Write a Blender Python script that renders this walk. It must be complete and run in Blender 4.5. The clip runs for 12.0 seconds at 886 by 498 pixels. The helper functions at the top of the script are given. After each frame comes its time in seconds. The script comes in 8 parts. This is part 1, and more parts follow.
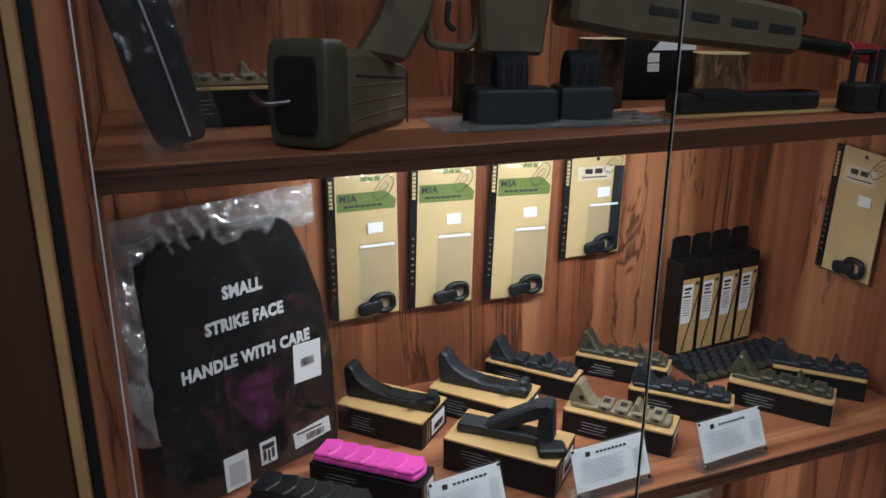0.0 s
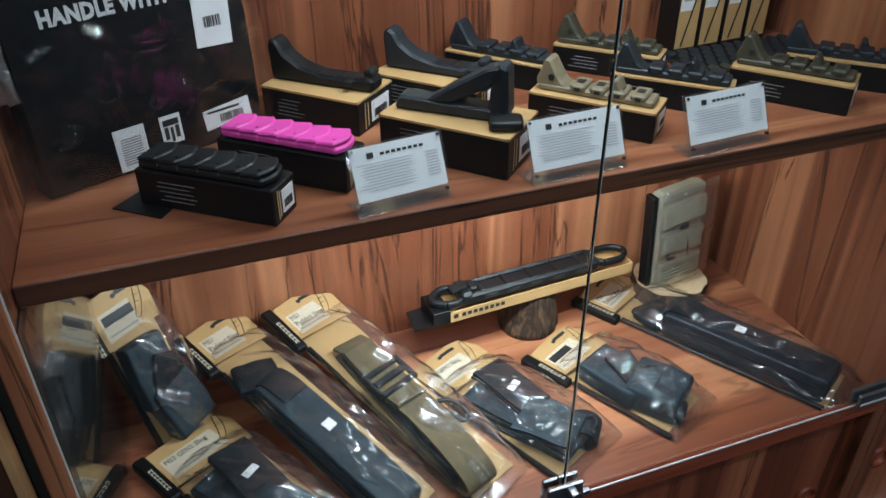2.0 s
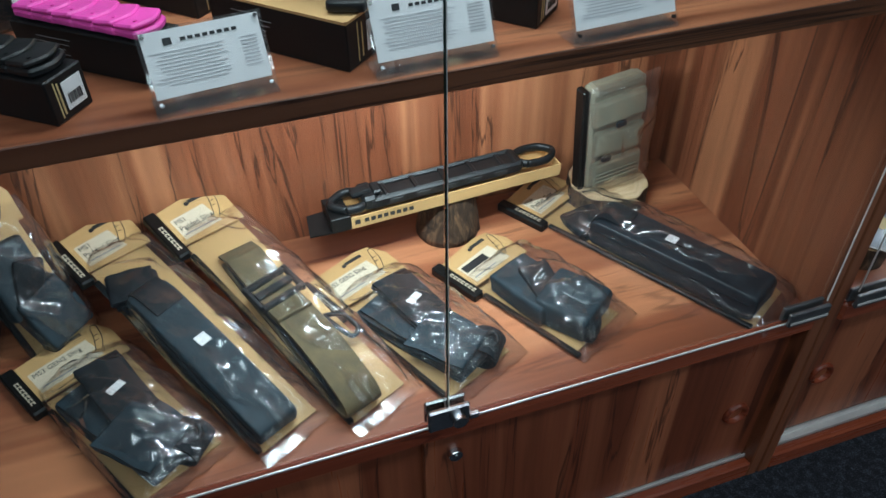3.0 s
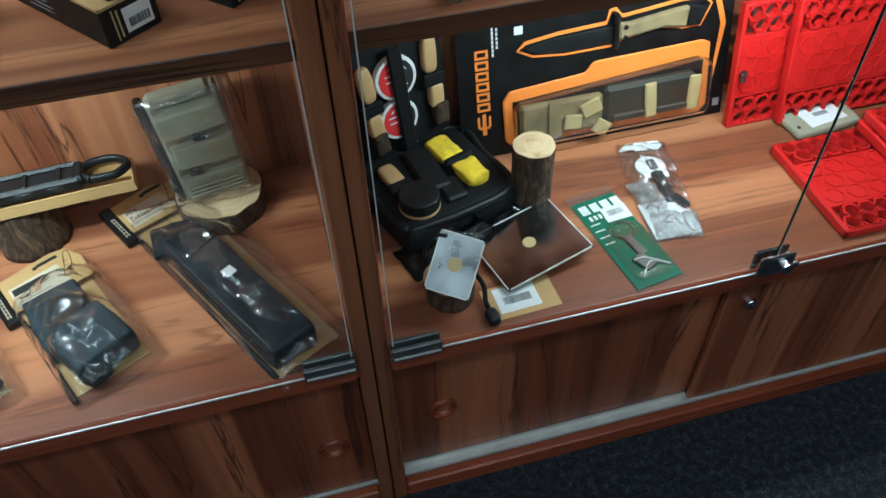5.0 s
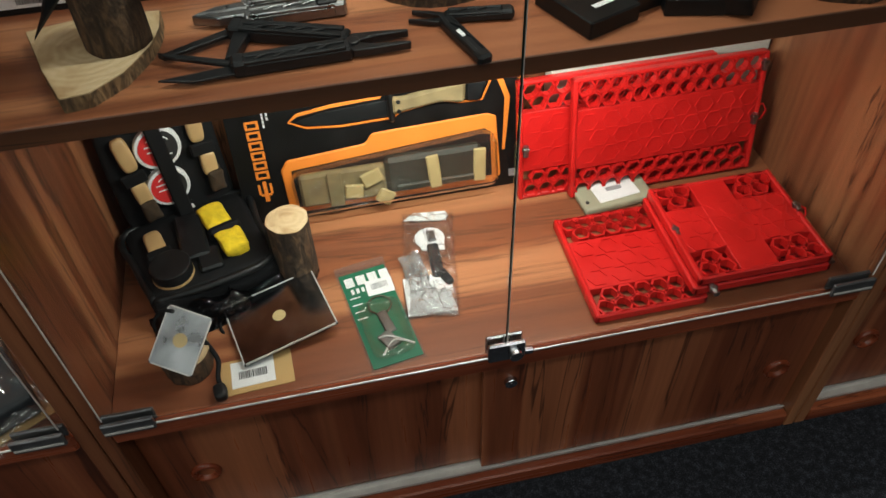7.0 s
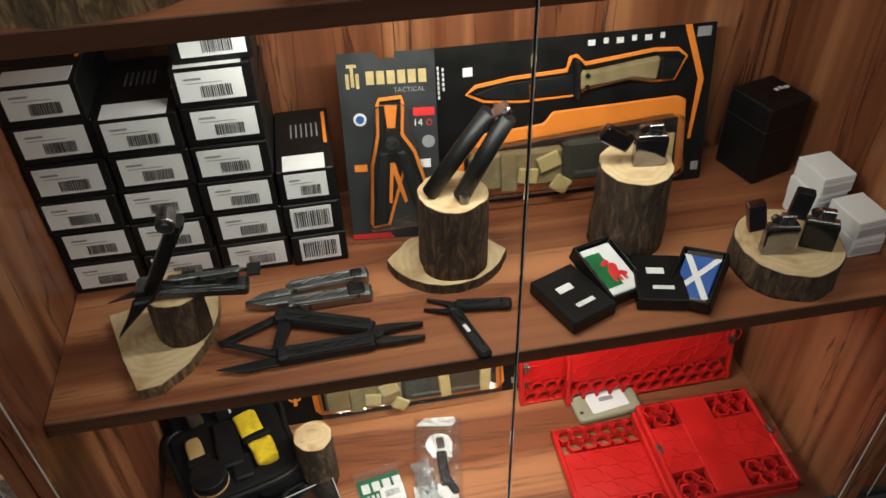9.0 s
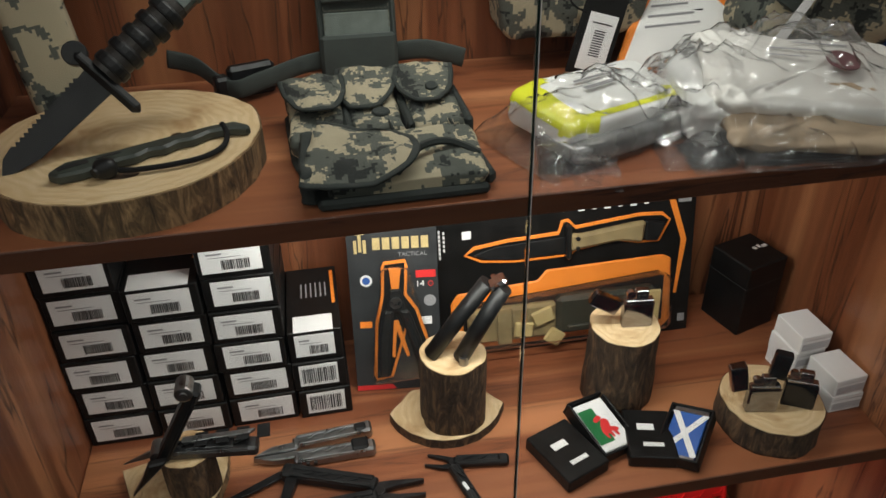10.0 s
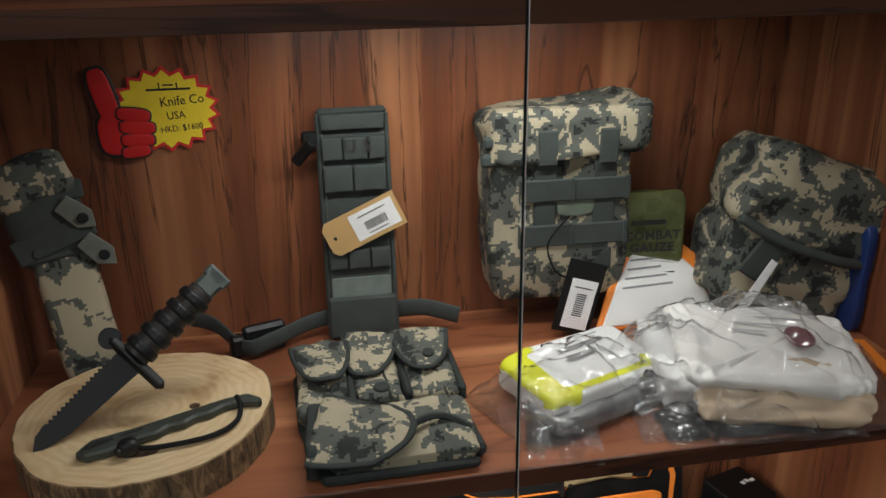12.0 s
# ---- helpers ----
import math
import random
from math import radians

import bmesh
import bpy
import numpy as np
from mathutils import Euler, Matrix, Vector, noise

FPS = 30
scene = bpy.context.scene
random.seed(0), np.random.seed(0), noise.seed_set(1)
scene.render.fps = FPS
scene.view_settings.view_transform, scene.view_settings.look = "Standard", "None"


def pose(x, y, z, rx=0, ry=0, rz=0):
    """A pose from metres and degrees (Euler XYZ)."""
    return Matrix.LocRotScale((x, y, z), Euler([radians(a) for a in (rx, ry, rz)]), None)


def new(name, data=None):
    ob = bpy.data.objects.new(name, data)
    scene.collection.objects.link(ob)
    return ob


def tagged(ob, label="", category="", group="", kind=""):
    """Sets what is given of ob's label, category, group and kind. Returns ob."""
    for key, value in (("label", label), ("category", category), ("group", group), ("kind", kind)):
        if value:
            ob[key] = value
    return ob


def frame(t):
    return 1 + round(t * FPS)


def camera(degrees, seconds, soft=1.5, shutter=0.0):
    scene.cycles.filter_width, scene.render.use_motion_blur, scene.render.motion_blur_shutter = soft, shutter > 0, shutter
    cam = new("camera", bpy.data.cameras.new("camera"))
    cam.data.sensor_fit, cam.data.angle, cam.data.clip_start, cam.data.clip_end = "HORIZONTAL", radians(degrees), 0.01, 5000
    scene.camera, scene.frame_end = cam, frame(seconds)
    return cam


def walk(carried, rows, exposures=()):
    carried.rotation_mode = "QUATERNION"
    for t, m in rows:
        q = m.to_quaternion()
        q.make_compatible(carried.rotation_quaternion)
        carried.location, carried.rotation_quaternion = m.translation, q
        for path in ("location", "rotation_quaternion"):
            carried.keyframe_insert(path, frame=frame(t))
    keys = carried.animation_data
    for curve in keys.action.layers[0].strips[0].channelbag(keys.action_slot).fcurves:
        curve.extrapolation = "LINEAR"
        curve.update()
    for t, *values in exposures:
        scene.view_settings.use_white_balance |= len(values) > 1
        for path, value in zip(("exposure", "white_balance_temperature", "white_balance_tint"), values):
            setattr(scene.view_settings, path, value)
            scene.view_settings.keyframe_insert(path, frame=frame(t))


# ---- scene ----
cam = camera(59.6, 12.0)
METRES, EYE, TILT, LEAN, TURN = 1.9, 1.264, 0.0, 0.0, -21.6
ROWS = [
    (0.0, 0.0, 0.0, 0.0, 0.09, -17.93, -0.28),
    (0.5, -0.0015, 0.004, -0.0263, 0.34, -21.62, -0.12),
    (1.0, 0.0018, 0.0101, -0.0477, 0.54, -25.5, 0.05),
    (1.5, 0.0238, 0.0281, -0.0724, 0.71, -29.16, 0.14),
    (2.0, 0.0406, 0.0447, -0.0972, 1.13, -32.83, 0.22),
    (2.5, 0.0614, 0.0708, -0.1215, 1.57, -37.06, 0.32),
    (4.5, 0.3588, 0.1789, -0.1022, 6.3, -47.31, 1.2),
    (5.0, 0.4281, 0.2028, -0.0986, 6.67, -47.52, 1.38),
    (5.5, 0.4931, 0.2306, -0.0947, 7.31, -47.44, 1.4),
    (6.0, 0.5593, 0.2441, -0.0898, 8.18, -47.46, 1.47),
    (6.5, 0.6029, 0.2561, -0.0856, 8.9, -47.37, 1.48),
    (8.5, 0.6053, 0.2737, 0.0239, 11.03, -43.08, 1.37),
    (9.0, 0.6089, 0.2775, 0.0537, 11.17, -40.55, 1.31),
    (9.5, 0.6081, 0.2777, 0.0803, 11.14, -37.15, 1.18),
    (10.0, 0.6084, 0.2774, 0.104, 11.18, -33.52, 1.05),
    (10.5, 0.6084, 0.2765, 0.1225, 11.18, -29.94, 0.98),
    (11.0, 0.609, 0.2737, 0.1376, 11.19, -26.65, 0.91),
    (11.5, 0.6105, 0.2714, 0.1508, 11.22, -23.73, 0.9),
    (12.0, 0.614, 0.2697, 0.1639, 11.38, -21.0, 0.86),
]
walk(cam, [(t, pose(0, 0, EYE, TILT, LEAN, TURN) @ pose(METRES * x, METRES * y, METRES * z, 90 + pitch, roll, yaw)) for t, x, y, z, yaw, pitch, roll in ROWS],
     [(0.0, -0.10, 5450, 9), (1.0, -0.20, 5350, 8), (2.0, -0.04, 5200, 3), (2.7, -0.04, 5150, 0), (4.5, -0.20, 4900, -9), (5.0, -0.20, 4950, -9), (5.5, -0.18, 5300, -6), (6.0, -0.20, 5900, 0), (6.5, -0.23, 6150, 1), (9.0, -0.42, 6450, 5), (12.0, -0.36, 6200, 12)])

# ---- light: ceiling panels of the shop, dim neutral world ----
world = bpy.data.worlds.new("shop_world")
scene.world = world
world.use_nodes = True
world.node_tree.nodes["Background"].inputs[0].default_value = (0.9, 0.95, 1.0, 1)
world.node_tree.nodes["Background"].inputs[1].default_value = 0.05
PANELS = [(x, y) for y in (-0.6, -2.4, -4.2, -6.0) for x in (-0.9, 0.65, 2.2)]
CEIL = 2.7
for px, py in PANELS:
    ld = bpy.data.lights.new("ceiling_lamp", "AREA")
    ld.shape, ld.size, ld.size_y, ld.energy, ld.color = "RECTANGLE", 1.1, 0.28, 9.3, (1.0, 0.97, 0.92)
    lo = new("ceiling_lamp", ld)
    lo.matrix_world = pose(px, py, CEIL - 0.03)


# ---- materials ----
def nt(name):
    m = bpy.data.materials.new(name)
    m.use_nodes = True
    t = m.node_tree
    return m, t, t.nodes["Principled BSDF"]


def node(t, kind, **kw):
    n = t.nodes.new(kind)
    for k, v in kw.items():
        n.inputs[k.replace("_", " ")].default_value = v
    return n


def ramp(t, fac, stops, mode="LINEAR"):
    r = t.nodes.new("ShaderNodeValToRGB")
    r.color_ramp.interpolation = mode
    e = r.color_ramp.elements
    while len(e) < len(stops):
        e.new(0.5)
    for el, (p, c) in zip(e, stops):
        el.position, el.color = p, (*c, 1) if len(c) == 3 else c
    t.links.new(fac, r.inputs[0])
    return r


def coords(t, scale=(1, 1, 1), rot=(0, 0, 0), kind="Object"):
    tc = t.nodes.new("ShaderNodeTexCoord")
    mp = node(t, "ShaderNodeMapping", Scale=scale, Rotation=rot)
    t.links.new(tc.outputs[kind], mp.inputs[0])
    return mp.outputs[0]


def noisy(t, vec, scale, detail=4.0, rough=0.55, dist=0.0):
    n = node(t, "ShaderNodeTexNoise", Scale=scale, Detail=detail, Roughness=rough, Distortion=dist)
    t.links.new(vec, n.inputs["Vector"])
    return n.outputs[0]


def mixc(t, fac, a, b, mode="MIX"):
    m = t.nodes.new("ShaderNodeMix")
    m.data_type, m.blend_type = "RGBA", mode
    for sock, v in ((m.inputs[0], fac), (m.inputs[6], a), (m.inputs[7], b)):
        if hasattr(v, "links"):
            t.links.new(v, sock)
        else:
            sock.default_value = v if isinstance(v, (int, float)) else (*v, 1)
    return m.outputs[2]


def bumped(t, bsdf, h, strength, dist=0.002):
    b = node(t, "ShaderNodeBump", Strength=strength, Distance=dist)
    t.links.new(h, b.inputs["Height"])
    t.links.new(b.outputs[0], bsdf.inputs["Normal"])


def mat(name, c, rough=0.5, metal=0.0, var=0.25, scale=25, bump=0.15, bscale=300, spec=0.5):
    """Plain stuff with blotches of tone and roughness and a fine grain."""
    m, t, b = nt(name)
    v = coords(t)
    n1, n2 = noisy(t, v, scale, 5), noisy(t, v, bscale, 3)
    dark, lite = [x * (1 - var) for x in c], [min(1, x * (1 + var)) for x in c]
    r = ramp(t, n1, [(0.3, dark), (0.7, lite)])
    t.links.new(r.outputs[0], b.inputs["Base Color"])
    rr = ramp(t, n1, [(0.3, (max(0.02, rough - 0.08),) * 3), (0.7, (min(1, rough + 0.08),) * 3)])
    t.links.new(rr.outputs[0], b.inputs["Roughness"])
    b.inputs["Metallic"].default_value = metal
    b.inputs["Specular IOR Level"].default_value = spec
    if bump:
        bumped(t, b, n2, bump, 0.001)
    return m


def laminate(name, axis, gain=1.0, rough=0.32, figure=1.0, tone=None):
    """Plum-wood laminate: strips of light and dark, long grain and thin dark veins along one axis."""
    m, t, b = nt(name)
    long, wide = 0.55, 9.0
    s = [wide, wide, wide]
    s[axis] = long
    v = coords(t, s)
    s2 = [70.0, 70.0, 70.0]
    s2[axis] = 2.2
    fine = coords(t, s2)
    s3 = [4.0, 4.0, 4.0]
    s3[axis] = 0.12
    strips = noisy(t, coords(t, s3), 3.2, 2, 0.5, 0.3)
    flow = noisy(t, v, 1.0, 5, 0.6, 1.6)
    grain = noisy(t, fine, 1.0, 4, 0.65)
    g = gain
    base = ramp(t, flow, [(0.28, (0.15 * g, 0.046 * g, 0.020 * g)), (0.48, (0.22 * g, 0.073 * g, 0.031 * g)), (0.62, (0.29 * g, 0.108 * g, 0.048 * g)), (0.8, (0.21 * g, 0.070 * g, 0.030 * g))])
    light = ramp(t, strips, [(0.51, (0, 0, 0)), (0.60, (1, 1, 1))])
    c1 = mixc(t, light.outputs[0], base.outputs[0], (0.42 * g, 0.175 * g, 0.078 * g))
    gr = ramp(t, grain, [(0.3, (1 - 0.38 * figure,) * 3), (0.7, (1.12,) * 3)])
    c2 = mixc(t, 0.8, c1, gr.outputs[0], "MULTIPLY")
    vein = ramp(t, flow, [(0.460, (0, 0, 0)), (0.469, (0.8 * figure,) * 3), (0.473, (0.8 * figure,) * 3), (0.485, (0, 0, 0))])
    c3 = mixc(t, vein.outputs[0], c2, (0.045 * g, 0.017 * g, 0.010 * g))
    t.links.new(mixc(t, 1.0, c3, tone, "MULTIPLY") if tone else c3, b.inputs["Base Color"])
    rr = ramp(t, grain, [(0.3, (rough + 0.1,) * 3), (0.7, (rough - 0.04,) * 3)])
    t.links.new(rr.outputs[0], b.inputs["Roughness"])
    bumped(t, b, grain, 0.12, 0.0006)
    return m


def clear(name, tint=(1, 1, 1), haze=0.0, rough=0.02, gloss=1.0, wrinkle=0.0, wscale=60, stretch=(1, 1, 1)):
    """Thin glass or film: clear through, a mirror at grazing angles."""
    m, t, b = nt(name)
    t.nodes.remove(b)
    out = t.nodes["Material Output"]
    tr = node(t, "ShaderNodeBsdfTransparent", Color=(*tint, 1))
    gl = node(t, "ShaderNodeBsdfGlossy", Roughness=rough)
    fr = node(t, "ShaderNodeLayerWeight", Blend=0.5)
    p5 = node(t, "ShaderNodeMath")
    p5.operation = "POWER"
    p5.inputs[1].default_value = 5.0
    t.links.new(fr.outputs["Facing"], p5.inputs[0])
    f0 = node(t, "ShaderNodeMath")
    f0.operation = "MULTIPLY_ADD"
    f0.inputs[1].default_value, f0.inputs[2].default_value = 0.96, 0.04
    t.links.new(p5.outputs[0], f0.inputs[0])
    if wrinkle:
        bp = node(t, "ShaderNodeBump", Strength=wrinkle, Distance=0.02)
        half = node(t, "ShaderNodeMath")
        half.operation = "SUBTRACT"
        half.inputs[1].default_value = 0.5
        t.links.new(noisy(t, coords(t, stretch), wscale, 2, 0.5, 0.8), half.inputs[0])
        crease = node(t, "ShaderNodeMath")
        crease.operation = "ABSOLUTE"
        t.links.new(half.outputs[0], crease.inputs[0])
        t.links.new(crease.outputs[0], bp.inputs["Height"])
        t.links.new(bp.outputs[0], gl.inputs["Normal"])
        t.links.new(bp.outputs[0], fr.inputs["Normal"])
    k = node(t, "ShaderNodeMath")
    k.operation, k.use_clamp = "MULTIPLY", True
    k.inputs[1].default_value = gloss
    t.links.new(f0.outputs[0], k.inputs[0])
    mx = t.nodes.new("ShaderNodeMixShader")
    t.links.new(k.outputs[0], mx.inputs[0])
    t.links.new(tr.outputs[0], mx.inputs[1])
    t.links.new(gl.outputs[0], mx.inputs[2])
    last = mx
    if haze:
        df = node(t, "ShaderNodeBsdfDiffuse", Color=(0.75, 0.75, 0.75, 1))
        m2 = node(t, "ShaderNodeMixShader", Fac=haze)
        t.links.new(mx.outputs[0], m2.inputs[1])
        t.links.new(df.outputs[0], m2.inputs[2])
        last = m2
    t.links.new(last.outputs[0], out.inputs[0])
    return m


WOOD_V = laminate("plum_laminate_upright", 2)
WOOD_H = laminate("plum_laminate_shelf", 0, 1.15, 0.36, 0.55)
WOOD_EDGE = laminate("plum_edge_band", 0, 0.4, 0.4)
# Rail and doors: own redder tone, plus base dimness put in by lower gain.
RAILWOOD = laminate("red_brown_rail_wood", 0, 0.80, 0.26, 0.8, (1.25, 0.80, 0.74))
WOOD_DOOR = laminate("dimmed_red_plum_door_laminate", 2, 0.82, 0.30, 1.0, (1.10, 0.88, 0.86))
# Plum wood with the pillar's missing light put into a very low gain.
WOOD_DIMMED = laminate("plum_panel_dimmed", 2, 0.16, 0.45)
GLASS = clear("door_glass", (0.97, 0.985, 0.975))
GLASS_EDGE = mat("glass_edge_dark_green", (0.012, 0.02, 0.017), 0.15, 0, 0.3, 40, 0)
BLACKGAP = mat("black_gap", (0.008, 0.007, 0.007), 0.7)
CHROME = mat("chrome", (0.50, 0.50, 0.51), 0.18, 1.0, 0.12, 60, 0.05)
STEEL = mat("dull_steel", (0.30, 0.30, 0.30), 0.33, 1.0, 0.2, 80, 0.1)
DARKSTEEL = mat("dark_steel", (0.035, 0.035, 0.036), 0.38, 0.8, 0.3, 60, 0.1)
HINGEGREY = mat("grey_hinge_metal", (0.14, 0.14, 0.145), 0.35, 0.7, 0.2, 60, 0.1)
ALU = mat("satin_aluminium_track", (0.74, 0.71, 0.67), 0.42, 0.3, 0.1, 30, 0.05)
PALEWOOD = mat("pale_raw_wood_edge", (0.42, 0.24, 0.10), 0.5, 0, 0.25, 12, 0.2)
PLASTER = mat("wall_paint", (0.10, 0.085, 0.075), 0.8, 0, 0.06, 3, 0.1)
CEILWHITE = mat("ceiling_tile", (0.75, 0.75, 0.73), 0.9, 0, 0.05, 8, 0.3)


def carpet_mat():
    m, t, b = nt("blue_grey_loop_carpet")
    v = coords(t)
    n = noisy(t, v, 420, 3, 0.7)
    w = noisy(t, v, 90, 4, 0.6)
    mixn = mixc(t, 0.45, n, w)
    r = ramp(t, mixn, [(0.38, (0.005, 0.006, 0.009)), (0.5, (0.014, 0.016, 0.022)), (0.62, (0.075, 0.082, 0.105))])
    t.links.new(r.outputs[0], b.inputs["Base Color"])
    b.inputs["Roughness"].default_value = 0.95
    bumped(t, b, n, 0.9, 0.004)
    return m


CARPET = carpet_mat()


# ---- mesh helpers ----
def part(name, bm, material, parent, label=""):
    me = bpy.data.meshes.new(name)
    bm.to_mesh(me)
    bm.free()
    me.materials.append(material)
    ob = new(name, me)
    ob.parent = parent
    if label:
        ob["label"] = label
    return ob


def add(bm, src, m=None):
    if m is not None:
        bmesh.ops.transform(src, matrix=m, verts=src.verts)
    me = bpy.data.meshes.new("tmp")
    src.to_mesh(me)
    src.free()
    bm.from_mesh(me)
    bpy.data.meshes.remove(me)
    return bm


def cuboid(sx, sy, sz, at=(0, 0, 0), bev=0.0, turn=(0, 0, 0), seg=1):
    """A box with rounded edges whose middle is at `at`."""
    bm = bmesh.new()
    bmesh.ops.create_cube(bm, size=1)
    bmesh.ops.scale(bm, vec=(sx, sy, sz), verts=bm.verts)
    if bev:
        bmesh.ops.bevel(bm, geom=list(bm.edges), offset=min(bev, 0.45 * min(sx, sy, sz)), segments=seg, affect="EDGES", profile=0.5)
    bmesh.ops.transform(bm, matrix=pose(*at, *turn), verts=bm.verts)
    return bm


def span(x0, x1, y0, y1, z0, z1, bev=0.0):
    return cuboid(x1 - x0, y1 - y0, z1 - z0, ((x0 + x1) / 2, (y0 + y1) / 2, (z0 + z1) / 2), bev)


def several(*bms):
    out = bmesh.new()
    for b in bms:
        add(out, b)
    return out


def drum(r1, r2, h, at=(0, 0, 0), turn=(0, 0, 0), seg=20, bev=0.0):
    """A cylinder or cone that stands on `at`."""
    bm = bmesh.new()
    bmesh.ops.create_cone(bm, cap_ends=True, segments=seg, radius1=r1, radius2=r2, depth=h)
    bmesh.ops.translate(bm, vec=(0, 0, h / 2), verts=bm.verts)
    if bev:
        rims = [e for e in bm.edges if len(e.link_faces) == 2 and any(len(f.verts) > 4 for f in e.link_faces)]
        bmesh.ops.bevel(bm, geom=rims, offset=bev, segments=2, affect="EDGES", profile=0.5)
    bmesh.ops.transform(bm, matrix=pose(*at, *turn), verts=bm.verts)
    return bm


def slab(outline, z0, z1, bev=0.0):
    """A flat plate from an outline in x and y."""
    bm = bmesh.new()
    f = bm.faces.new([bm.verts.new((x, y, z0)) for x, y in outline])
    if f.normal.z > 0 or f.calc_area() and (f.normal_update() or f.normal.z > 0):
        f.normal_flip()
    up = bmesh.ops.extrude_face_region(bm, geom=[f])
    bmesh.ops.translate(bm, vec=(0, 0, z1 - z0), verts=[v for v in up["geom"] if isinstance(v, bmesh.types.BMVert)])
    bmesh.ops.recalc_face_normals(bm, faces=bm.faces)
    if bev:
        bmesh.ops.bevel(bm, geom=[e for e in bm.edges], offset=bev, segments=1, affect="EDGES")
    return bm


def tube(points, r, seg=8, flat=1.0):
    """A round or flattened cord through points."""
    bm = bmesh.new()
    pts = [Vector(p) for p in points]
    rings = []
    for i, p in enumerate(pts):
        d = (pts[min(i + 1, len(pts) - 1)] - pts[max(i - 1, 0)]).normalized()
        side = d.cross(Vector((0, 0, 1)))
        side = side.normalized() if side.length > 1e-4 else Vector((1, 0, 0))
        up = side.cross(d).normalized()
        rings.append([bm.verts.new(p + side * math.cos(a) * r + up * math.sin(a) * r * flat) for a in [2 * math.pi * k / seg for k in range(seg)]])
    for a, b in zip(rings, rings[1:]):
        for k in range(seg):
            bm.faces.new((a[k], a[(k + 1) % seg], b[(k + 1) % seg], b[k]))
    bm.faces.new(rings[0][::-1])
    bm.faces.new(rings[-1])
    bmesh.ops.recalc_face_normals(bm, faces=bm.faces)
    for f in bm.faces:
        f.smooth = len(f.verts) == 4 and seg > 6
    return bm


def curvy(points, n=6):
    """Points on a smooth line through the given ones."""
    P = [Vector(p) for p in points]
    out = []
    for i in range(len(P) - 1):
        a, b, c, d = P[max(i - 1, 0)], P[i], P[i + 1], P[min(i + 2, len(P) - 1)]
        for k in range(n):
            s = k / n
            out.append(0.5 * ((2 * b) + (c - a) * s + (2 * a - 5 * b + 4 * c - d) * s * s + (3 * b - a - 3 * c + d) * s ** 3))
    return out + [P[-1]]


def lump(sx, sy, sz, at=(0, 0, 0), turn=(0, 0, 0), square=0.35, rough=0.0, freq=25.0, nu=28, nv=14, seed=0.0):
    """A soft, rounded, uneven body (a superellipsoid with dents), its underside flat at `at`."""
    bm = bmesh.new()

    def sgn(v, e):
        return math.copysign(abs(v) ** e, v)

    rows = []
    for j in range(nv + 1):
        b = -math.pi / 2 + math.pi * j / nv
        row = []
        for i in range(nu):
            a = 2 * math.pi * i / nu
            p = Vector((sgn(math.cos(b), square) * sgn(math.cos(a), square) * sx / 2, sgn(math.cos(b), square) * sgn(math.sin(a), square) * sy / 2, sgn(math.sin(b), max(square, 0.5)) * sz / 2))
            if rough:
                p += p.normalized() * rough * noise.noise((p + Vector((seed, seed * 2.3, seed * 1.7))) * freq) * 2
            p.z = max(p.z, -sz / 2) + sz / 2
            row.append(bm.verts.new(p))
        rows.append(row)
    for a, b in zip(rows, rows[1:]):
        for i in range(nu):
            bm.faces.new((a[i], a[(i + 1) % nu], b[(i + 1) % nu], b[i]))
    bmesh.ops.remove_doubles(bm, verts=bm.verts, dist=1e-5)
    bmesh.ops.transform(bm, matrix=pose(*at, *turn), verts=bm.verts)
    for f in bm.faces:
        f.smooth = True
    return bm


def film_bag(w, h, thick, rough=0.004, freq=22.0, nx=26, ny=34, seed=0.0, at=(0, 0, 0), turn=(0, 0, 0)):
    """Crumpled clear bag lying in x and y: two sheets sealed round the rim, full in the middle."""
    bm = bmesh.new()
    sheets = []
    for s in (1, -1):
        g = []
        for j in range(ny + 1):
            row = []
            for i in range(nx + 1):
                u, v = i / nx, j / ny
                rim = min(1.0, 6 * min(u, 1 - u)) * min(1.0, 8 * min(v, 1 - v))
                full = math.sin(math.pi * u) ** 0.5 * math.sin(math.pi * v) ** 0.4 if 0 < u < 1 and 0 < v < 1 else 0
                q = Vector((u * w, v * h, s * 0.7 + seed))
                c = Vector((0.86 * q.x + 0.50 * q.y, 0.30 * (0.86 * q.y - 0.50 * q.x), q.z))
                c.x += 0.012 * noise.noise(q * 28)
                d = noise.noise(q * freq) + 0.4 * noise.noise(q * freq * 2.6) + 1.1 * (0.5 - 2.2 * abs(noise.noise(c * freq * 1.5)))
                edge = 0.003 * noise.noise(Vector((u * 9, v * 9, seed)))
                z = thick * full * (1 if s > 0 else 0.0) + (d * rough * (0.4 + rim)) * (1 if s > 0 else 0.25) + 0.002
                row.append(bm.verts.new(((u - 0.5) * w + edge, (v - 0.5) * h + edge, max(z, 0.0006) if s > 0 else 0.0003)))
            g.append(row)
        for a, b in zip(g, g[1:]):
            for i in range(nx):
                q = (a[i], a[i + 1], b[i + 1], b[i])
                bm.faces.new(q if s > 0 else q[::-1])
        sheets.append(g)
    bmesh.ops.transform(bm, matrix=pose(*at, *turn), verts=bm.verts)
    for f in bm.faces:
        f.smooth = True
    return bm


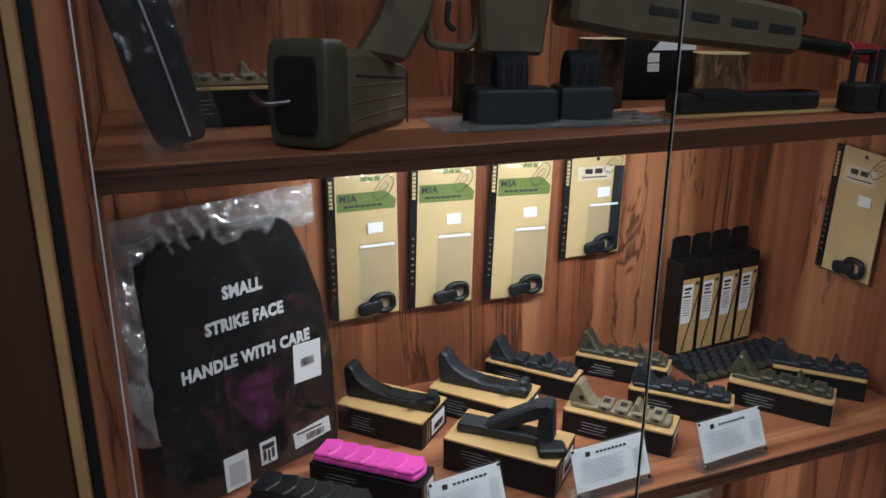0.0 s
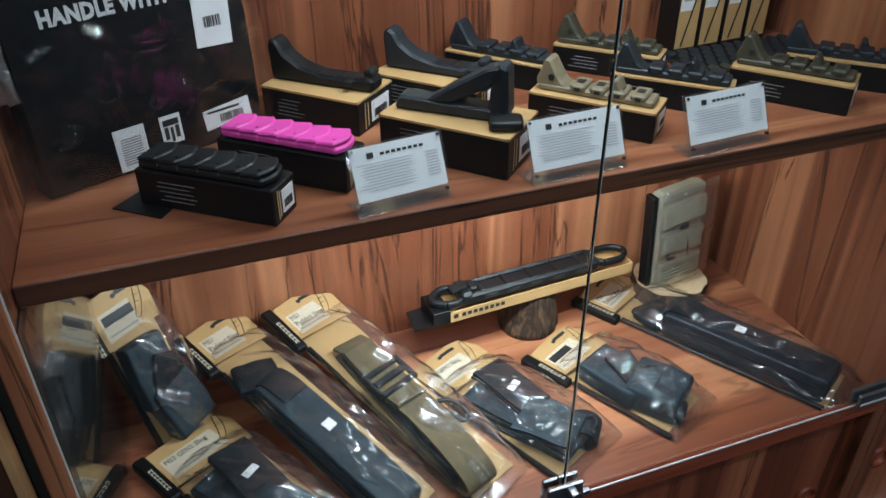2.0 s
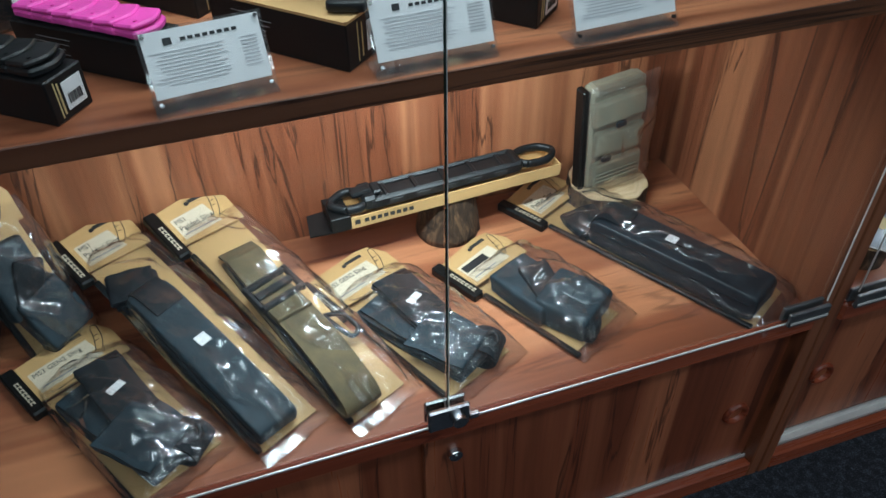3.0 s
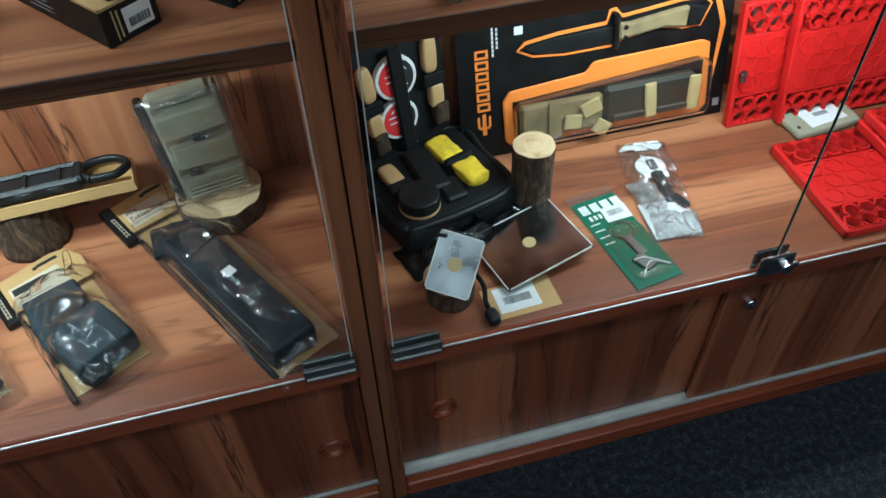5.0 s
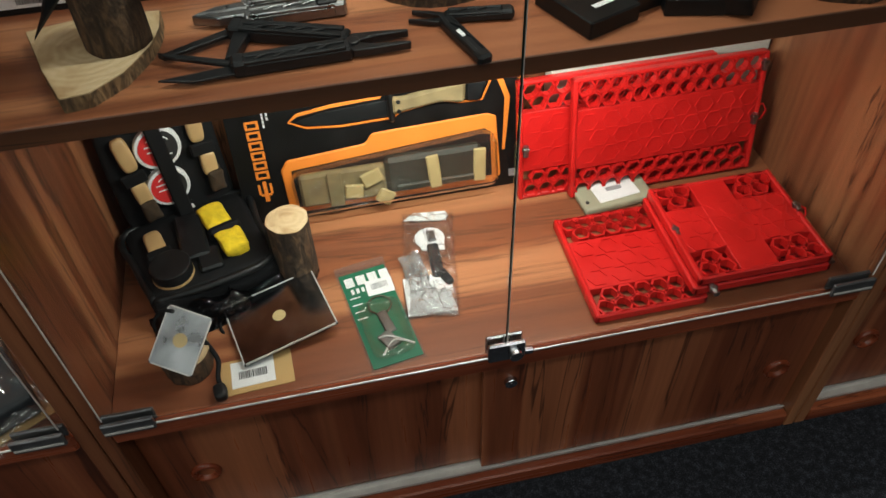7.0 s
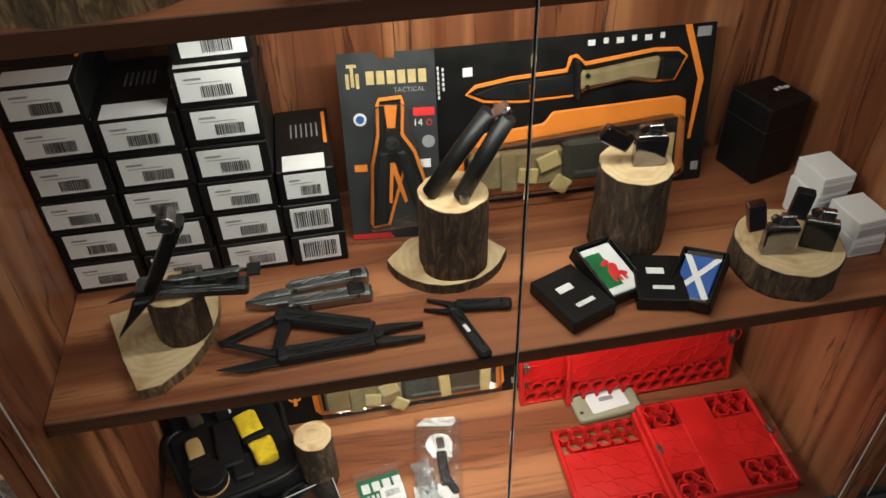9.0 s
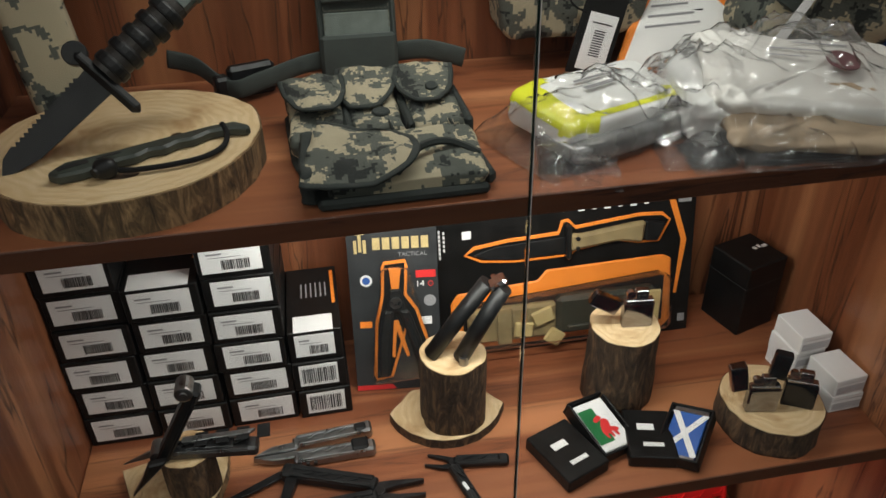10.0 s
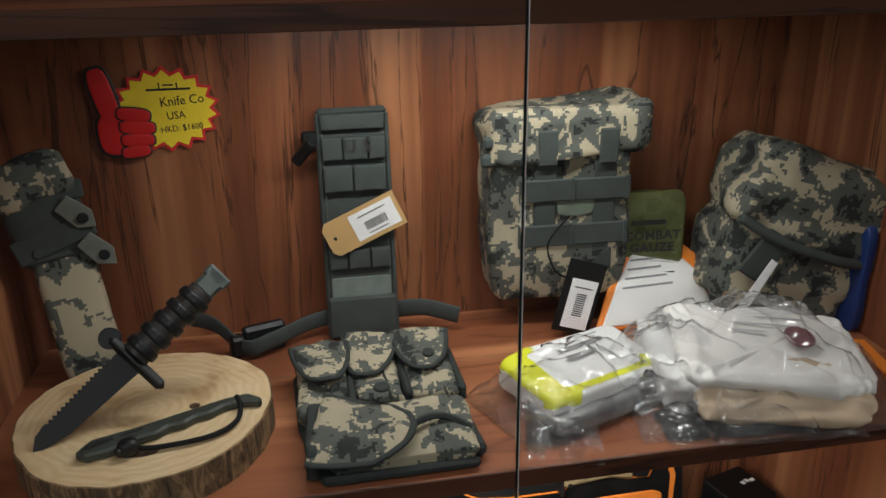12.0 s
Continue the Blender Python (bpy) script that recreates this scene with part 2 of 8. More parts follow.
def crease(bm, amp, freq, seed=0.0):
    """Fold a soft surface into sharp little wrinkles along its normals."""
    bm.normal_update()
    moves = []
    for v in bm.verts:
        q = v.co * freq + Vector((seed, seed * 1.7, -seed))
        ridge = 1 - 2 * abs(noise.noise(q + Vector((0, 0, noise.noise(q * 0.6) * 1.5))))
        moves.append(v.normal * amp * (ridge - 0.4) + v.normal * amp * 0.4 * noise.noise(q * 2.7))
    low = min(v.co.z for v in bm.verts)
    for v, d in zip(bm.verts, moves):
        v.co += d
        v.co.z = max(v.co.z, low)
    return bm


def skin_patch(bm, keep, off=0.0006):
    """The faces of a soft body that `keep` picks, lifted off it: a printed area."""
    bm.normal_update()
    bmesh.ops.delete(bm, geom=[f for f in bm.faces if not keep(f.calc_center_median(), f.normal)], context="FACES")
    for v in bm.verts:
        v.co += v.normal * off
    return bm


def cloth_flap(w, L, at, turn=(0, 0, 0), bulge=0.008, tip=0.4, curl=0.0, seed=0.0, nx=16, ny=12):
    """A rounded pocket flap hinged along x at `at`, hanging to -y: the cloth and the line of its rim."""
    bm, m = bmesh.new(), pose(*at, *turn)

    def spot(q, s):
        x = q * w / 2 * (1 - 0.18 * s * s)
        y = -L * s * (1 - tip * abs(q) ** 2.4)
        z = bulge * (1 - q * q) * (0.4 + 0.6 * s) + curl * s * s + 0.0034 * noise.noise(Vector((x * 62, y * 62, seed)))
        return Vector((x, y, z))

    sheets = []
    for dz in (0.0, 0.0028):
        sheets.append([[bm.verts.new(m @ (spot(2 * i / nx - 1, j / ny) + Vector((0, 0, dz)))) for i in range(nx + 1)] for j in range(ny + 1)])
        for a, b in zip(sheets[-1], sheets[-1][1:]):
            for i in range(nx):
                bm.faces.new((a[i], a[i + 1], b[i + 1], b[i]))
    lo, hi = sheets
    for j in range(ny):
        for i in (0, nx):
            bm.faces.new((lo[j][i], lo[j + 1][i], hi[j + 1][i], hi[j][i]))
    for i in range(nx):
        for j in (0, ny):
            bm.faces.new((lo[j][i], lo[j][i + 1], hi[j][i + 1], hi[j][i]))
    bmesh.ops.recalc_face_normals(bm, faces=bm.faces)
    for f in bm.faces:
        f.smooth = True
    rim = [spot(-1, j / 8) for j in range(9)] + [spot(2 * i / 12 - 1, 1) for i in range(1, 12)] + [spot(1, 1 - j / 8) for j in range(9)]
    return bm, [m @ (p + Vector((0, 0, 0.0016))) for p in rim]


def writing(text, size, material, parent, m, name="lettering", wide=1.0, bold=0.0, align="CENTER"):
    """Raised letters in the built-in font, in the plane of m."""
    cu = bpy.data.curves.new("t", "FONT")
    cu.body, cu.size, cu.align_x, cu.align_y, cu.extrude, cu.offset, cu.resolution_u, cu.space_character = text, size, align, "CENTER", 0.0002, bold, 2, 1.0 + 100 * bold
    tmp = bpy.data.objects.new("t", cu)
    me = bpy.data.meshes.new_from_object(tmp)
    bpy.data.objects.remove(tmp)
    me.transform(m @ Matrix.Diagonal((wide, 1, 1, 1)))
    me.materials.append(material)
    ob = new(name, me)
    ob.parent = parent
    return ob


def thing(name, label, category, m, group=""):
    ob = tagged(new(name), label, category, group)
    ob.matrix_world = m
    return ob


def setting(name, bm, material, label, category="structure"):
    return tagged(part(name, bm, material, None), label, category, "", "structure")


# ---- the room ----
setting("floor", span(-3, 5, -7.5, 1.0, -0.1, 0.0), CARPET, "dark blue-grey loop-pile carpet floor", "floor")
setting("wall_north", span(-3, 5, 0.99, 1.11, 0, CEIL), PLASTER, "plain painted wall behind the cabinets", "wall")
setting("wall_south", span(-3, 5, -7.62, -7.5, 0, CEIL), PLASTER, "plain painted shop wall", "wall")
setting("wall_west", span(-3.12, -3, -7.62, 1.11, 0, CEIL), PLASTER, "plain painted side wall of the shop", "wall")
setting("wall_east", span(5, 5.12, -7.62, 1.11, 0, CEIL), PLASTER, "plain painted side wall of the shop", "wall")
setting("ceiling", span(-3.12, 5.12, -7.62, 1.11, CEIL, CEIL + 0.1), CEILWHITE, "white tiled shop ceiling", "ceiling")
for px, py in PANELS:
    fx = thing("ceiling_light", "white ceiling light fitting with a slim metal tray", "lamp", pose(px, py, CEIL - 0.025), "ceiling lights")
    part("frame", several(cuboid(1.16, 0.03, 0.025, (0, 0.155, 0.0125), 0.003), cuboid(1.16, 0.03, 0.025, (0, -0.155, 0.0125), 0.003), cuboid(0.03, 0.28, 0.025, (0.565, 0, 0.0125), 0.003), cuboid(0.03, 0.28, 0.025, (-0.565, 0, 0.0125), 0.003)), ALU, fx)

# ---- cabinets ----
Z0, Z1, Z2, Z3 = 0.348, 0.747, 1.146, 1.545
TOP = 1.96
ZG = Z0 + 0.0125  # lower edge of the glass doors, on the front rail
FRONT, SHELF_FRONT, BACK, WIDTH, PANEL = 0.56, 0.598, 0.925, 0.985, 0.018


def knob_bm(x, y, z):
    bm = bmesh.new()
    n = 28
    prof = [(0.0, 0.004), (0.010, 0.0035), (0.0125, -0.001), (0.0145, -0.0045), (0.0175, -0.0055), (0.020, -0.003), (0.0205, 0.002)]
    rings = []
    for r, d in prof:
        rings.append([bm.verts.new((x + r * math.cos(2 * math.pi * k / n), y + d, z + r * math.sin(2 * math.pi * k / n))) for k in range(n)])
    for a, b in zip(rings, rings[1:]):
        for k in range(n):
            bm.faces.new((a[k], a[(k + 1) % n], b[(k + 1) % n], b[k]))
    bmesh.ops.remove_doubles(bm, verts=bm.verts, dist=1e-5)
    bmesh.ops.recalc_face_normals(bm, faces=bm.faces)
    for f in bm.faces:
        f.smooth = True
    return bm


def cabinet(x0, seam, left_glass=False):
    """A display cabinet: glazed upper part on a base with two sliding doors. Meshes lie in world metres."""
    x1 = x0 + WIDTH
    a, b = x0 + PANEL, x1 - PANEL
    cab = thing("display_cabinet", "plum-wood laminate shop display cabinet with glass doors and sliding base doors", "cabinet", Matrix(), "row of display cabinets")
    part("side_panel", span(x0, a, FRONT, 0.96, 0.0, TOP, 0.0015), WOOD_V, cab)
    part("side_panel", span(b, x1, FRONT, 0.96, 0.0, TOP, 0.0015), WOOD_V, cab)
    part("back_panel", span(a, b, BACK, 0.95, 0.0, TOP - 0.018), WOOD_V, cab)
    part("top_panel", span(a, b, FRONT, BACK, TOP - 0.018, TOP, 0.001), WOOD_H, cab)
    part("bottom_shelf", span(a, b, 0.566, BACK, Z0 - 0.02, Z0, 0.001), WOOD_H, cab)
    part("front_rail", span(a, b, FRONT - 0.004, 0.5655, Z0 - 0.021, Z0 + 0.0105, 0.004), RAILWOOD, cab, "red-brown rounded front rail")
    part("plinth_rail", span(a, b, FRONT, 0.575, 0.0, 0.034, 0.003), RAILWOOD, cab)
    part("plinth_floor", span(a, b, 0.5755, BACK, 0.0, 0.024), WOOD_H, cab)
    part("door_track", span(a, b, 0.5755, 0.606, 0.0245, 0.027), ALU, cab, "satin aluminium sliding track")
    for ty in (0.576, 0.590, 0.604):
        part("track_lip", span(a, b, ty, ty + 0.002, 0.0272, 0.036), ALU, cab)
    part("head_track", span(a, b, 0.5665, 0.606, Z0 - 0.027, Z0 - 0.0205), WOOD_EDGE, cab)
    for n, (u0, u1, y) in enumerate(((a + 0.001, seam + 0.012, 0.5935), (seam - 0.02, b - 0.001, 0.5795))):
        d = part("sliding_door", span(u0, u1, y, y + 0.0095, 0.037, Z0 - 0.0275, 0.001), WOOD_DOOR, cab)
        kx = u0 + 0.064 if n == 0 else u1 - 0.048
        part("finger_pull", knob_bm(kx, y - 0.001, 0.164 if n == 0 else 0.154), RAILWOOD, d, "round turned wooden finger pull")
        if n:
            part("lock", several(drum(0.0095, 0.0085, 0.008, (seam + 0.017, y + 0.001, 0.262), (90, 0, 0), 24, 0.0012), cuboid(0.0016, 0.002, 0.007, (seam + 0.017, y - 0.0072, 0.262))), CHROME, d, "chrome cylinder lock")
    for z in (Z1, Z2, Z3):
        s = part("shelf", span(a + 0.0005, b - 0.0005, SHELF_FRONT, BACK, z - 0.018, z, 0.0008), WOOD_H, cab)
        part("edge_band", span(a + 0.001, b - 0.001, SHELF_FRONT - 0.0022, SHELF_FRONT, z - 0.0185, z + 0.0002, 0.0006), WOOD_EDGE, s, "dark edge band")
        for sx in (a + 0.003, b - 0.003):
            part("shelf_pin", drum(0.0035, 0.0035, 0.010, (sx, 0.64, z - 0.028), (0, 0, 0), 10), STEEL, s)
    for u0, u1, es in ((a + 0.004, seam - 0.0016, seam - 0.00105), (seam + 0.0016, b - 0.004, seam + 0.00105)):
        d = part("glass_door", span(u0, u1, 0.5515, 0.5565, ZG + 0.003, TOP - 0.004), GLASS, cab, "clear frameless glass door")
        d.visible_shadow = False
        if es < seam:
            part("edge", span(es - 0.0005, es + 0.0009, 0.5510, 0.5528, ZG + 0.003, TOP - 0.004), GLASS_EDGE, d, "dark polished glass edge")
        else:
            # Thin aluminium strip paints the bright glint of the seam.
            part("edge", span(es - 0.0008, es - 0.0002, 0.5508, 0.5530, ZG + 0.003, TOP - 0.004), ALU, d, "pale metal strip imitating the glint at the door seam")
        so = u0 if es < seam else u1
        # Pale aluminium strips stand in for glints along outer and lower edges.
        part("outer_glint", span(so - 0.0006, so + 0.0006, 0.5510, 0.5526, ZG + 0.024, TOP - 0.004), ALU, d, "pale strip painted as the glint of a glass edge")
        part("lower_edge", span(u0, u1, 0.5514, 0.5530, ZG + 0.0005, ZG + 0.0028), ALU, d, "pale strip painted as the glint of a glass edge")
    part("door_lock", several(span(seam - 0.024, seam + 0.022, 0.5440, 0.5505, ZG + 0.002, ZG + 0.034, 0.002), span(seam - 0.024, seam + 0.022, 0.5580, 0.5625, ZG + 0.002, ZG + 0.034, 0.002), drum(0.0085, 0.008, 0.010, (seam + 0.008, 0.545, ZG + 0.018), (90, 0, 0), 20, 0.001), span(seam + 0.022, seam + 0.033, 0.546, 0.552, ZG + 0.004, ZG + 0.012, 0.001)), CHROME, cab, "chrome glass-door lock clasp")
    for u0, u1 in ((a + 0.001, a + 0.058), (b - 0.058, b - 0.001)):
        h = part("hinge", several(span(u0, u1, 0.5450, 0.5505, ZG + 0.001, ZG + 0.022, 0.0012), span(u0, u1, 0.5575, 0.5625, ZG + 0.001, ZG + 0.022, 0.0012)), HINGEGREY, cab, "dark metal glass-door pivot hinge")
        part("hinge_lip", span(u0 + 0.002, u1 - 0.002, 0.5440, 0.5449, ZG + 0.006, ZG + 0.009), ALU, h, "bright strip")
    return cab


XA, XB = -0.053, 0.934
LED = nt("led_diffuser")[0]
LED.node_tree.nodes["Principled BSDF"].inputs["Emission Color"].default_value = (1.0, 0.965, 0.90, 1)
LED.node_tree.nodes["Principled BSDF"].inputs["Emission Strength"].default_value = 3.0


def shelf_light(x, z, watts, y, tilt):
    """A slim light strip added under a shelf; none is in view."""
    ob = thing("shelf_light", "unseen white light strip added under the shelf", "light strip", pose(x, y, z - tilt * 0.0001, tilt, 0, 0), "shelf light strips")
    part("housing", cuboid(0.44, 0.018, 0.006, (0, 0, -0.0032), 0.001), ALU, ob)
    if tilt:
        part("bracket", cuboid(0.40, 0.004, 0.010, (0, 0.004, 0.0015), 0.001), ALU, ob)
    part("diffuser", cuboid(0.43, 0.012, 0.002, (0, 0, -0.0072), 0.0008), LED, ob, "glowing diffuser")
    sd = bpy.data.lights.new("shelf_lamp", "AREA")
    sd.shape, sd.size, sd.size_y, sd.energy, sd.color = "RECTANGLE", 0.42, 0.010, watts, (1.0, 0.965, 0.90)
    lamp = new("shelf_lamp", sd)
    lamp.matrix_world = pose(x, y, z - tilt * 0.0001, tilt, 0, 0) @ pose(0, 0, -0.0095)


# Unseen strips, inferred from how the goods are lit; watts set per shelf.
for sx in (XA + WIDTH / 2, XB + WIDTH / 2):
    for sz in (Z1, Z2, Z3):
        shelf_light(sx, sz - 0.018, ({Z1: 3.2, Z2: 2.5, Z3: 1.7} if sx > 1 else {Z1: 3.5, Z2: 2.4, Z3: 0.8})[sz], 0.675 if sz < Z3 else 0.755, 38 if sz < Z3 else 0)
cabinet(XA, 0.432)
cabinet(XB, 1.420)
cabinet(XB + WIDTH + 0.002, 2.408)
lg = thing("side_glass", "glass side pane inside the cabinet over an added dark backing", "glass pane", Matrix())
part("pane", span(XA + PANEL + 0.002, XA + PANEL + 0.006, 0.566, 0.92, Z0 + 0.001, Z1 - 0.020), GLASS, lg).visible_shadow = False
# Black sheet added behind the pane so its reflections stand out.
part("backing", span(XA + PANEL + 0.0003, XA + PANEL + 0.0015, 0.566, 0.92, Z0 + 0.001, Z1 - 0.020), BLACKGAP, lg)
pil = thing("wall_panel", "plum-wood pillar panel, darkened to look unlit, with a pale raw edge strip beside the cabinet", "panel", Matrix())
part("panel", span(-0.9, XA - 0.016, 0.545, 0.97, 0, 2.3, 0.002), WOOD_DIMMED, pil)
part("edge_strip", span(XA - 0.0155, XA - 0.008, 0.541, 0.56, 0, 2.3, 0.001), PALEWOOD, pil, "pale raw wood edge strip")
# Solid black strip stands in for the shade between panel and cabinet.
part("gap_filler", span(XA - 0.0078, XA - 0.0003, 0.562, 0.96, 0, 2.3), BLACKGAP, pil, "black strip imitating the shade of a gap")

# ---- materials of the goods ----
KRAFT = mat("kraft_card", (0.52, 0.33, 0.13), 0.6, 0, 0.12, 18, 0.1)
KRAFT2 = mat("yellow_kraft_card", (0.56, 0.42, 0.20), 0.55, 0, 0.1, 18, 0.1)
BLACKCARD = mat("black_card", (0.005, 0.0048, 0.0046), 0.45, 0, 0.3, 30, 0.05, 300, 0.3)
BLACKPLAST = mat("black_polymer", (0.007, 0.0075, 0.008), 0.45, 0, 0.3, 60, 0.15, 900, 0.4)
SLATE = mat("grey_black_polymer", (0.016, 0.020, 0.025), 0.48, 0, 0.3, 60, 0.15, 900, 0.4)
ODPLAST = mat("olive_polymer", (0.050, 0.047, 0.028), 0.5, 0, 0.25, 50, 0.15, 900)
TANPLAST = mat("dark_earth_polymer", (0.20, 0.165, 0.10), 0.5, 0, 0.2, 50, 0.15, 900)
RIFLETAN = mat("brown_earth_polymer", (0.112, 0.086, 0.054), 0.5, 0, 0.25, 30, 0.15, 900)
PINK = mat("magenta_polymer", (0.72, 0.07, 0.42), 0.5, 0, 0.12, 40, 0.1, 900)
PAPER = mat("white_paper", (0.80, 0.80, 0.80), 0.6, 0, 0.05, 30, 0.05)
INK = mat("black_ink", (0.02, 0.02, 0.02), 0.5, 0, 0.1, 30, 0)
PALEINK = mat("faded_grey_ink", (0.46, 0.46, 0.48), 0.6, 0, 0.1, 30, 0)
GREYINK = mat("grey_ink", (0.28, 0.28, 0.29), 0.6, 0, 0.1, 30, 0)
WHITEINK = mat("white_ink", (0.75, 0.75, 0.75), 0.6, 0, 0.05, 30, 0)
PALECARD = mat("pale_buff_card", (0.60, 0.52, 0.38), 0.6, 0, 0.08, 20, 0.05)
GREENINK = mat("olive_green_print", (0.13, 0.17, 0.035), 0.55, 0, 0.1, 20, 0)
ORANGE = mat("orange_print", (0.85, 0.25, 0.03), 0.5, 0, 0.08, 30, 0)
RED = mat("red_plastic", (0.60, 0.012, 0.011), 0.38, 0, 0.12, 25, 0.12, 500)
REDINK = mat("red_print", (0.65, 0.03, 0.03), 0.5, 0, 0.1, 30, 0)
YELLOW = mat("yellow_cloth", (0.85, 0.60, 0.02), 0.9, 0, 0.20, 140, 1.0, 260)
BLUEINK = mat("blue_print", (0.03, 0.10, 0.36), 0.45, 0, 0.1, 30, 0)
GREENCARD = mat("green_card", (0.012, 0.13, 0.065), 0.5, 0, 0.12, 20, 0.05)
WEBBLACK = mat("black_webbing", (0.007, 0.009, 0.012), 0.7, 0, 0.3, 40, 0.5, 700, 0.3)
WEBBLUE = mat("blue_black_padding", (0.020, 0.032, 0.041), 0.62, 0, 0.3, 30, 0.5, 500, 0.35)
WEBOD = mat("coyote_webbing", (0.105, 0.080, 0.036), 0.8, 0, 0.25, 60, 0.6, 700)
WEBGREY = mat("foliage_grey_webbing", (0.043, 0.053, 0.048), 0.8, 0, 0.2, 60, 0.6, 700)
NYLON = mat("black_nylon", (0.005, 0.005, 0.0055), 0.75, 0, 0.3, 40, 0.5, 600, 0.25)
SKIN_WOOD = mat("turned_brush_wood", (0.55, 0.36, 0.16), 0.45, 0, 0.15, 30, 0.1)
BRISTLE = mat("brown_bristles", (0.05, 0.03, 0.015), 0.9, 0, 0.4, 200, 0.8, 600)
ACRYLIC = clear("clear_acrylic", (0.96, 0.97, 0.97), 0.03, 0.03, 1.6)
FILM = clear("clear_film", (0.975, 0.975, 0.975), 0.014, 0.12, 2.6, 0.40, 13, (1.0, 0.30, 1.0))
FILM_CALM = clear("taut_clear_film", (0.98, 0.98, 0.98), 0.0, 0.05, 1.3, 0.22, 22)
# White haze in this film paints part of its bright highlights.
FILM_SHINE = clear("bunched_film_white_glare", (0.92, 0.92, 0.92), 0.16, 0.10, 5.0, 0.9, 30, (0.5, 1.0, 1.0))
FILM_HEAVY = clear("milky_film", (0.965, 0.965, 0.965), 0.030, 0.12, 1.5, 0.5, 18, (0.5, 1.0, 1.0))
ZIPFILM = clear("hazy_zip_film", (0.99, 0.99, 0.99), 0.04, 0.09, 1.6, 0.4, 30)
BLISTER = clear("blister_plastic", (0.97, 0.97, 0.95), 0.008, 0.06, 2.4, 0.10, 24)
MIRROR = mat("brushed_mirror_steel", (0.42, 0.43, 0.45), 0.30, 1.0, 0.45, 22, 0.04)
CLEARMIRROR = mat("polished_mirror_steel", (0.46, 0.48, 0.51), 0.16, 1.0, 0.35, 22, 0.05)
SMOKE = mat("polished_smoke_metal", (0.30, 0.30, 0.33), 0.12, 1.0, 0.2, 30, 0.03)
TAN = mat("tan_nylon", (0.24, 0.18, 0.085), 0.75, 0, 0.25, 50, 0.5, 600)
SANDTAPE = mat("sand_webbing", (0.52, 0.40, 0.18), 0.75, 0, 0.15, 50, 0.4, 600)
WHITEPLAST = mat("white_pouch_foil", (0.84, 0.84, 0.82), 0.4, 0, 0.1, 20, 0.3, 90)
OLIVEFOIL = mat("olive_foil", (0.12, 0.135, 0.05), 0.28, 0, 0.2, 25, 0.5, 80)
HIVIS = mat("neon_yellow_print", (0.72, 0.74, 0.03), 0.4, 0, 0.08, 20, 0.1)


def cutwood():
    """Cut face of a log: growth rings, a little off centre, with rays and stains."""
    m, t, b = nt("cut_log_face")
    v = coords(t)
    w = t.nodes.new("ShaderNodeTexWave")
    w.wave_type, w.rings_direction = "RINGS", "Z"
    w.inputs["Scale"].default_value, w.inputs["Distortion"].default_value, w.inputs["Detail Scale"].default_value = 34.0, 7.0, 1.4
    t.links.new(v, w.inputs["Vector"])
    n = noisy(t, v, 26, 5)
    r = ramp(t, w.outputs[1], [(0.1, (0.62, 0.46, 0.26)), (0.8, (0.69, 0.53, 0.32))])
    st = ramp(t, n, [(0.34, (0.62, 0.50, 0.37)), (0.46, (0.92, 0.88, 0.82)), (0.66, (1, 1, 1))])
    t.links.new(mixc(t, 0.8, r.outputs[0], st.outputs[0], "MULTIPLY"), b.inputs["Base Color"])
    b.inputs["Roughness"].default_value = 0.75
    bumped(t, b, n, 0.3, 0.001)
    return m


def bark(name, c):
    m, t, b = nt(name)
    n = noisy(t, coords(t, (85, 85, 24)), 1.0, 6, 0.68, 1.2)
    f = noisy(t, coords(t), 240, 3)
    r = ramp(t, n, [(0.32, [x * 0.18 for x in c]), (0.5, c), (0.72, [x * 3.4 for x in c])])
    t.links.new(r.outputs[0], b.inputs["Base Color"])
    b.inputs["Roughness"].default_value = 0.9
    bumped(t, b, mixc(t, 0.3, n, f), 1.0, 0.006)
    return m


def camo():
    """Digital camouflage: square blotches of sand, sage and slate grey."""
    m, t, b = nt("digital_camouflage_cloth")
    v = coords(t)
    sn = t.nodes.new("ShaderNodeVectorMath")
    sn.operation = "SNAP"
    sn.inputs[1].default_value = (0.0028, 0.0028, 0.0028)
    t.links.new(v, sn.inputs[0])
    n = noisy(t, sn.outputs[0], 30, 4, 0.64, 0.4)
    r = ramp(t, n, [(0.0, (0.017, 0.020, 0.018)), (0.42, (0.090, 0.098, 0.082)), (0.520, (0.40, 0.35, 0.24))], "CONSTANT")
    wv = noisy(t, v, 900, 2)
    g = ramp(t, wv, [(0.3, (0.72,) * 3), (0.7, (1.1,) * 3)])
    t.links.new(mixc(t, 0.7, r.outputs[0], g.outputs[0], "MULTIPLY"), b.inputs["Base Color"])
    b.inputs["Roughness"].default_value = 0.85
    bumped(t, b, mixc(t, 0.5, wv, noisy(t, v, 60, 3)), 0.5, 0.003)
    return m


CUT, BARK, BARK_PALE, CAMO = cutwood(), bark("dark_bark", (0.062, 0.036, 0.018)), bark("pale_bark", (0.17, 0.105, 0.050)), camo()


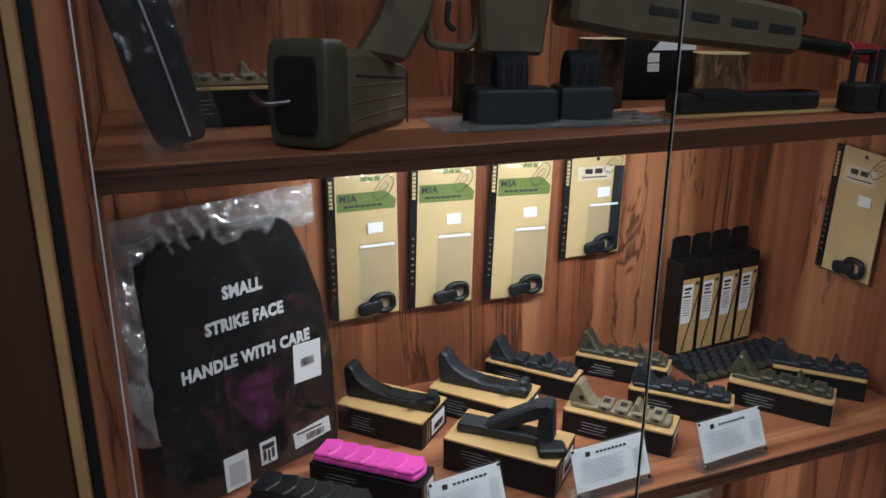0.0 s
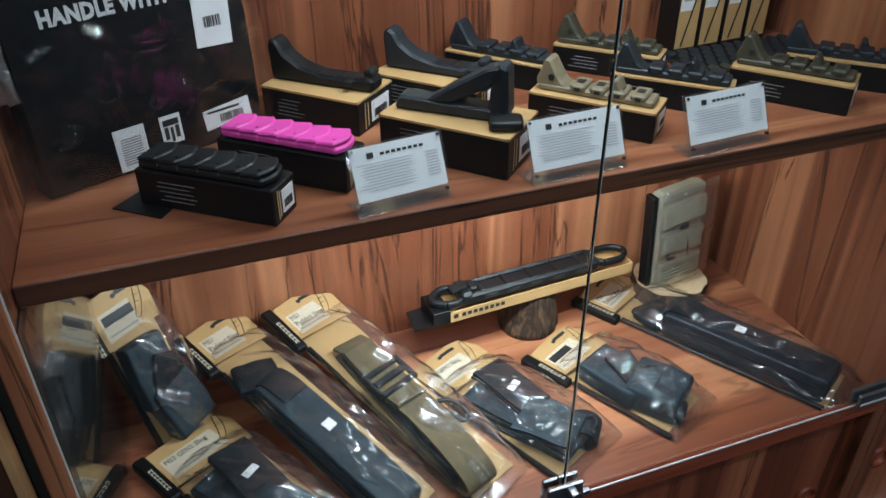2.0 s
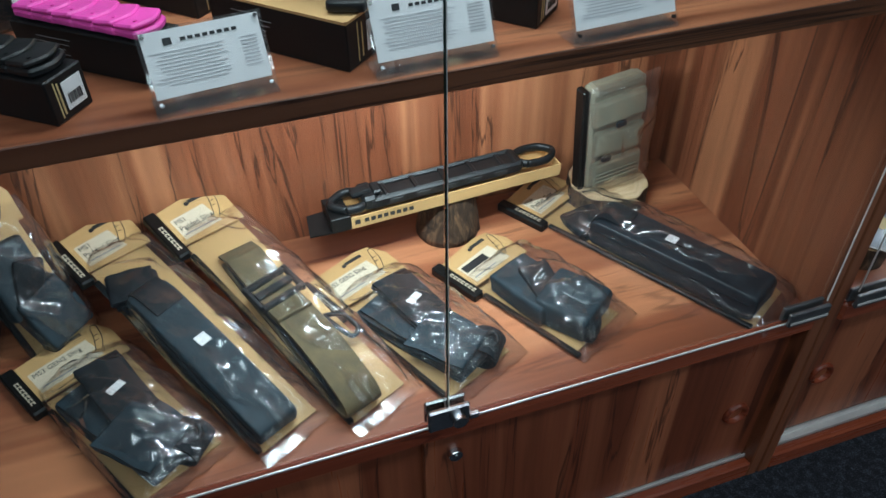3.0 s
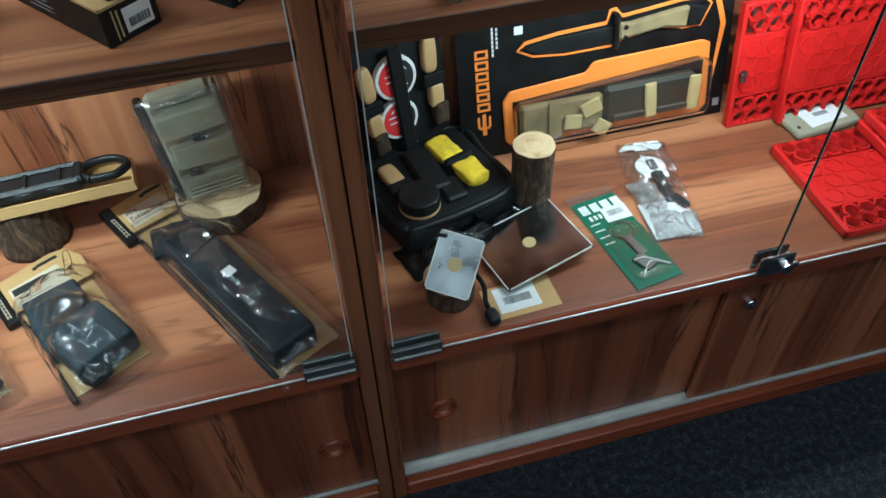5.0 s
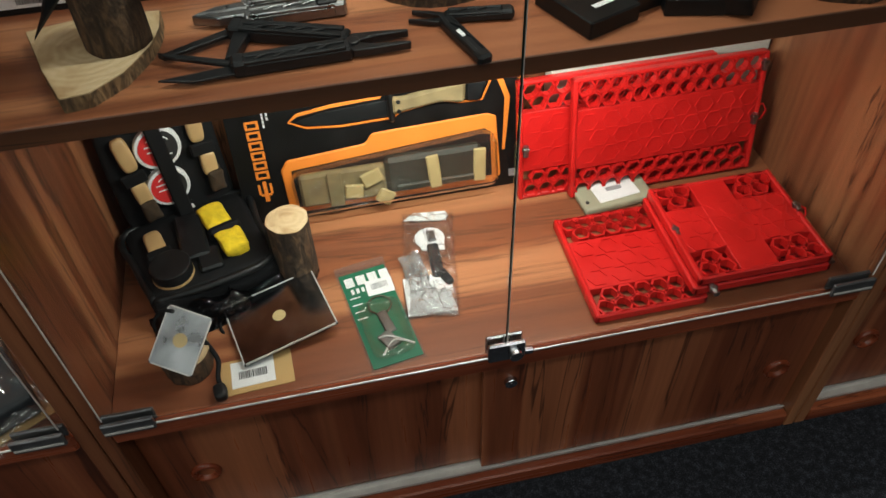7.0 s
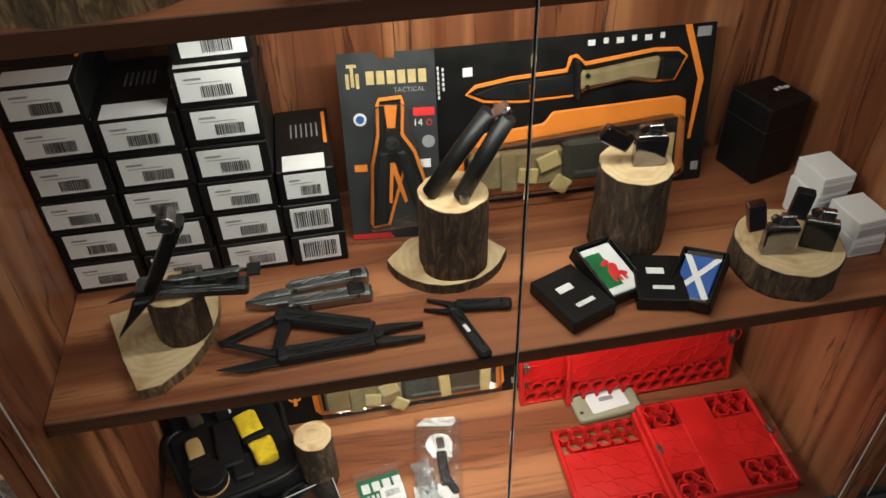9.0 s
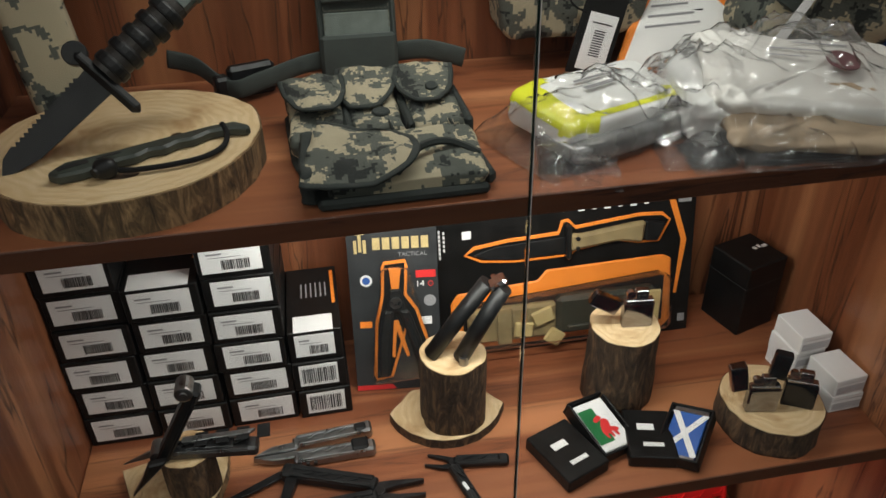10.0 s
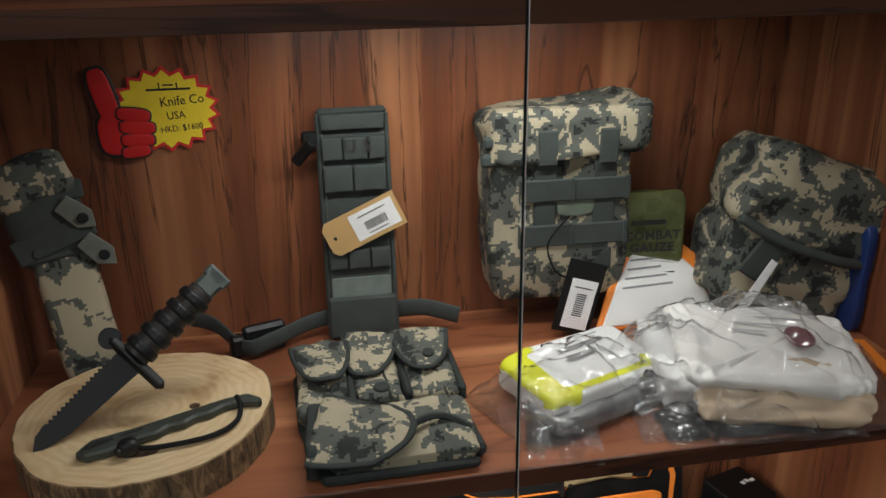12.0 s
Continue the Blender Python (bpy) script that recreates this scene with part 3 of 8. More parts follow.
# ---- makers shared by several things ----
def round_log(m, r, h, label, skin=BARK, r_top=None, seed=0.0, group="", name="log_stand", category="log", oval=1.0, n=44):
    """A sawn piece of branch standing upright, with rough bark."""
    ob = thing(name, label, category, m, group)
    r_top = r_top or r

    def rad(a, z):
        d = noise.noise(Vector((math.cos(a) * 2.4, math.sin(a) * 2.4, z * 14 + seed))) * 0.07 + noise.noise(Vector((math.cos(a) * 9, math.sin(a) * 9, z * 30 + seed))) * 0.035
        return (r + (r_top - r) * z / h) * (1 + d)

    side, levels = bmesh.new(), 8
    rings = [[side.verts.new((rad(2 * math.pi * k / n, h * j / levels) * math.cos(2 * math.pi * k / n) * oval, rad(2 * math.pi * k / n, h * j / levels) * math.sin(2 * math.pi * k / n), h * j / levels)) for k in range(n)] for j in range(levels + 1)]
    for a, b in zip(rings, rings[1:]):
        for k in range(n):
            side.faces.new((a[k], a[(k + 1) % n], b[(k + 1) % n], b[k]))
    side.faces.new(rings[0][::-1])
    for f in side.faces:
        f.smooth = len(f.verts) == 4
    part("bark", side, skin, ob)
    top = bmesh.new()
    outer = [top.verts.new((rad(2 * math.pi * k / n, h) * 0.985 * math.cos(2 * math.pi * k / n) * oval, rad(2 * math.pi * k / n, h) * 0.985 * math.sin(2 * math.pi * k / n), h + 0.0006)) for k in range(n)]
    low = [top.verts.new(v.co - Vector((0, 0, 0.004))) for v in outer]
    top.faces.new(outer)
    for k in range(n):
        top.faces.new((outer[k], low[k], low[(k + 1) % n], outer[(k + 1) % n]))
    part("cut_face", top, CUT, ob, "pale sawn end grain")
    return ob


def wood_slab(m, outline, h, label, skin=BARK_PALE, seed=0.0, group=""):
    """A flat sawn slice of log with a bark rim; the outline is in its own x and y."""
    ob = thing("wood_slice", label, "wood slice", m, group)
    pts = []
    for i in range(len(outline)):
        a, b = Vector(outline[i]), Vector(outline[(i + 1) % len(outline)])
        for k in range(4):
            p = a.lerp(b, k / 4)
            s = 1 + 0.018 * noise.noise(Vector((p.x * 60, p.y * 60, seed)))
            pts.append((p.x * s, p.y * s))
    part("bark", slab(pts, 0, h - 0.001), skin, ob)
    part("cut_face", slab([(x * 0.985, y * 0.985) for x, y in pts], h - 0.003, h), CUT, ob, "pale sawn face")
    return ob


def bars(rects, z=0.0, thick=0.0003):
    """Small printed or stuck rectangles (x, y, width, height) on a face."""
    return several(*[cuboid(w, h, thick, (x, y, z)) for x, y, w, h in rects])


def barcode(x, y, w, h, seed):
    rng, out, u = random.Random(seed), [], 0.0
    while u < w:
        t = rng.choice((0.0006, 0.0010, 0.0014)) * max(1.0, w / 0.03)
        out.append((x - w / 2 + u + t / 2, y, t, h))
        u += t + rng.choice((0.0006, 0.001)) * max(1.0, w / 0.03)
    return out


def price_sticker(parent, x, y, z, rz=8, w=0.012, h=0.008, m=None):
    return part("price_sticker", cuboid(w, h, 0.0004, (x, y, z), 0, (0, 0, rz)), PAPER, parent, "white price sticker")


# ================= cabinet with slings and grips =================
# ---- bottom shelf: bagged slings ----
def sling_pack(m, w, L, label, words, body, hx=0.072):
    """Kraft header card with a black side strip, folded sling and a clear bag, lying with its header up along y."""
    ob = thing("sling_pack", label, "packaged sling", m, "bagged slings")
    y1 = L / 2
    part("backing_card", slab([(-w / 2 + 0.004, -y1 + 0.006), (w / 2 - 0.006, -y1 + 0.006), (w / 2 - 0.006, y1 - hx + 0.004), (-w / 2 + 0.004, y1 - hx + 0.004)], 0.0008, 0.0022), KRAFT, ob)
    head = part("header_card", slab([(-w / 2, y1 - hx), (w / 2 - 0.002, y1 - hx - 0.004), (w / 2, y1 - 0.03), (w / 2 - 0.012, y1 - 0.004), (w / 2 - 0.03, y1), (-w / 2, y1 - 0.006)], 0.0105, 0.0125), KRAFT, ob, "kraft header card")
    part("hang_hole", drum(0.0032, 0.0032, 0.0004, (-0.004, y1 - 0.013, 0.0125), (0, 0, 0), 14), INK, head)
    part("logo_bar", bars([(0.012, y1 - 0.011, 0.026, 0.0055)], 0.0127), INK, head)
    part("drawing", several(tube(curvy([(w / 2 - 0.030, y1 - 0.050, 0.0128), (w / 2 - 0.022, y1 - 0.030, 0.0128), (w / 2 - 0.016, y1 - 0.010, 0.0128), (w / 2 - 0.010, y1 - 0.012, 0.0128), (w / 2 - 0.014, y1 - 0.034, 0.0128), (w / 2 - 0.024, y1 - 0.052, 0.0128), (w / 2 - 0.030, y1 - 0.050, 0.0128)], 3), 0.0005, 4), bars([(w / 2 - 0.019, y1 - 0.026, 0.007, 0.0008), (w / 2 - 0.021, y1 - 0.034, 0.007, 0.0008)], 0.0128)), INK, head)
    part("title_panel", slab([(-w / 2 + 0.006, y1 - 0.062), (w / 2 - 0.026, y1 - 0.060), (w / 2 - 0.030, y1 - 0.024), (-w / 2 + 0.006, y1 - 0.026)], 0.0125, 0.0128), PALECARD, head, "pale title panel")
    if words:
        writing(words[0], 0.011, INK, head, pose(-w / 2 + 0.009, y1 - 0.033, 0.0129), "lettering", 0.8, 0, "LEFT")
        writing(words[1], 0.0125, INK, head, pose(-w / 2 + 0.009, y1 - 0.045, 0.0129), "lettering", 0.72, 0, "LEFT")
    else:
        part("logo_block", bars([(-w / 2 + 0.030, y1 - 0.036, 0.042, 0.012)], 0.0129), INK, head)
    part("fine_print", bars([(-w / 2 + 0.030, y1 - 0.055, 0.040, 0.0018)], 0.0129), GREYINK, head)
    strip = part("side_strip", cuboid(0.016, hx + 0.012, 0.013, (-w / 2 - 0.008, y1 - hx / 2 - 0.006, 0.0065), 0.002), BLACKCARD, ob, "glossy black folded side strip")
    part("logo_letters", bars([(-w / 2 - 0.008 + q * 0.0018, y1 - 0.030 - 0.0064 * k, 0.0016, 0.0046) for k in range(7) for q in (-1, 1)] + [(-w / 2 - 0.008, y1 - 0.0285 - 0.0064 * k, 0.0050, 0.0013) for k in range(7)], 0.0132), PALECARD, strip)
    part("spine", cuboid(0.007, (L - hx) * 0.94, 0.006, (-w / 2 + 0.001, y1 - hx - 0.012 - (L - hx) * 0.47, 0.0045), 0.0015), BLACKCARD, ob)
    body(ob, w, L - hx, -hx / 2)
    part("clear_bag", film_bag(w + 0.012, L - hx + 0.034, 0.054, 0.0055, 30, 44, 60, w * 37 + L, (0.003, -hx / 2 + 0.006, 0.0006)), FILM, ob, "crinkled clear plastic bag")
    return ob


def ribbon(path, width, thick, at=(0, 0, 0), turn=(0, 0, 0), sway=0.0):
    """A strap of woven webbing that follows (y, z) points, lying flat across x."""
    line = [Vector((0, y, z)) for y, z in path]
    line = curvy([tuple(p) for p in line], 5)
    line = [Vector(p) for p in line]
    bm, rings, n = bmesh.new(), [], len(line)
    for k, p in enumerate(line):
        d = (line[min(k + 1, n - 1)] - line[max(k - 1, 0)]).normalized()
        up = Vector((0, -d.z, d.y)) * thick / 2
        off = Vector((sway * noise.noise(Vector((k * 0.13, width * 50, 2.0))), 0, 0))
        rings.append([bm.verts.new(p + off + Vector((sx * width / 2, 0, 0)) + sz * up) for sx, sz in ((-1, -1), (-0.94, -1.25), (0.94, -1.25), (1, -1), (1, 1), (0.94, 1.25), (-0.94, 1.25), (-1, 1))])
    for a, b in zip(rings, rings[1:]):
        for q in range(8):
            f = bm.faces.new((a[q], a[(q + 1) % 8], b[(q + 1) % 8], b[q]))
            f.smooth = q in (1, 5)
    bm.faces.new(rings[0])
    bm.faces.new(rings[-1][::-1])
    bmesh.ops.recalc_face_normals(bm, faces=bm.faces)
    bmesh.ops.transform(bm, matrix=pose(*at, *turn), verts=bm.verts)
    return bm


def zigzag(half, layers, rise, z0, seed):
    """Points of a strap folded back and forth into a flat stack."""
    rng, pts = random.Random(seed), []
    for k in range(layers):
        s = 1 if k % 2 else -1
        a, b = half * rng.uniform(0.92, 1.0), half * rng.uniform(0.92, 1.0)
        z = z0 + rise * k
        pts += [(-s * a * 0.96, z - rise * 0.12), (-s * a * 0.5, z + rng.uniform(0, 0.0012)), (0, z + rng.uniform(0, 0.0020)), (s * b * 0.5, z + rng.uniform(0, 0.0012)), (s * b * 0.96, z + rise * 0.12)]
        if k < layers - 1:
            pts.append((s * b * 1.04, z + rise * 0.5))
    return pts


def folded_black(ob, w, L, y0):
    part("strap", ribbon(zigzag(L * 0.42, 4, 0.0062, 0.005, 4), w * 0.62, 0.0036, (-0.006, y0 - 0.004, 0), (0, 0, 7), 0.004), WEBBLUE, ob, "folded black webbing stack")
    part("strap", ribbon(zigzag(L * 0.25, 2, 0.0056, 0.029, 5), w * 0.46, 0.0034, (0.004, y0 + L * 0.20, 0), (2, 3, -4), 0.003), WEBBLACK, ob, "folded black webbing end")
    part("strap", ribbon(zigzag(L * 0.20, 2, 0.0060, 0.028, 6), w * 0.56, 0.0034, (-0.010, y0 - L * 0.22, 0), (-2, -3, 15), 0.003), WEBBLUE, ob, "folded black webbing end")
    part("coil", ribbon([(0.018, 0.004), (0.0, 0.0015), (-0.018, 0.006), (-0.024, 0.017), (-0.016, 0.028), (0.0, 0.030), (0.012, 0.022), (0.008, 0.012), (-0.004, 0.010)], 0.040, 0.003, (0.020, y0 - L * 0.36, 0), (0, 0, 26)), WEBBLACK, ob, "rolled strap end")
    part("swivel", several(tube(curvy([(0.02, y0 - L * 0.36, 0.030), (0.035, y0 - L * 0.40, 0.034), (0.03, y0 - L * 0.45, 0.028), (0.012, y0 - L * 0.43, 0.028), (0.02, y0 - L * 0.36, 0.030)]), 0.0028), cuboid(0.022, 0.012, 0.010, (0.018, y0 - L * 0.34, 0.030), 0.003)), BLACKPLAST, ob, "black polymer swivel")
    price_sticker(ob, 0.004, y0 + L * 0.14, 0.0392, 12, 0.020, 0.010)


def long_pad(ob, w, L, y0, deep=0.028, cloth=None):
    x = -0.012
    part("pad", crease(lump(w * 0.62, L * 0.74, deep, (x, y0 - L * 0.10, 0.003), (0, 0, 0), 0.09, 0.0012, 22, 60, 30, 5), 0.0012, 26, L * 30), cloth or WEBBLUE, ob, "padded blue-black shoulder strap")
    part("piping", several(*[tube(curvy([(x + q * w * 0.305, y0 + L * (0.24 - 0.17 * k), 0.004 + deep * 0.62) for k in range(5)]), 0.0016, 6) for q in (-1, 1)]), WEBBLACK, ob, "sewn black edge")
    part("strap", ribbon(zigzag(0.026, 3, 0.0070, 0.006, 8), w * 0.52, 0.0034, (x - 0.004, y0 + L * 0.33, 0), (0, 0, 68), 0.002), WEBBLACK, ob, "folded webbing end")
    part("strap", ribbon([(0.030, 0.004), (0.016, 0.016), (0.0, deep + 0.004), (-0.026, deep + 0.005), (-0.040, deep + 0.003)], w * 0.44, 0.003, (x, y0 + L * 0.26, 0), (0, 0, 6)), WEBBLACK, ob)
    price_sticker(ob, x + 0.004, y0 - L * 0.05, deep + 0.0048, 5, 0.014, 0.014)


def deep_pad(ob, w, L, y0):
    long_pad(ob, w, L, y0, 0.040, SLATE)


def tan_strap(ob, w, L, y0):
    x = -0.010
    part("strap", ribbon([(L * 0.36, 0.013), (L * 0.30, 0.020), (L * 0.14, 0.021), (L * 0.04, 0.024), (-L * 0.10, 0.034), (-L * 0.28, 0.036), (-L * 0.42, 0.031), (-L * 0.475, 0.020), (-L * 0.45, 0.008), (-L * 0.34, 0.004), (-L * 0.10, 0.006), (L * 0.16, 0.005), (L * 0.34, 0.005)], 0.045, 0.0032, (x, y0 + 0.002, 0), (0, 0, -5), 0.003), WEBOD, ob, "folded coyote-brown webbing")
    part("strap_layer", ribbon([(L * 0.30, 0.0265), (L * 0.16, 0.0270), (L * 0.03, 0.030), (-L * 0.06, 0.0375)], 0.044, 0.003, (x - 0.001, y0 + 0.002, 0), (0, 0, -5)), WEBOD, ob)
    part("strap_layer", ribbon([(L * 0.30, 0.0125), (L * 0.10, 0.0135), (-L * 0.12, 0.0190), (-L * 0.30, 0.0195), (-L * 0.40, 0.0150)], 0.043, 0.0036, (x, y0 + 0.002, 0), (0, 0, -5)), WEBBLACK, ob, "dark inner webbing layer")
    part("tri_glide", several(cuboid(0.056, 0.008, 0.007, (x, y0 + 0.010, 0.034), 0.002), cuboid(0.056, 0.008, 0.007, (x + 0.002, y0 + 0.044, 0.031), 0.002), cuboid(0.007, 0.042, 0.008, (x - 0.026, y0 + 0.027, 0.032), 0.002), cuboid(0.007, 0.042, 0.008, (x + 0.029, y0 + 0.027, 0.032), 0.002), cuboid(0.050, 0.010, 0.005, (x + 0.001, y0 + 0.027, 0.0345), 0.0015)), BLACKPLAST, ob, "black tri-glide buckle")
    part("swivel", tube(curvy([(0.018, y0 - 0.030, 0.018), (0.034, y0 - 0.044, 0.022), (0.038, y0 - 0.066, 0.018), (0.024, y0 - 0.070, 0.018), (0.018, y0 - 0.030, 0.018)]), 0.0030), BLACKPLAST, ob)


def grip_body(ob, w, L, y0):
    part("holster", crease(lump(w * 0.66, L * 0.56, 0.030, (-0.010, y0 + L * 0.14, 0.003), (0, 0, -3), 0.10, 0.0014, 40, 44, 26, 9), 0.0014, 40, 3.0), WEBBLUE, ob, "moulded blue-black body")
    part("holster", crease(lump(w * 0.74, L * 0.46, 0.036, (0.000, y0 - L * 0.20, 0.003), (0, 0, 9), 0.10, 0.0014, 40, 44, 26, 10), 0.0014, 40, 5.0), WEBBLUE, ob, "moulded blue-black body")
    part("panel", crease(lump(w * 0.40, L * 0.40, 0.010, (-0.006, y0 + L * 0.06, 0.029), (4, 0, -24), 0.12, 0.001, 50, 30, 16, 11), 0.001, 50, 2.0), WEBBLACK, ob, "dark overlapping flap")
    part("toe", cuboid(w * 0.30, 0.020, 0.026, (-0.014, y0 - L * 0.44, 0.016), 0.006, (0, 0, 14), 2), WEBBLACK, ob)


sling_pack(pose(0.098, 0.703, Z0, 0, 0, 29), 0.108, 0.262, "black folded sling in a clear bag with a kraft header card", ("MS3 GEN2 Sling", ""), folded_black)
sling_pack(pose(0.184, 0.765, Z0 + 0.041, 11.5, 0, 29), 0.082, 0.386, "blue-black padded sling in a clear bag leaning on the back panel", ("MS1", "Padded Sling"), long_pad, 0.068)
sling_pack(pose(0.292, 0.768, Z0 + 0.046, 13.5, 0, 27), 0.084, 0.378, "coyote-brown padded sling in a clear bag leaning on the back panel", ("MS1", "Padded Sling"), tan_strap, 0.068)
sling_pack(pose(0.440, 0.726, Z0, 0, 0, 25), 0.108, 0.262, "black webbing sling in a crinkled clear bag with kraft header", ("MS2 GEN2 Sling", ""), folded_black)
sling_pack(pose(0.601, 0.720, Z0, 0, 0, 27), 0.098, 0.225, "black moulded accessory in a clear bag with a kraft card", None, grip_body, 0.066)
sling_pack(pose(0.774, 0.752, Z0, 0, 0, 29.5), 0.094, 0.385, "long black padded sling in a glossy clear bag", ("MS4", "Padded Sling"), deep_pad, 0.068)
sling_pack(pose(0.012, 0.866, Z0 + 0.096, 66, 0, 38), 0.080, 0.215, "black accessory in a clear bag propped against the back panel", None, grip_body, 0.06)

log1 = round_log(pose(0.545, 0.876, Z0), 0.045, 0.073, "short bark-covered log used as a display stand", BARK, 0.036, 3.0, "log display stands")
log2 = round_log(pose(0.788, 0.868, Z0), 0.058, 0.030, "thin round log slice with bark under a bagged magazine", BARK, 0.056, 7.0, "log display stands")


def rail_box(m):
    """A slim slotted handguard strapped on its open kraft tray."""
    ob = thing("handguard_box", "black slotted handguard on a kraft box across a log", "accessory box", m)
    part("box", several(cuboid(0.300, 0.044, 0.004, (0.012, 0, 0.002), 0.001), cuboid(0.300, 0.0018, 0.017, (0.012, -0.0215, 0.0085)), cuboid(0.300, 0.0018, 0.017, (0.012, 0.0215, 0.0085)), cuboid(0.0018, 0.044, 0.017, (0.162, 0, 0.0085))), KRAFT, ob)
    part("box_end", several(cuboid(0.026, 0.047, 0.022, (-0.145, 0, 0.011), 0.001), slab([(-0.186, -0.022), (-0.158, -0.024), (-0.158, 0.022), (-0.180, 0.020)], 0.002, 0.004)), BLACKCARD, ob, "black printed box end")
    part("logo_letters", bars([(-0.112 + 0.0085 * k, 0, 0.006, 0.006) for k in range(8)] + [(-0.124, 0, 0.007, 0.007)], 0.0), INK, ob).matrix_local = pose(0, -0.0226, 0.009, 90, 0, 0)

    def loop(x0, x1, r, z):
        ends = [(x0 + r, -r), (x1 - r, -r), (x1, 0), (x1 - r, r), (x0 + r, r), (x0, 0)]
        return [(x, y, z) for x, y in ends + ends[:1]]

    hg = part("handguard", several(tube(curvy(loop(0.100, 0.160, 0.016, 0.026)), 0.0042, 8, 1.5), tube(curvy(loop(-0.152, -0.100, 0.017, 0.026)), 0.0050, 8, 1.4), cuboid(0.210, 0.007, 0.016, (0.0, -0.0160, 0.026), 0.003), cuboid(0.210, 0.007, 0.016, (0.0, 0.0160, 0.026), 0.003), cuboid(0.200, 0.024, 0.006, (0.0, 0, 0.028), 0.002), cuboid(0.020, 0.038, 0.020, (-0.104, 0, 0.028), 0.004), cuboid(0.014, 0.036, 0.016, (0.102, 0, 0.026), 0.004)), BLACKPLAST, ob, "black slotted polymer handguard")
    part("slot", several(*[cuboid(0.018, 0.0012, 0.006, (-0.070 + 0.036 * k, -0.0198, 0.026), 0.0005) for k in range(5)]), INK, hg, "dark side slots")
    part("rib", several(*[cuboid(0.006, 0.026, 0.003, (-0.08 + 0.040 * k, 0, 0.0320), 0.001) for k in range(5)]), BLACKPLAST, hg)
    part("catch", several(cuboid(0.026, 0.016, 0.008, (-0.112, 0, 0.038), 0.003, (0, -6, 0), 2), cuboid(0.012, 0.022, 0.006, (-0.092, 0, 0.037), 0.002)), BLACKPLAST, hg)
    return ob


rail_box(pose(0.533, 0.858, Z0 + 0.0745, 0, -0.5, 3))
ob = thing("magazine_bag", "olive polymer magazine in a clear bag standing on a log slice", "packaged magazine", pose(0.790, 0.868, Z0 + 0.031, 0, -4, 6))
part("side_strip", cuboid(0.010, 0.020, 0.160, (-0.050, 0.004, 0.081), 0.002), BLACKCARD, ob, "black folded side strip")
SAGE = mat("sage_polymer", (0.25, 0.235, 0.165), 0.45, 0, 0.15, 40, 0.15)
mg = part("magazine", several(cuboid(0.086, 0.024, 0.160, (0, 0.004, 0.081), 0.004), cuboid(0.082, 0.030, 0.042, (0.001, 0, 0.024), 0.005, (0, 0, 0), 2), cuboid(0.080, 0.030, 0.040, (0.002, 0, 0.074), 0.005, (0, 3, 0), 2), cuboid(0.084, 0.030, 0.040, (0, 0, 0.124), 0.005, (0, -2, 0), 2), cuboid(0.072, 0.024, 0.014, (-0.003, 0, 0.158), 0.003)), SAGE, ob, "ribbed sage polymer body")
part("window", several(*[lump(0.016, 0.004, 0.009, (-0.018 + 0.020 * (k % 2), -0.0140, 0.046 + 0.050 * k), (0, 0, 0), 0.4) for k in range(2)]), SLATE, mg, "dark notch")
part("rib", several(*[cuboid(0.070, 0.003, 0.0022, (0, -0.0155, 0.014 + 0.006 * k), 0.0006) for k in range(3)]), SAGE, mg)
part("clear_bag", film_bag(0.108, 0.172, 0.022, 0.004, 34, 26, 34, 2.2, (0, -0.014, 0.086), (90, 0, 0)), FILM, ob)

# ---- middle shelf: armour plate in its wrapper ----
ob = thing("armour_plate", "black armour plate sleeve in crinkled clear wrap with white lettering", "armour plate", pose(0.0885, 0.7735, Z1, 86.5, 0, 25))
W2 = 0.1125
part("sleeve", slab([(-W2, 0.0), (W2, 0.0), (W2 + 0.001, 0.12), (W2 - 0.008, 0.19), (W2 - 0.026, 0.25), (W2 - 0.042, 0.284), (W2 - 0.055, 0.292), (-W2 + 0.030, 0.292), (-W2 + 0.012, 0.28), (-W2 + 0.002, 0.24), (-W2, 0.12)], -0.030, 0.0, 0.004), mat("black_ballistic_sleeve", (0.004, 0.004, 0.0045), 0.6, 0, 0.4, 30, 0.4, 500, 0.2), ob)
for words, y, s in (("SMALL", 0.226, 0.0185), ("STRIKE FACE", 0.192, 0.0185), ("HANDLE WITH CARE", 0.150, 0.0185)):
    writing(words, s, WHITEINK, ob, pose(0.001, y, 0.0006), "lettering", 0.84, 0.0009)
lb = part("label", cuboid(0.038, 0.046, 0.0006, (0.074, 0.119, 0.0012), 0, (0, 0, -3)), PAPER, ob, "white barcode label")
part("barcode", bars(barcode(0.074, 0.119, 0.018, 0.010, 3), 0.0017), INK, lb)
lb = part("label", cuboid(0.030, 0.040, 0.0006, (-0.030, 0.024, 0.0008)), PAPER, ob, "white barcode label")
part("barcode", several(*[cuboid(0.020, 0.0012, 0.0003, (-0.030, 0.010 + 0.0024 * k, 0.0013)) for k in range(11)]), GREYINK, lb)
lb = part("label", cuboid(0.052, 0.020, 0.0006, (0.072, 0.028, 0.0008), 0, (0, 0, 4)), PAPER, ob, "white barcode label")
part("barcode", bars(barcode(0.076, 0.0255, 0.026, 0.008, 5) + [(0.068, 0.0335, 0.036, 0.0022)], 0.0013), INK, lb)
lb = part("logo", cuboid(0.021, 0.028, 0.0006, (0.011, 0.030, 0.0008)), PAPER, ob, "white and black square logo")
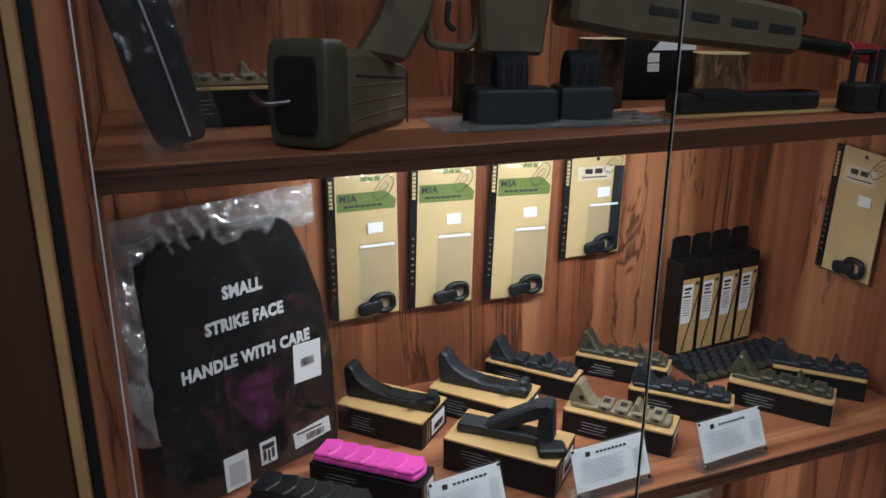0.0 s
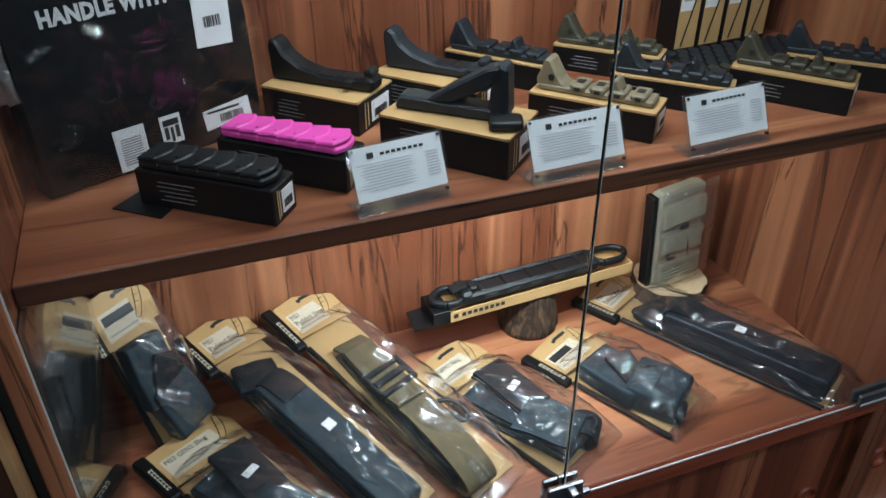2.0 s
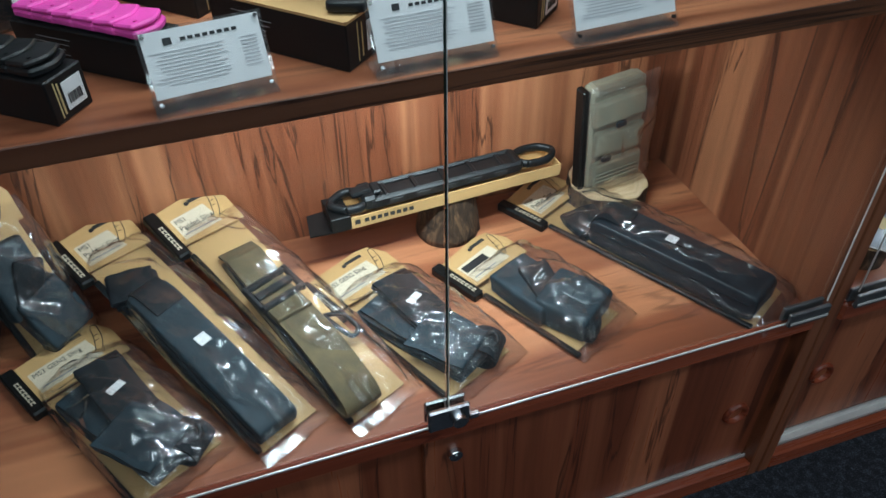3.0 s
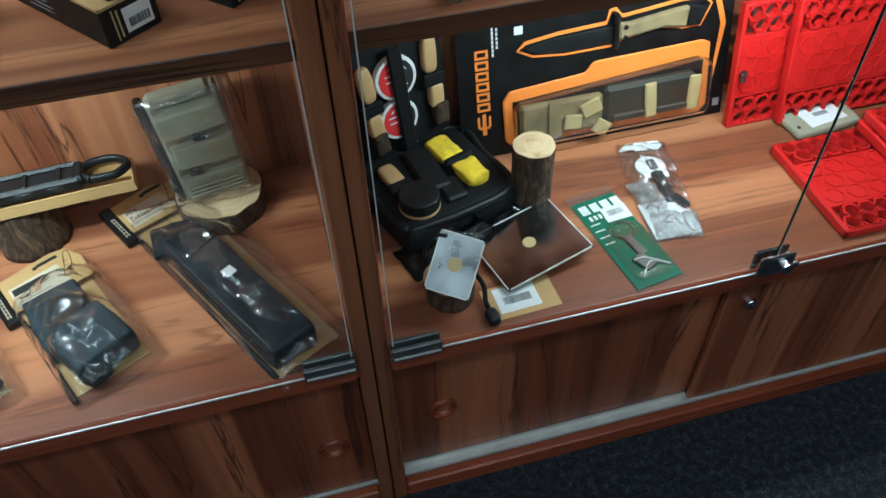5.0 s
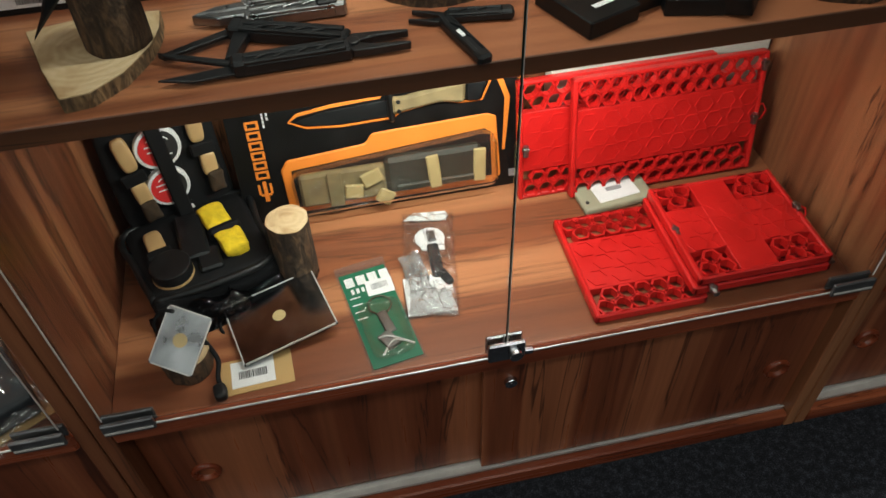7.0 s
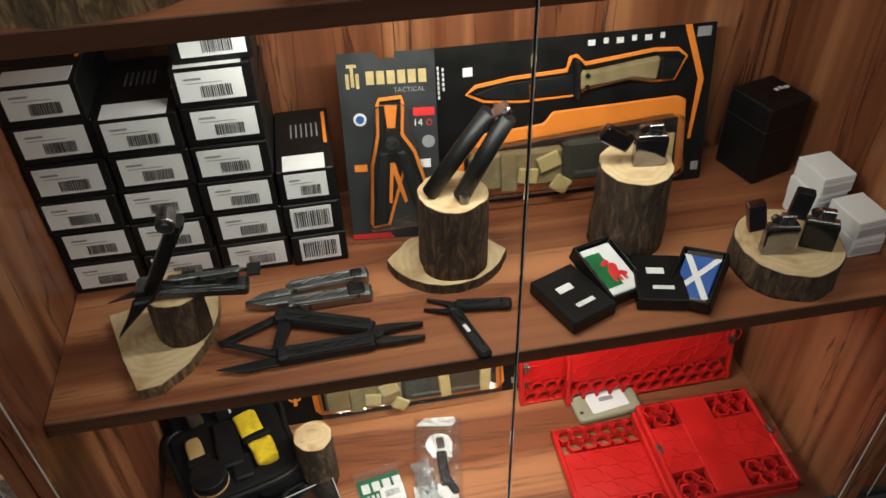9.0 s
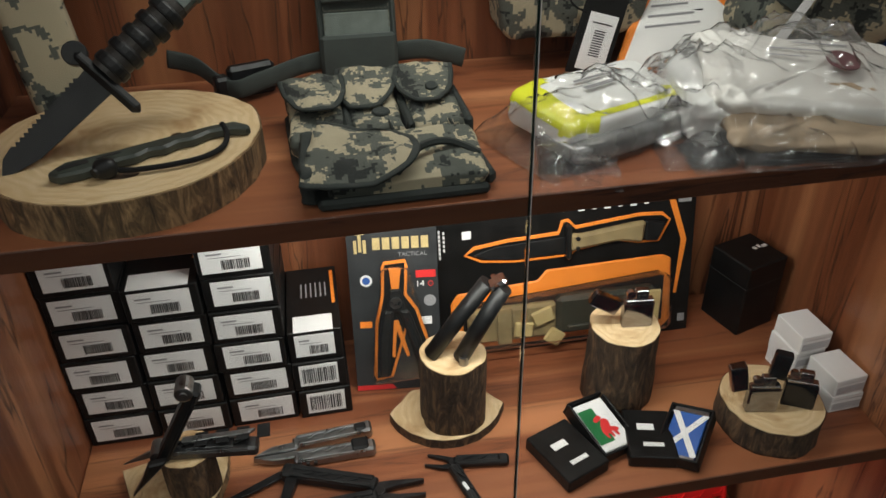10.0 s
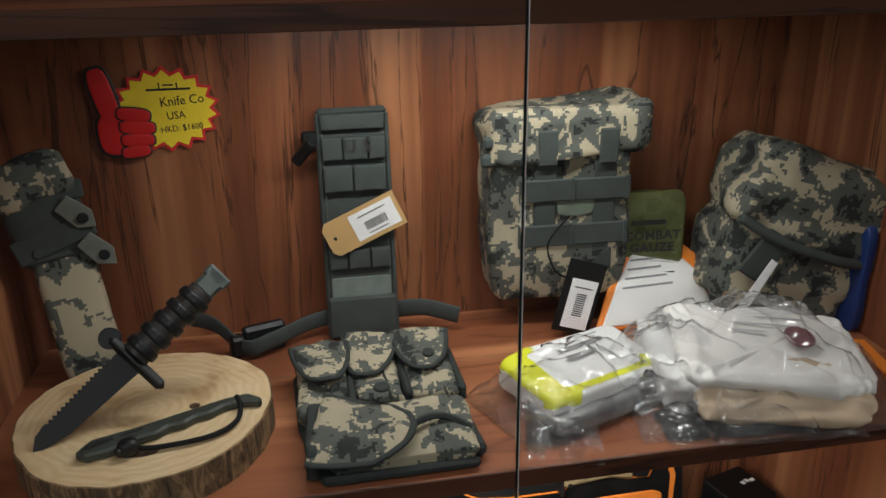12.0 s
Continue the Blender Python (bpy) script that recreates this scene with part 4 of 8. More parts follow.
part("mark", bars([(0.011, 0.037, 0.016, 0.006), (0.0055, 0.027, 0.004, 0.012), (0.011, 0.025, 0.003, 0.014), (0.0165, 0.027, 0.004, 0.012)], 0.0013), INK, lb)
wrap = film_bag(0.262, 0.312, 0.004, 0.005, 16, 46, 52, 4.1, (-0.006, 0.154, 0.0016))
part("clear_wrap", wrap, FILM_CALM, ob, "glossy clear plastic wrap")
part("wrap_top", film_bag(0.232, 0.046, 0.010, 0.0055, 40, 90, 26, 8.3, (-0.008, 0.298, -0.010)), FILM_SHINE, ob, "bunched shiny wrap at the top")
part("wrap_side", film_bag(0.045, 0.20, 0.010, 0.009, 30, 12, 40, 6.3, (-0.128, 0.190, -0.012), (0, -35, 0)), FILM_SHINE, ob)


# ---- middle shelf: boxed grips and rail covers ----
def shop_box(m, L, W, H, label, top=True, side_label=True, seed=1):
    ob = thing("product_box", label, "product box", m, "boxed rail accessories")
    part("carton", cuboid(L, W, H, (0, 0, H / 2), 0.0012), BLACKCARD, ob)
    if top:
        part("kraft_top", slab([(-L / 2 + 0.0015, -W / 2 + 0.0015), (L / 2 - 0.0015, -W / 2 + 0.0015), (L / 2 - 0.0015, W / 2 - 0.0015), (-L / 2 + 0.0015, W / 2 - 0.0015)], H - 0.0005, H + 0.0008), KRAFT, ob, "kraft top panel")
        part("rim", several(cuboid(L, 0.0022, 0.0022, (0, -W / 2 + 0.0011, H)), cuboid(L, 0.0022, 0.0022, (0, W / 2 - 0.0011, H)), cuboid(0.0022, W, 0.0022, (L / 2 - 0.0011, 0, H)), cuboid(0.0022, W, 0.0022, (-L / 2 + 0.0011, 0, H))), KRAFT, ob)
    rng = random.Random(seed)
    lines = [(-L * 0.2 + rng.uniform(-0.004, 0.004), H * 0.25 + k * 0.0042, L * rng.uniform(0.18, 0.3), 0.0005) for k in range(int(H / 0.0065))]
    part("fine_print", bars(lines), GREYINK, ob, "rows of tiny grey print").matrix_local = pose(0, -W / 2 - 0.0002, 0, 90, 0, 0)
    part("end_print", bars([(-W * 0.30, H * 0.5, 0.0012, H * 0.8), (-W * 0.22, H * 0.5, 0.0016, H * 0.7)]), SANDTAPE, ob).matrix_local = pose(L / 2 + 0.0002, 0, 0, 90, 0, 90)
    if side_label:
        e = part("end_label", bars([(W * 0.12, H * 0.5, W * 0.5, H * 0.62)], 0, 0.0005), PAPER, ob, "white barcode sticker")
        e.matrix_local = pose(L / 2 + 0.0003, 0, 0, 90, 0, 90)
        part("barcode", bars(barcode(W * 0.12, H * 0.42, W * 0.36, H * 0.22, seed), 0.0005), INK, e)
    return ob


def rail_covers(m, skin, label):
    """Overlapping scale-like rail cover sections in a row."""
    ob = thing("rail_cover", label, "rail cover", m, "rail covers")
    for k in range(6):
        x = -0.050 + 0.0195 * k
        scale = slab([(-0.012, -0.0165), (0.007, -0.0175), (0.012, -0.008), (0.0140, 0.0), (0.012, 0.008), (0.007, 0.0175), (-0.012, 0.0165)], 0.0, 0.0042, 0.0014)
        bmesh.ops.transform(scale, matrix=pose(x, 0, 0.0066, 0, -5 if k % 2 else -7, 0), verts=scale.verts)
        part("section", several(slab([(x - 0.012, -0.0170), (x + 0.009, -0.0180), (x + 0.014, -0.009), (x + 0.0155, 0.0), (x + 0.014, 0.009), (x + 0.009, 0.0180), (x - 0.012, 0.0170)], 0.0, 0.0065, 0.0018), scale, drum(0.0016, 0.0016, 0.001, (x + 0.004, -0.009, 0.0112), (0, -6, 0), 8)), skin, ob)
    return ob


def hand_stop(m, skin, label):
    """A slotted rail panel with a fin at one end and one in the middle."""
    ob = thing("hand_stop", label, "hand stop", m, "hand stops")
    part("base", several(cuboid(0.122, 0.026, 0.007, (0, 0, 0.0035), 0.0018), *[cuboid(0.016, 0.028, 0.006, (-0.018 + 0.021 * k, 0, 0.0085), 0.0016) for k in range(4)]), skin, ob)
    part("slot", several(*[cuboid(0.008, 0.010, 0.0006, (-0.018 + 0.021 * k, 0.0, 0.0118)) for k in range(4)], *[cuboid(0.006, 0.0006, 0.0035, (-0.018 + 0.021 * k, -0.0143, 0.007)) for k in range(4)]), INK, ob)
    fin = slab([(-0.063, 0.004), (-0.030, 0.006), (-0.038, 0.013), (-0.046, 0.026), (-0.050, 0.033), (-0.056, 0.033), (-0.060, 0.020), (-0.064, 0.012)], -0.012, 0.012, 0.002)
    bmesh.ops.transform(fin, matrix=pose(0, 0, 0, 90, 0, 0), verts=fin.verts)
    part("fin", fin, skin, ob)
    fin = slab([(0.014, 0.008), (0.030, 0.008), (0.026, 0.012), (0.021, 0.022), (0.017, 0.022), (0.016, 0.014)], -0.011, 0.011, 0.0015)
    bmesh.ops.transform(fin, matrix=pose(0, 0, 0, 90, 0, 0), verts=fin.verts)
    part("fin", fin, skin, ob)
    part("screw_hole", drum(0.0035, 0.0035, 0.0006, (-0.047, -0.0125, 0.015), (90, 0, 0), 12), INK, ob)
    return ob


def swept_grip(m, skin, label):
    """A concave angled grip lying on its base: high at one end and swept low to the other."""
    ob = thing("angled_grip", label, "angled grip", m, "angled grips")
    g = slab([(-0.060, 0.0), (0.060, 0.0), (0.062, 0.014), (0.054, 0.016), (0.030, 0.0115), (0.0, 0.012), (-0.026, 0.018), (-0.042, 0.028), (-0.050, 0.041), (-0.058, 0.044), (-0.063, 0.036)], -0.012, 0.012, 0.003)
    bmesh.ops.transform(g, matrix=pose(0, 0, 0, 90, 0, 0), verts=g.verts)
    part("body", g, skin, ob)
    part("pad", several(*[cuboid(0.026, 0.020, 0.0015, (0.006 + 0.028 * k, 0, 0.0118), 0.0006) for k in range(2)]), BLACKPLAST, ob)
    part("mount_lug", several(cuboid(0.010, 0.018, 0.008, (0.054, 0, 0.019), 0.002), cuboid(0.008, 0.020, 0.004, (0.035, -0.010, 0.010), 0.001)), skin, ob)
    return ob


def tri_grip(m, skin, label):
    """A triangular folding grip: base bar, sloped arm and upright."""
    ob = thing("angled_grip", label, "angled grip", m, "angled grips")
    for nm, pts in (("base", [(-0.062, 0), (0.050, 0), (0.050, 0.012), (-0.058, 0.014)]), ("arm", [(-0.030, 0.012), (-0.006, 0.012), (0.036, 0.034), (0.046, 0.044), (0.044, 0.054), (0.030, 0.050), (-0.010, 0.026)]), ("upright", [(0.032, 0.010), (0.052, 0.006), (0.050, 0.052), (0.042, 0.056), (0.036, 0.046)])):
        b = slab(pts, -0.012, 0.012, 0.0025)
        bmesh.ops.transform(b, matrix=pose(0, 0, 0, 90, 0, 0), verts=b.verts)
        part(nm, b, skin, ob)
    part("cap", lump(0.032, 0.026, 0.010, (0.052, -0.018, 0.0), (0, 0, 20), 0.35), BLACKPLAST, ob, "loose black end cap")
    return ob


def boxed(x, y, rz, L, W, H, box_label, maker=None, skin=None, label="", off=0.0, turn=0.0, seed=1):
    shop_box(pose(x, y, Z1, 0, 0, rz), L, W, H, box_label, maker is not rail_covers, True, seed)
    if maker:
        dx = Vector((off * math.cos(radians(rz)), off * math.sin(radians(rz)), 0))
        maker(pose(x + dx.x, y + dx.y, Z1 + H + 0.0012, 0, 0, rz + turn), skin, label)


boxed(0.1245, 0.669, -38.5, 0.132, 0.038, 0.034, "slim black carton under black rail covers", rail_covers, BLACKPLAST, "black overlapping rail cover on its carton", seed=11)
boxed(0.197, 0.706, -41, 0.132, 0.040, 0.034, "slim black carton under magenta rail covers", rail_covers, PINK, "bright magenta overlapping rail cover on its carton", seed=12)
boxed(0.2605, 0.828, -46, 0.118, 0.072, 0.036, "black carton with kraft top under a swept grip", swept_grip, BLACKPLAST, "black swept angled grip lying on a carton", 0.0, 3, 13)
boxed(0.385, 0.822, -49, 0.128, 0.074, 0.034, "black carton with kraft top beside the back panel", swept_grip, SLATE, "grey-black swept angled grip lying on a carton", 0.0, 4, 14)
boxed(0.358, 0.694, -47, 0.134, 0.074, 0.040, "black carton with kraft top near the shelf edge", tri_grip, SLATE, "grey-black triangular angled grip on a carton", 0.0, 6, 15)
boxed(0.478, 0.862, -50, 0.132, 0.038, 0.030, "slim black carton under a grey-black hand stop", hand_stop, SLATE, "grey-black slotted hand stop on a carton", seed=16)
boxed(0.611, 0.840, -46, 0.130, 0.040, 0.030, "slim black carton under an olive hand stop", hand_stop, ODPLAST, "olive slotted hand stop on a carton", seed=17)
boxed(0.517, 0.706, -48, 0.134, 0.048, 0.031, "slim black carton under a dark-earth hand stop", hand_stop, TANPLAST, "dark-earth slotted hand stop on a carton", seed=18)
boxed(0.623, 0.726, -45, 0.130, 0.038, 0.030, "slim black carton under a black hand stop", hand_stop, SLATE, "black slotted hand stop on a carton", seed=19)
boxed(0.757, 0.690, -52, 0.128, 0.050, 0.032, "slim black carton under an olive-brown hand stop", hand_stop, ODPLAST, "olive-brown hand stop on a carton", seed=20)
boxed(0.845, 0.712, -45, 0.118, 0.040, 0.030, "slim black carton close to the side panel", hand_stop, SLATE, "slate-grey hand stop on a carton", seed=21)


def price_stand(x, y, rz, w, label, seed):
    ob = thing("price_stand", label, "price stand", pose(x, y, Z1, 0, 0, rz), "acrylic price stands")
    h, tilt = 0.058, 66
    part("base", cuboid(w, 0.030, 0.0022, (0, 0.013, 0.0012), 0.0005), ACRYLIC, ob, "clear acrylic foot")
    fr = part("front_plate", cuboid(w, h, 0.0018, (0, h / 2, 0.0009), 0.0005), ACRYLIC, ob, "clear acrylic plate")
    lean = pose(0, 0.002, 0.002, tilt, 0, 0)
    fr.matrix_local = lean
    cd = part("card", cuboid(w - 0.006, h - 0.012, 0.0006, (0, h / 2 + 0.004, 0.0024)), PAPER, ob, "white printed price card")
    cd.matrix_local = lean
    rng = random.Random(seed)
    part("heading", bars([(0.002 + 0.0052 * k - w * 0.17, h - 0.010, 0.0036, 0.0024) for k in range(8)] + [(-w * 0.27, h - 0.010, 0.006, 0.005)], 0.0029), INK, cd)
    part("print_lines", bars([(-w * 0.12 + rng.uniform(-0.002, 0.002), h - 0.017 - 0.0025 * k, w * rng.uniform(0.46, 0.6), 0.0006) for k in range(10)] + [(w * 0.35, h - 0.017 - 0.0025 * k, w * 0.13, 0.0008) for k in range(9)], 0.0029), PALEINK, cd)
    for sx in (-1, 1):
        for yy in (0.006, h - 0.004):
            b = part("bolt", drum(0.0017, 0.0017, 0.003, (sx * (w / 2 - 0.005), yy, 0.001), (0, 0, 0), 10), CHROME, fr)


price_stand(0.276, 0.606, 7, 0.090, "clear acrylic price stand with a white printed card", 1)
price_stand(0.445, 0.604, 3, 0.103, "clear acrylic price stand near the door seam", 2)
price_stand(0.610, 0.602, 4, 0.102, "clear acrylic price stand beside olive hand stops", 3)

mt = thing("scale_mat", "dark roll-up mat of small overlapping polymer scales", "rail panel mat", pose(0.800, 0.822, Z1, 0, 0, 1))
part("sheet", cuboid(0.20, 0.080, 0.003, (0, 0, 0.0015), 0.001), BLACKPLAST, mt)
for j in range(5):
    for k in range(11):
        part("scale", slab([(0.008 * math.cos(a) , 0.0085 * math.sin(a)) for a in [math.pi / 3 * q + 0.3 for q in range(6)]], 0.0, 0.004), ODPLAST if j == 0 else SLATE, mt).matrix_local = pose(-0.090 + 0.018 * k + (0.009 if j % 2 else 0) * (1 if k < 10 else 0), -0.032 + 0.016 * j, 0.003, 8, 0, 0)

for k in range(4):
    ob = thing("cable_box", "tall black and kraft hang box with white printed panel", "product box", pose(0.735 + 0.040 * k, 0.880 + 0.004 * k, Z1, 0, 0, 5), "tall hang boxes")
    part("carton", cuboid(0.038, 0.034, 0.150, (0, 0, 0.075), 0.001), BLACKCARD, ob)
    part("hang_tab", slab([(-0.018, 0.150), (0.018, 0.150), (0.018, 0.180), (0.012, 0.184), (-0.012, 0.184), (-0.018, 0.180)], -0.001, 0.0), BLACKCARD, ob).matrix_local = pose(0, 0.010, 0, 90, 0, 0)
    fp = part("front_print", bars([(0.001, 0.066, 0.032, 0.118)]), KRAFT, ob, "kraft front panel")
    fp.matrix_local = pose(0, -0.0172, 0, 90, 0, 0)
    part("white_panel", bars([(-0.004, 0.086, 0.020, 0.062)], 0.0003), PAPER, fp)
    part("print_lines", bars([(-0.005, 0.110, 0.014, 0.004), (-0.006, 0.104, 0.010, 0.003), (-0.005, 0.098, 0.014, 0.003), (0.012, 0.117, 0.006, 0.006)] + [(-0.005, 0.092 - 0.004 * q, 0.013, 0.001) for q in range(7)], 0.0006), INK, fp)
    part("drawn_rod", cuboid(0.0022, 0.10, 0.0004, (0.006, 0.058, 0.0007), 0, (0, 0, -14)), INK, fp)


def hang_pack(m, w, h, label, green=True, pouch=True):
    """A flat hanging pack: black strip, yellow card, bag and a small black loop, facing its own +z."""
    ob = thing("hanging_pack", label, "hanging pack", m, "hanging accessory packs")
    part("card", slab([(-w / 2 + 0.010, 0), (w / 2, 0.002), (w / 2 - 0.001, h - 0.004), (-w / 2 + 0.012, h)], 0.0, 0.0012), KRAFT2, ob)
    st = part("side_strip", cuboid(0.011, h, 0.003, (-w / 2 + 0.006, h / 2, 0.002), 0.0008), BLACKCARD, ob, "black folded side strip")
    part("logo_letters", bars([(-w / 2 + 0.006, h - 0.012 - 0.0052 * k, 0.0045, 0.0038) for k in range(7)] + [(-w / 2 + 0.006, h * 0.5 - 0.009 * k, 0.002, 0.0016) for k in range(8)], 0.0037), SANDTAPE, st)
    part("hang_hole", drum(0.0028, 0.0028, 0.0004, (0.004, h - 0.010, 0.0012), (0, 0, 0), 12), INK, ob)
    if green:
        g = part("title_band", slab([(-w / 2 + 0.014, h * 0.74), (w / 2 - 0.004, h * 0.74), (w / 2 - 0.002, h * 0.80), (w / 2 - 0.016, h * 0.86), (-w / 2 + 0.014, h * 0.86)], 0.0013, 0.0016), GREENINK, ob, "olive green title band")
        part("title_print", bars([(-w * 0.04 - 0.018 + 0.0074 * k, h * 0.772, 0.0058, 0.0028) for k in range(7)], 0.0018), INK, g)
        writing("MSA", 0.0125, INK, g, pose(-w * 0.20, h * 0.823, 0.0018), "lettering", 0.95, 0.0002)
        part("logo_bars", bars([(w * 0.02 + 0.009 * k, h * 0.945, 0.0072, 0.0060) for k in range(3)], 0.0015), GREENINK, ob, "green wordmark bars")
    else:
        part("title_band", bars([(0.0, h * 0.80, w * 0.55, h * 0.13)], 0.0014), PALECARD, ob, "pale title panel")
        part("title_print", bars([(-0.010, h * 0.82, 0.012, 0.007), (0.006, h * 0.82, 0.012, 0.007), (0.0, h * 0.765, 0.040, 0.0016)], 0.0018), INK, ob)
        if pouch:
            part("dark_edge", slab([(w / 2 - 0.020, 0.006), (w / 2 - 0.003, 0.006), (w / 2 - 0.003, h * 0.86), (w / 2 - 0.018, h * 0.86)], 0.0013, 0.004), SLATE, ob, "dark folded edge")
    part("drawing", several(tube(curvy([(w * 0.14, h * 0.84, 0.002), (w * 0.32, h * 0.955, 0.002), (w * 0.44, h * 0.93, 0.002), (w * 0.40, h * 0.86, 0.002), (w * 0.24, h * 0.80, 0.002), (w * 0.14, h * 0.84, 0.002)], 4), 0.0005, 4), tube(curvy([(w * 0.22, h * 0.86, 0.002), (w * 0.33, h * 0.92, 0.002), (w * 0.36, h * 0.88, 0.002), (w * 0.22, h * 0.86, 0.002)], 4), 0.0004, 4)), INK, ob)
    price_sticker(ob, 0.016, h * 0.62, 0.0035, 2, 0.020, 0.014)
    if pouch:
        part("zip_pouch", bars([(0.018, h * 0.50, 0.046, 0.0035)], 0.004), PAPER, ob, "white zip seal")
        part("inner_pouch", slab([(-0.006, 0.006), (w / 2 - 0.002, 0.008), (w / 2 - 0.003, h * 0.52), (-0.006, h * 0.52)], 0.0022, 0.0026), ZIPFILM, ob, "small hazy zip pouch")
    lp = [(0.012, 0.010, 0.006), (0.026, 0.008, 0.008), (0.036, 0.014, 0.008), (0.034, 0.028, 0.008), (0.018, 0.030, 0.008), (0.008, 0.022, 0.006), (0.012, 0.010, 0.006)]
    part("sling_loop", several(tube(curvy(lp, 5), 0.0042, 8), lump(0.034, 0.018, 0.008, (0.006, 0.014, 0.003), (0, 0, 8), 0.5)), BLACKPLAST, ob, "small black sling loop")
    part("clear_bag", film_bag(w + 0.008, h + 0.006, 0.010, 0.0012, 30, 14, 24, w * 91 + h * 7 + m.translation.x, (0.002, h / 2, 0.0008)), FILM_CALM, ob)
    return ob


hang_pack(pose(0.2525, 0.916, 0.864, 90, 0, 1), 0.094, 0.196, "yellow kraft hanging pack with green band and black loop")
hang_pack(pose(0.3575, 0.916, 0.866, 90, 1.5, 0), 0.094, 0.196, "yellow kraft hanging pack with green band, slightly askew")
hang_pack(pose(0.4700, 0.916, 0.862, 90, 2.0, 0), 0.096, 0.200, "yellow kraft hanging pack with green band and tilted loop")
hang_pack(pose(0.589, 0.916, 0.910, 90, 1.0, 0), 0.100, 0.152, "smaller kraft hanging pack with dark edge and white sticker", False)
hang_pack(pose(0.904, 0.752, 0.895, 90, 2, -90), 0.090, 0.180, "yellow kraft hanging pack on the cabinet side panel", False, False)

# ---- upper shelf: replica rifle on stands and loose accessories ----
rf = thing("replica_rifle", "brown polymer airsoft replica rifle with a red muzzle tip", "replica rifle", pose(0, 0.700, 0))


def side(pts, thick, bev=0.003, y=0.0):
    b = slab(pts, -thick / 2, thick / 2, bev)
    bmesh.ops.transform(b, matrix=pose(0, y, 0, 90, 0, 0), verts=b.verts)
    return b


st = part("stock", side([(-0.004, 1.1475), (0.148, 1.1475), (0.152, 1.196), (0.140, 1.206), (0.06, 1.222), (0.0, 1.224)], 0.044, 0.006), RIFLETAN, rf, "ribbed brown buttstock")
bp = part("butt_pad", lump(0.036, 0.056, 0.086, (-0.010, 0, 1.1475), (0, 3, 0), 0.15, 0.0008, 30, 48, 26), ODPLAST, st, "olive rubber butt pad")
part("pad_recess", lump(0.006, 0.038, 0.062, (-0.0275, 0, 1.159), (0, 3, 0), 0.18, 0.0006, 40), NYLON, bp, "dark recessed pad face")
part("cheek_rib", several(*[cuboid(0.112, 0.0460, 0.0022, (0.080, 0, 1.164 + 0.013 * k), 0.001, (0, 1.5 * k, 0)) for k in range(3)]), RIFLETAN, st, "moulded rib")
st.matrix_local = pose(0.138, -0.058, 0, 0, 0, 47)
part("side_line", several(cuboid(0.10, 0.001, 0.0016, (0.085, -0.0224, 1.196), 0, (0, 6, 0)), cuboid(0.0016, 0.001, 0.05, (0.140, -0.0224, 1.172))), INK, st)
part("strap", cuboid(0.012, 0.050, 0.082, (0.012, 0, 1.189), 0.004), ODPLAST, st, "olive strap round the stock")
part("sling_loop", tube(curvy([(0.088, -0.055, 1.190), (0.096, -0.072, 1.184), (0.118, -0.074, 1.186), (0.126, -0.060, 1.190)]), 0.0022), STEEL, st).parent = rf
part("grip", side([(0.190, 1.216), (0.236, 1.206), (0.262, 1.250), (0.272, 1.292), (0.226, 1.292), (0.214, 1.250)], 0.030, 0.006), RIFLETAN, rf, "brown pistol grip")
part("receiver", several(side([(0.215, 1.288), (0.43, 1.262), (0.44, 1.345), (0.16, 1.345), (0.17, 1.30)], 0.036, 0.004), side([(0.312, 1.214), (0.376, 1.211), (0.385, 1.290), (0.306, 1.290)], 0.030, 0.004)), RIFLETAN, rf)
part("trigger_guard", tube(curvy([(0.262, 0, 1.262), (0.262, 0, 1.228), (0.284, 0, 1.221), (0.306, 0, 1.224), (0.314, 0, 1.262)]), 0.004), RIFLETAN, rf)
part("trigger", tube(curvy([(0.282, 0, 1.262), (0.280, 0, 1.244), (0.288, 0, 1.236)]), 0.003), INK, rf)
hgd = part("handguard", side([(0.400, 1.240), (0.47, 1.228), (0.688, 1.206), (0.696, 1.216), (0.694, 1.250), (0.685, 1.256), (0.405, 1.300)], 0.050, 0.006), RIFLETAN, rf, "brown slotted handguard")
for k in range(4):
    part("slot", cuboid(0.036, 0.001, 0.008, (0.505 + 0.052 * k, -0.0256, 1.253 - 0.0062 * k), 0.0, (0, 7, 0)), INK, hgd)
part("knob", lump(0.020, 0.018, 0.018, (0.704, 0, 1.236), (0, 0, 0), 0.5), BLACKPLAST, rf)
part("barrel", drum(0.009, 0.009, 0.10, (0.692, 0, 1.222), (0, 98, 0), 18), DARKSTEEL, rf, "dark steel outer barrel")
part("muzzle_tip", drum(0.011, 0.012, 0.055, (0.786, 0, 1.209), (0, 98, 0), 18, 0.002), mat("red_safety_tip", (0.30, 0.012, 0.015), 0.45), rf, "red safety muzzle tip")
part("hang_tag", several(tube([(0.300, 0.002, 1.222), (0.302, 0.002, 1.19)], 0.0008, 5), side([(0.297, 1.150), (0.308, 1.150), (0.309, 1.186), (0.296, 1.186)], 0.002, 0.0005)), BLACKCARD, rf)

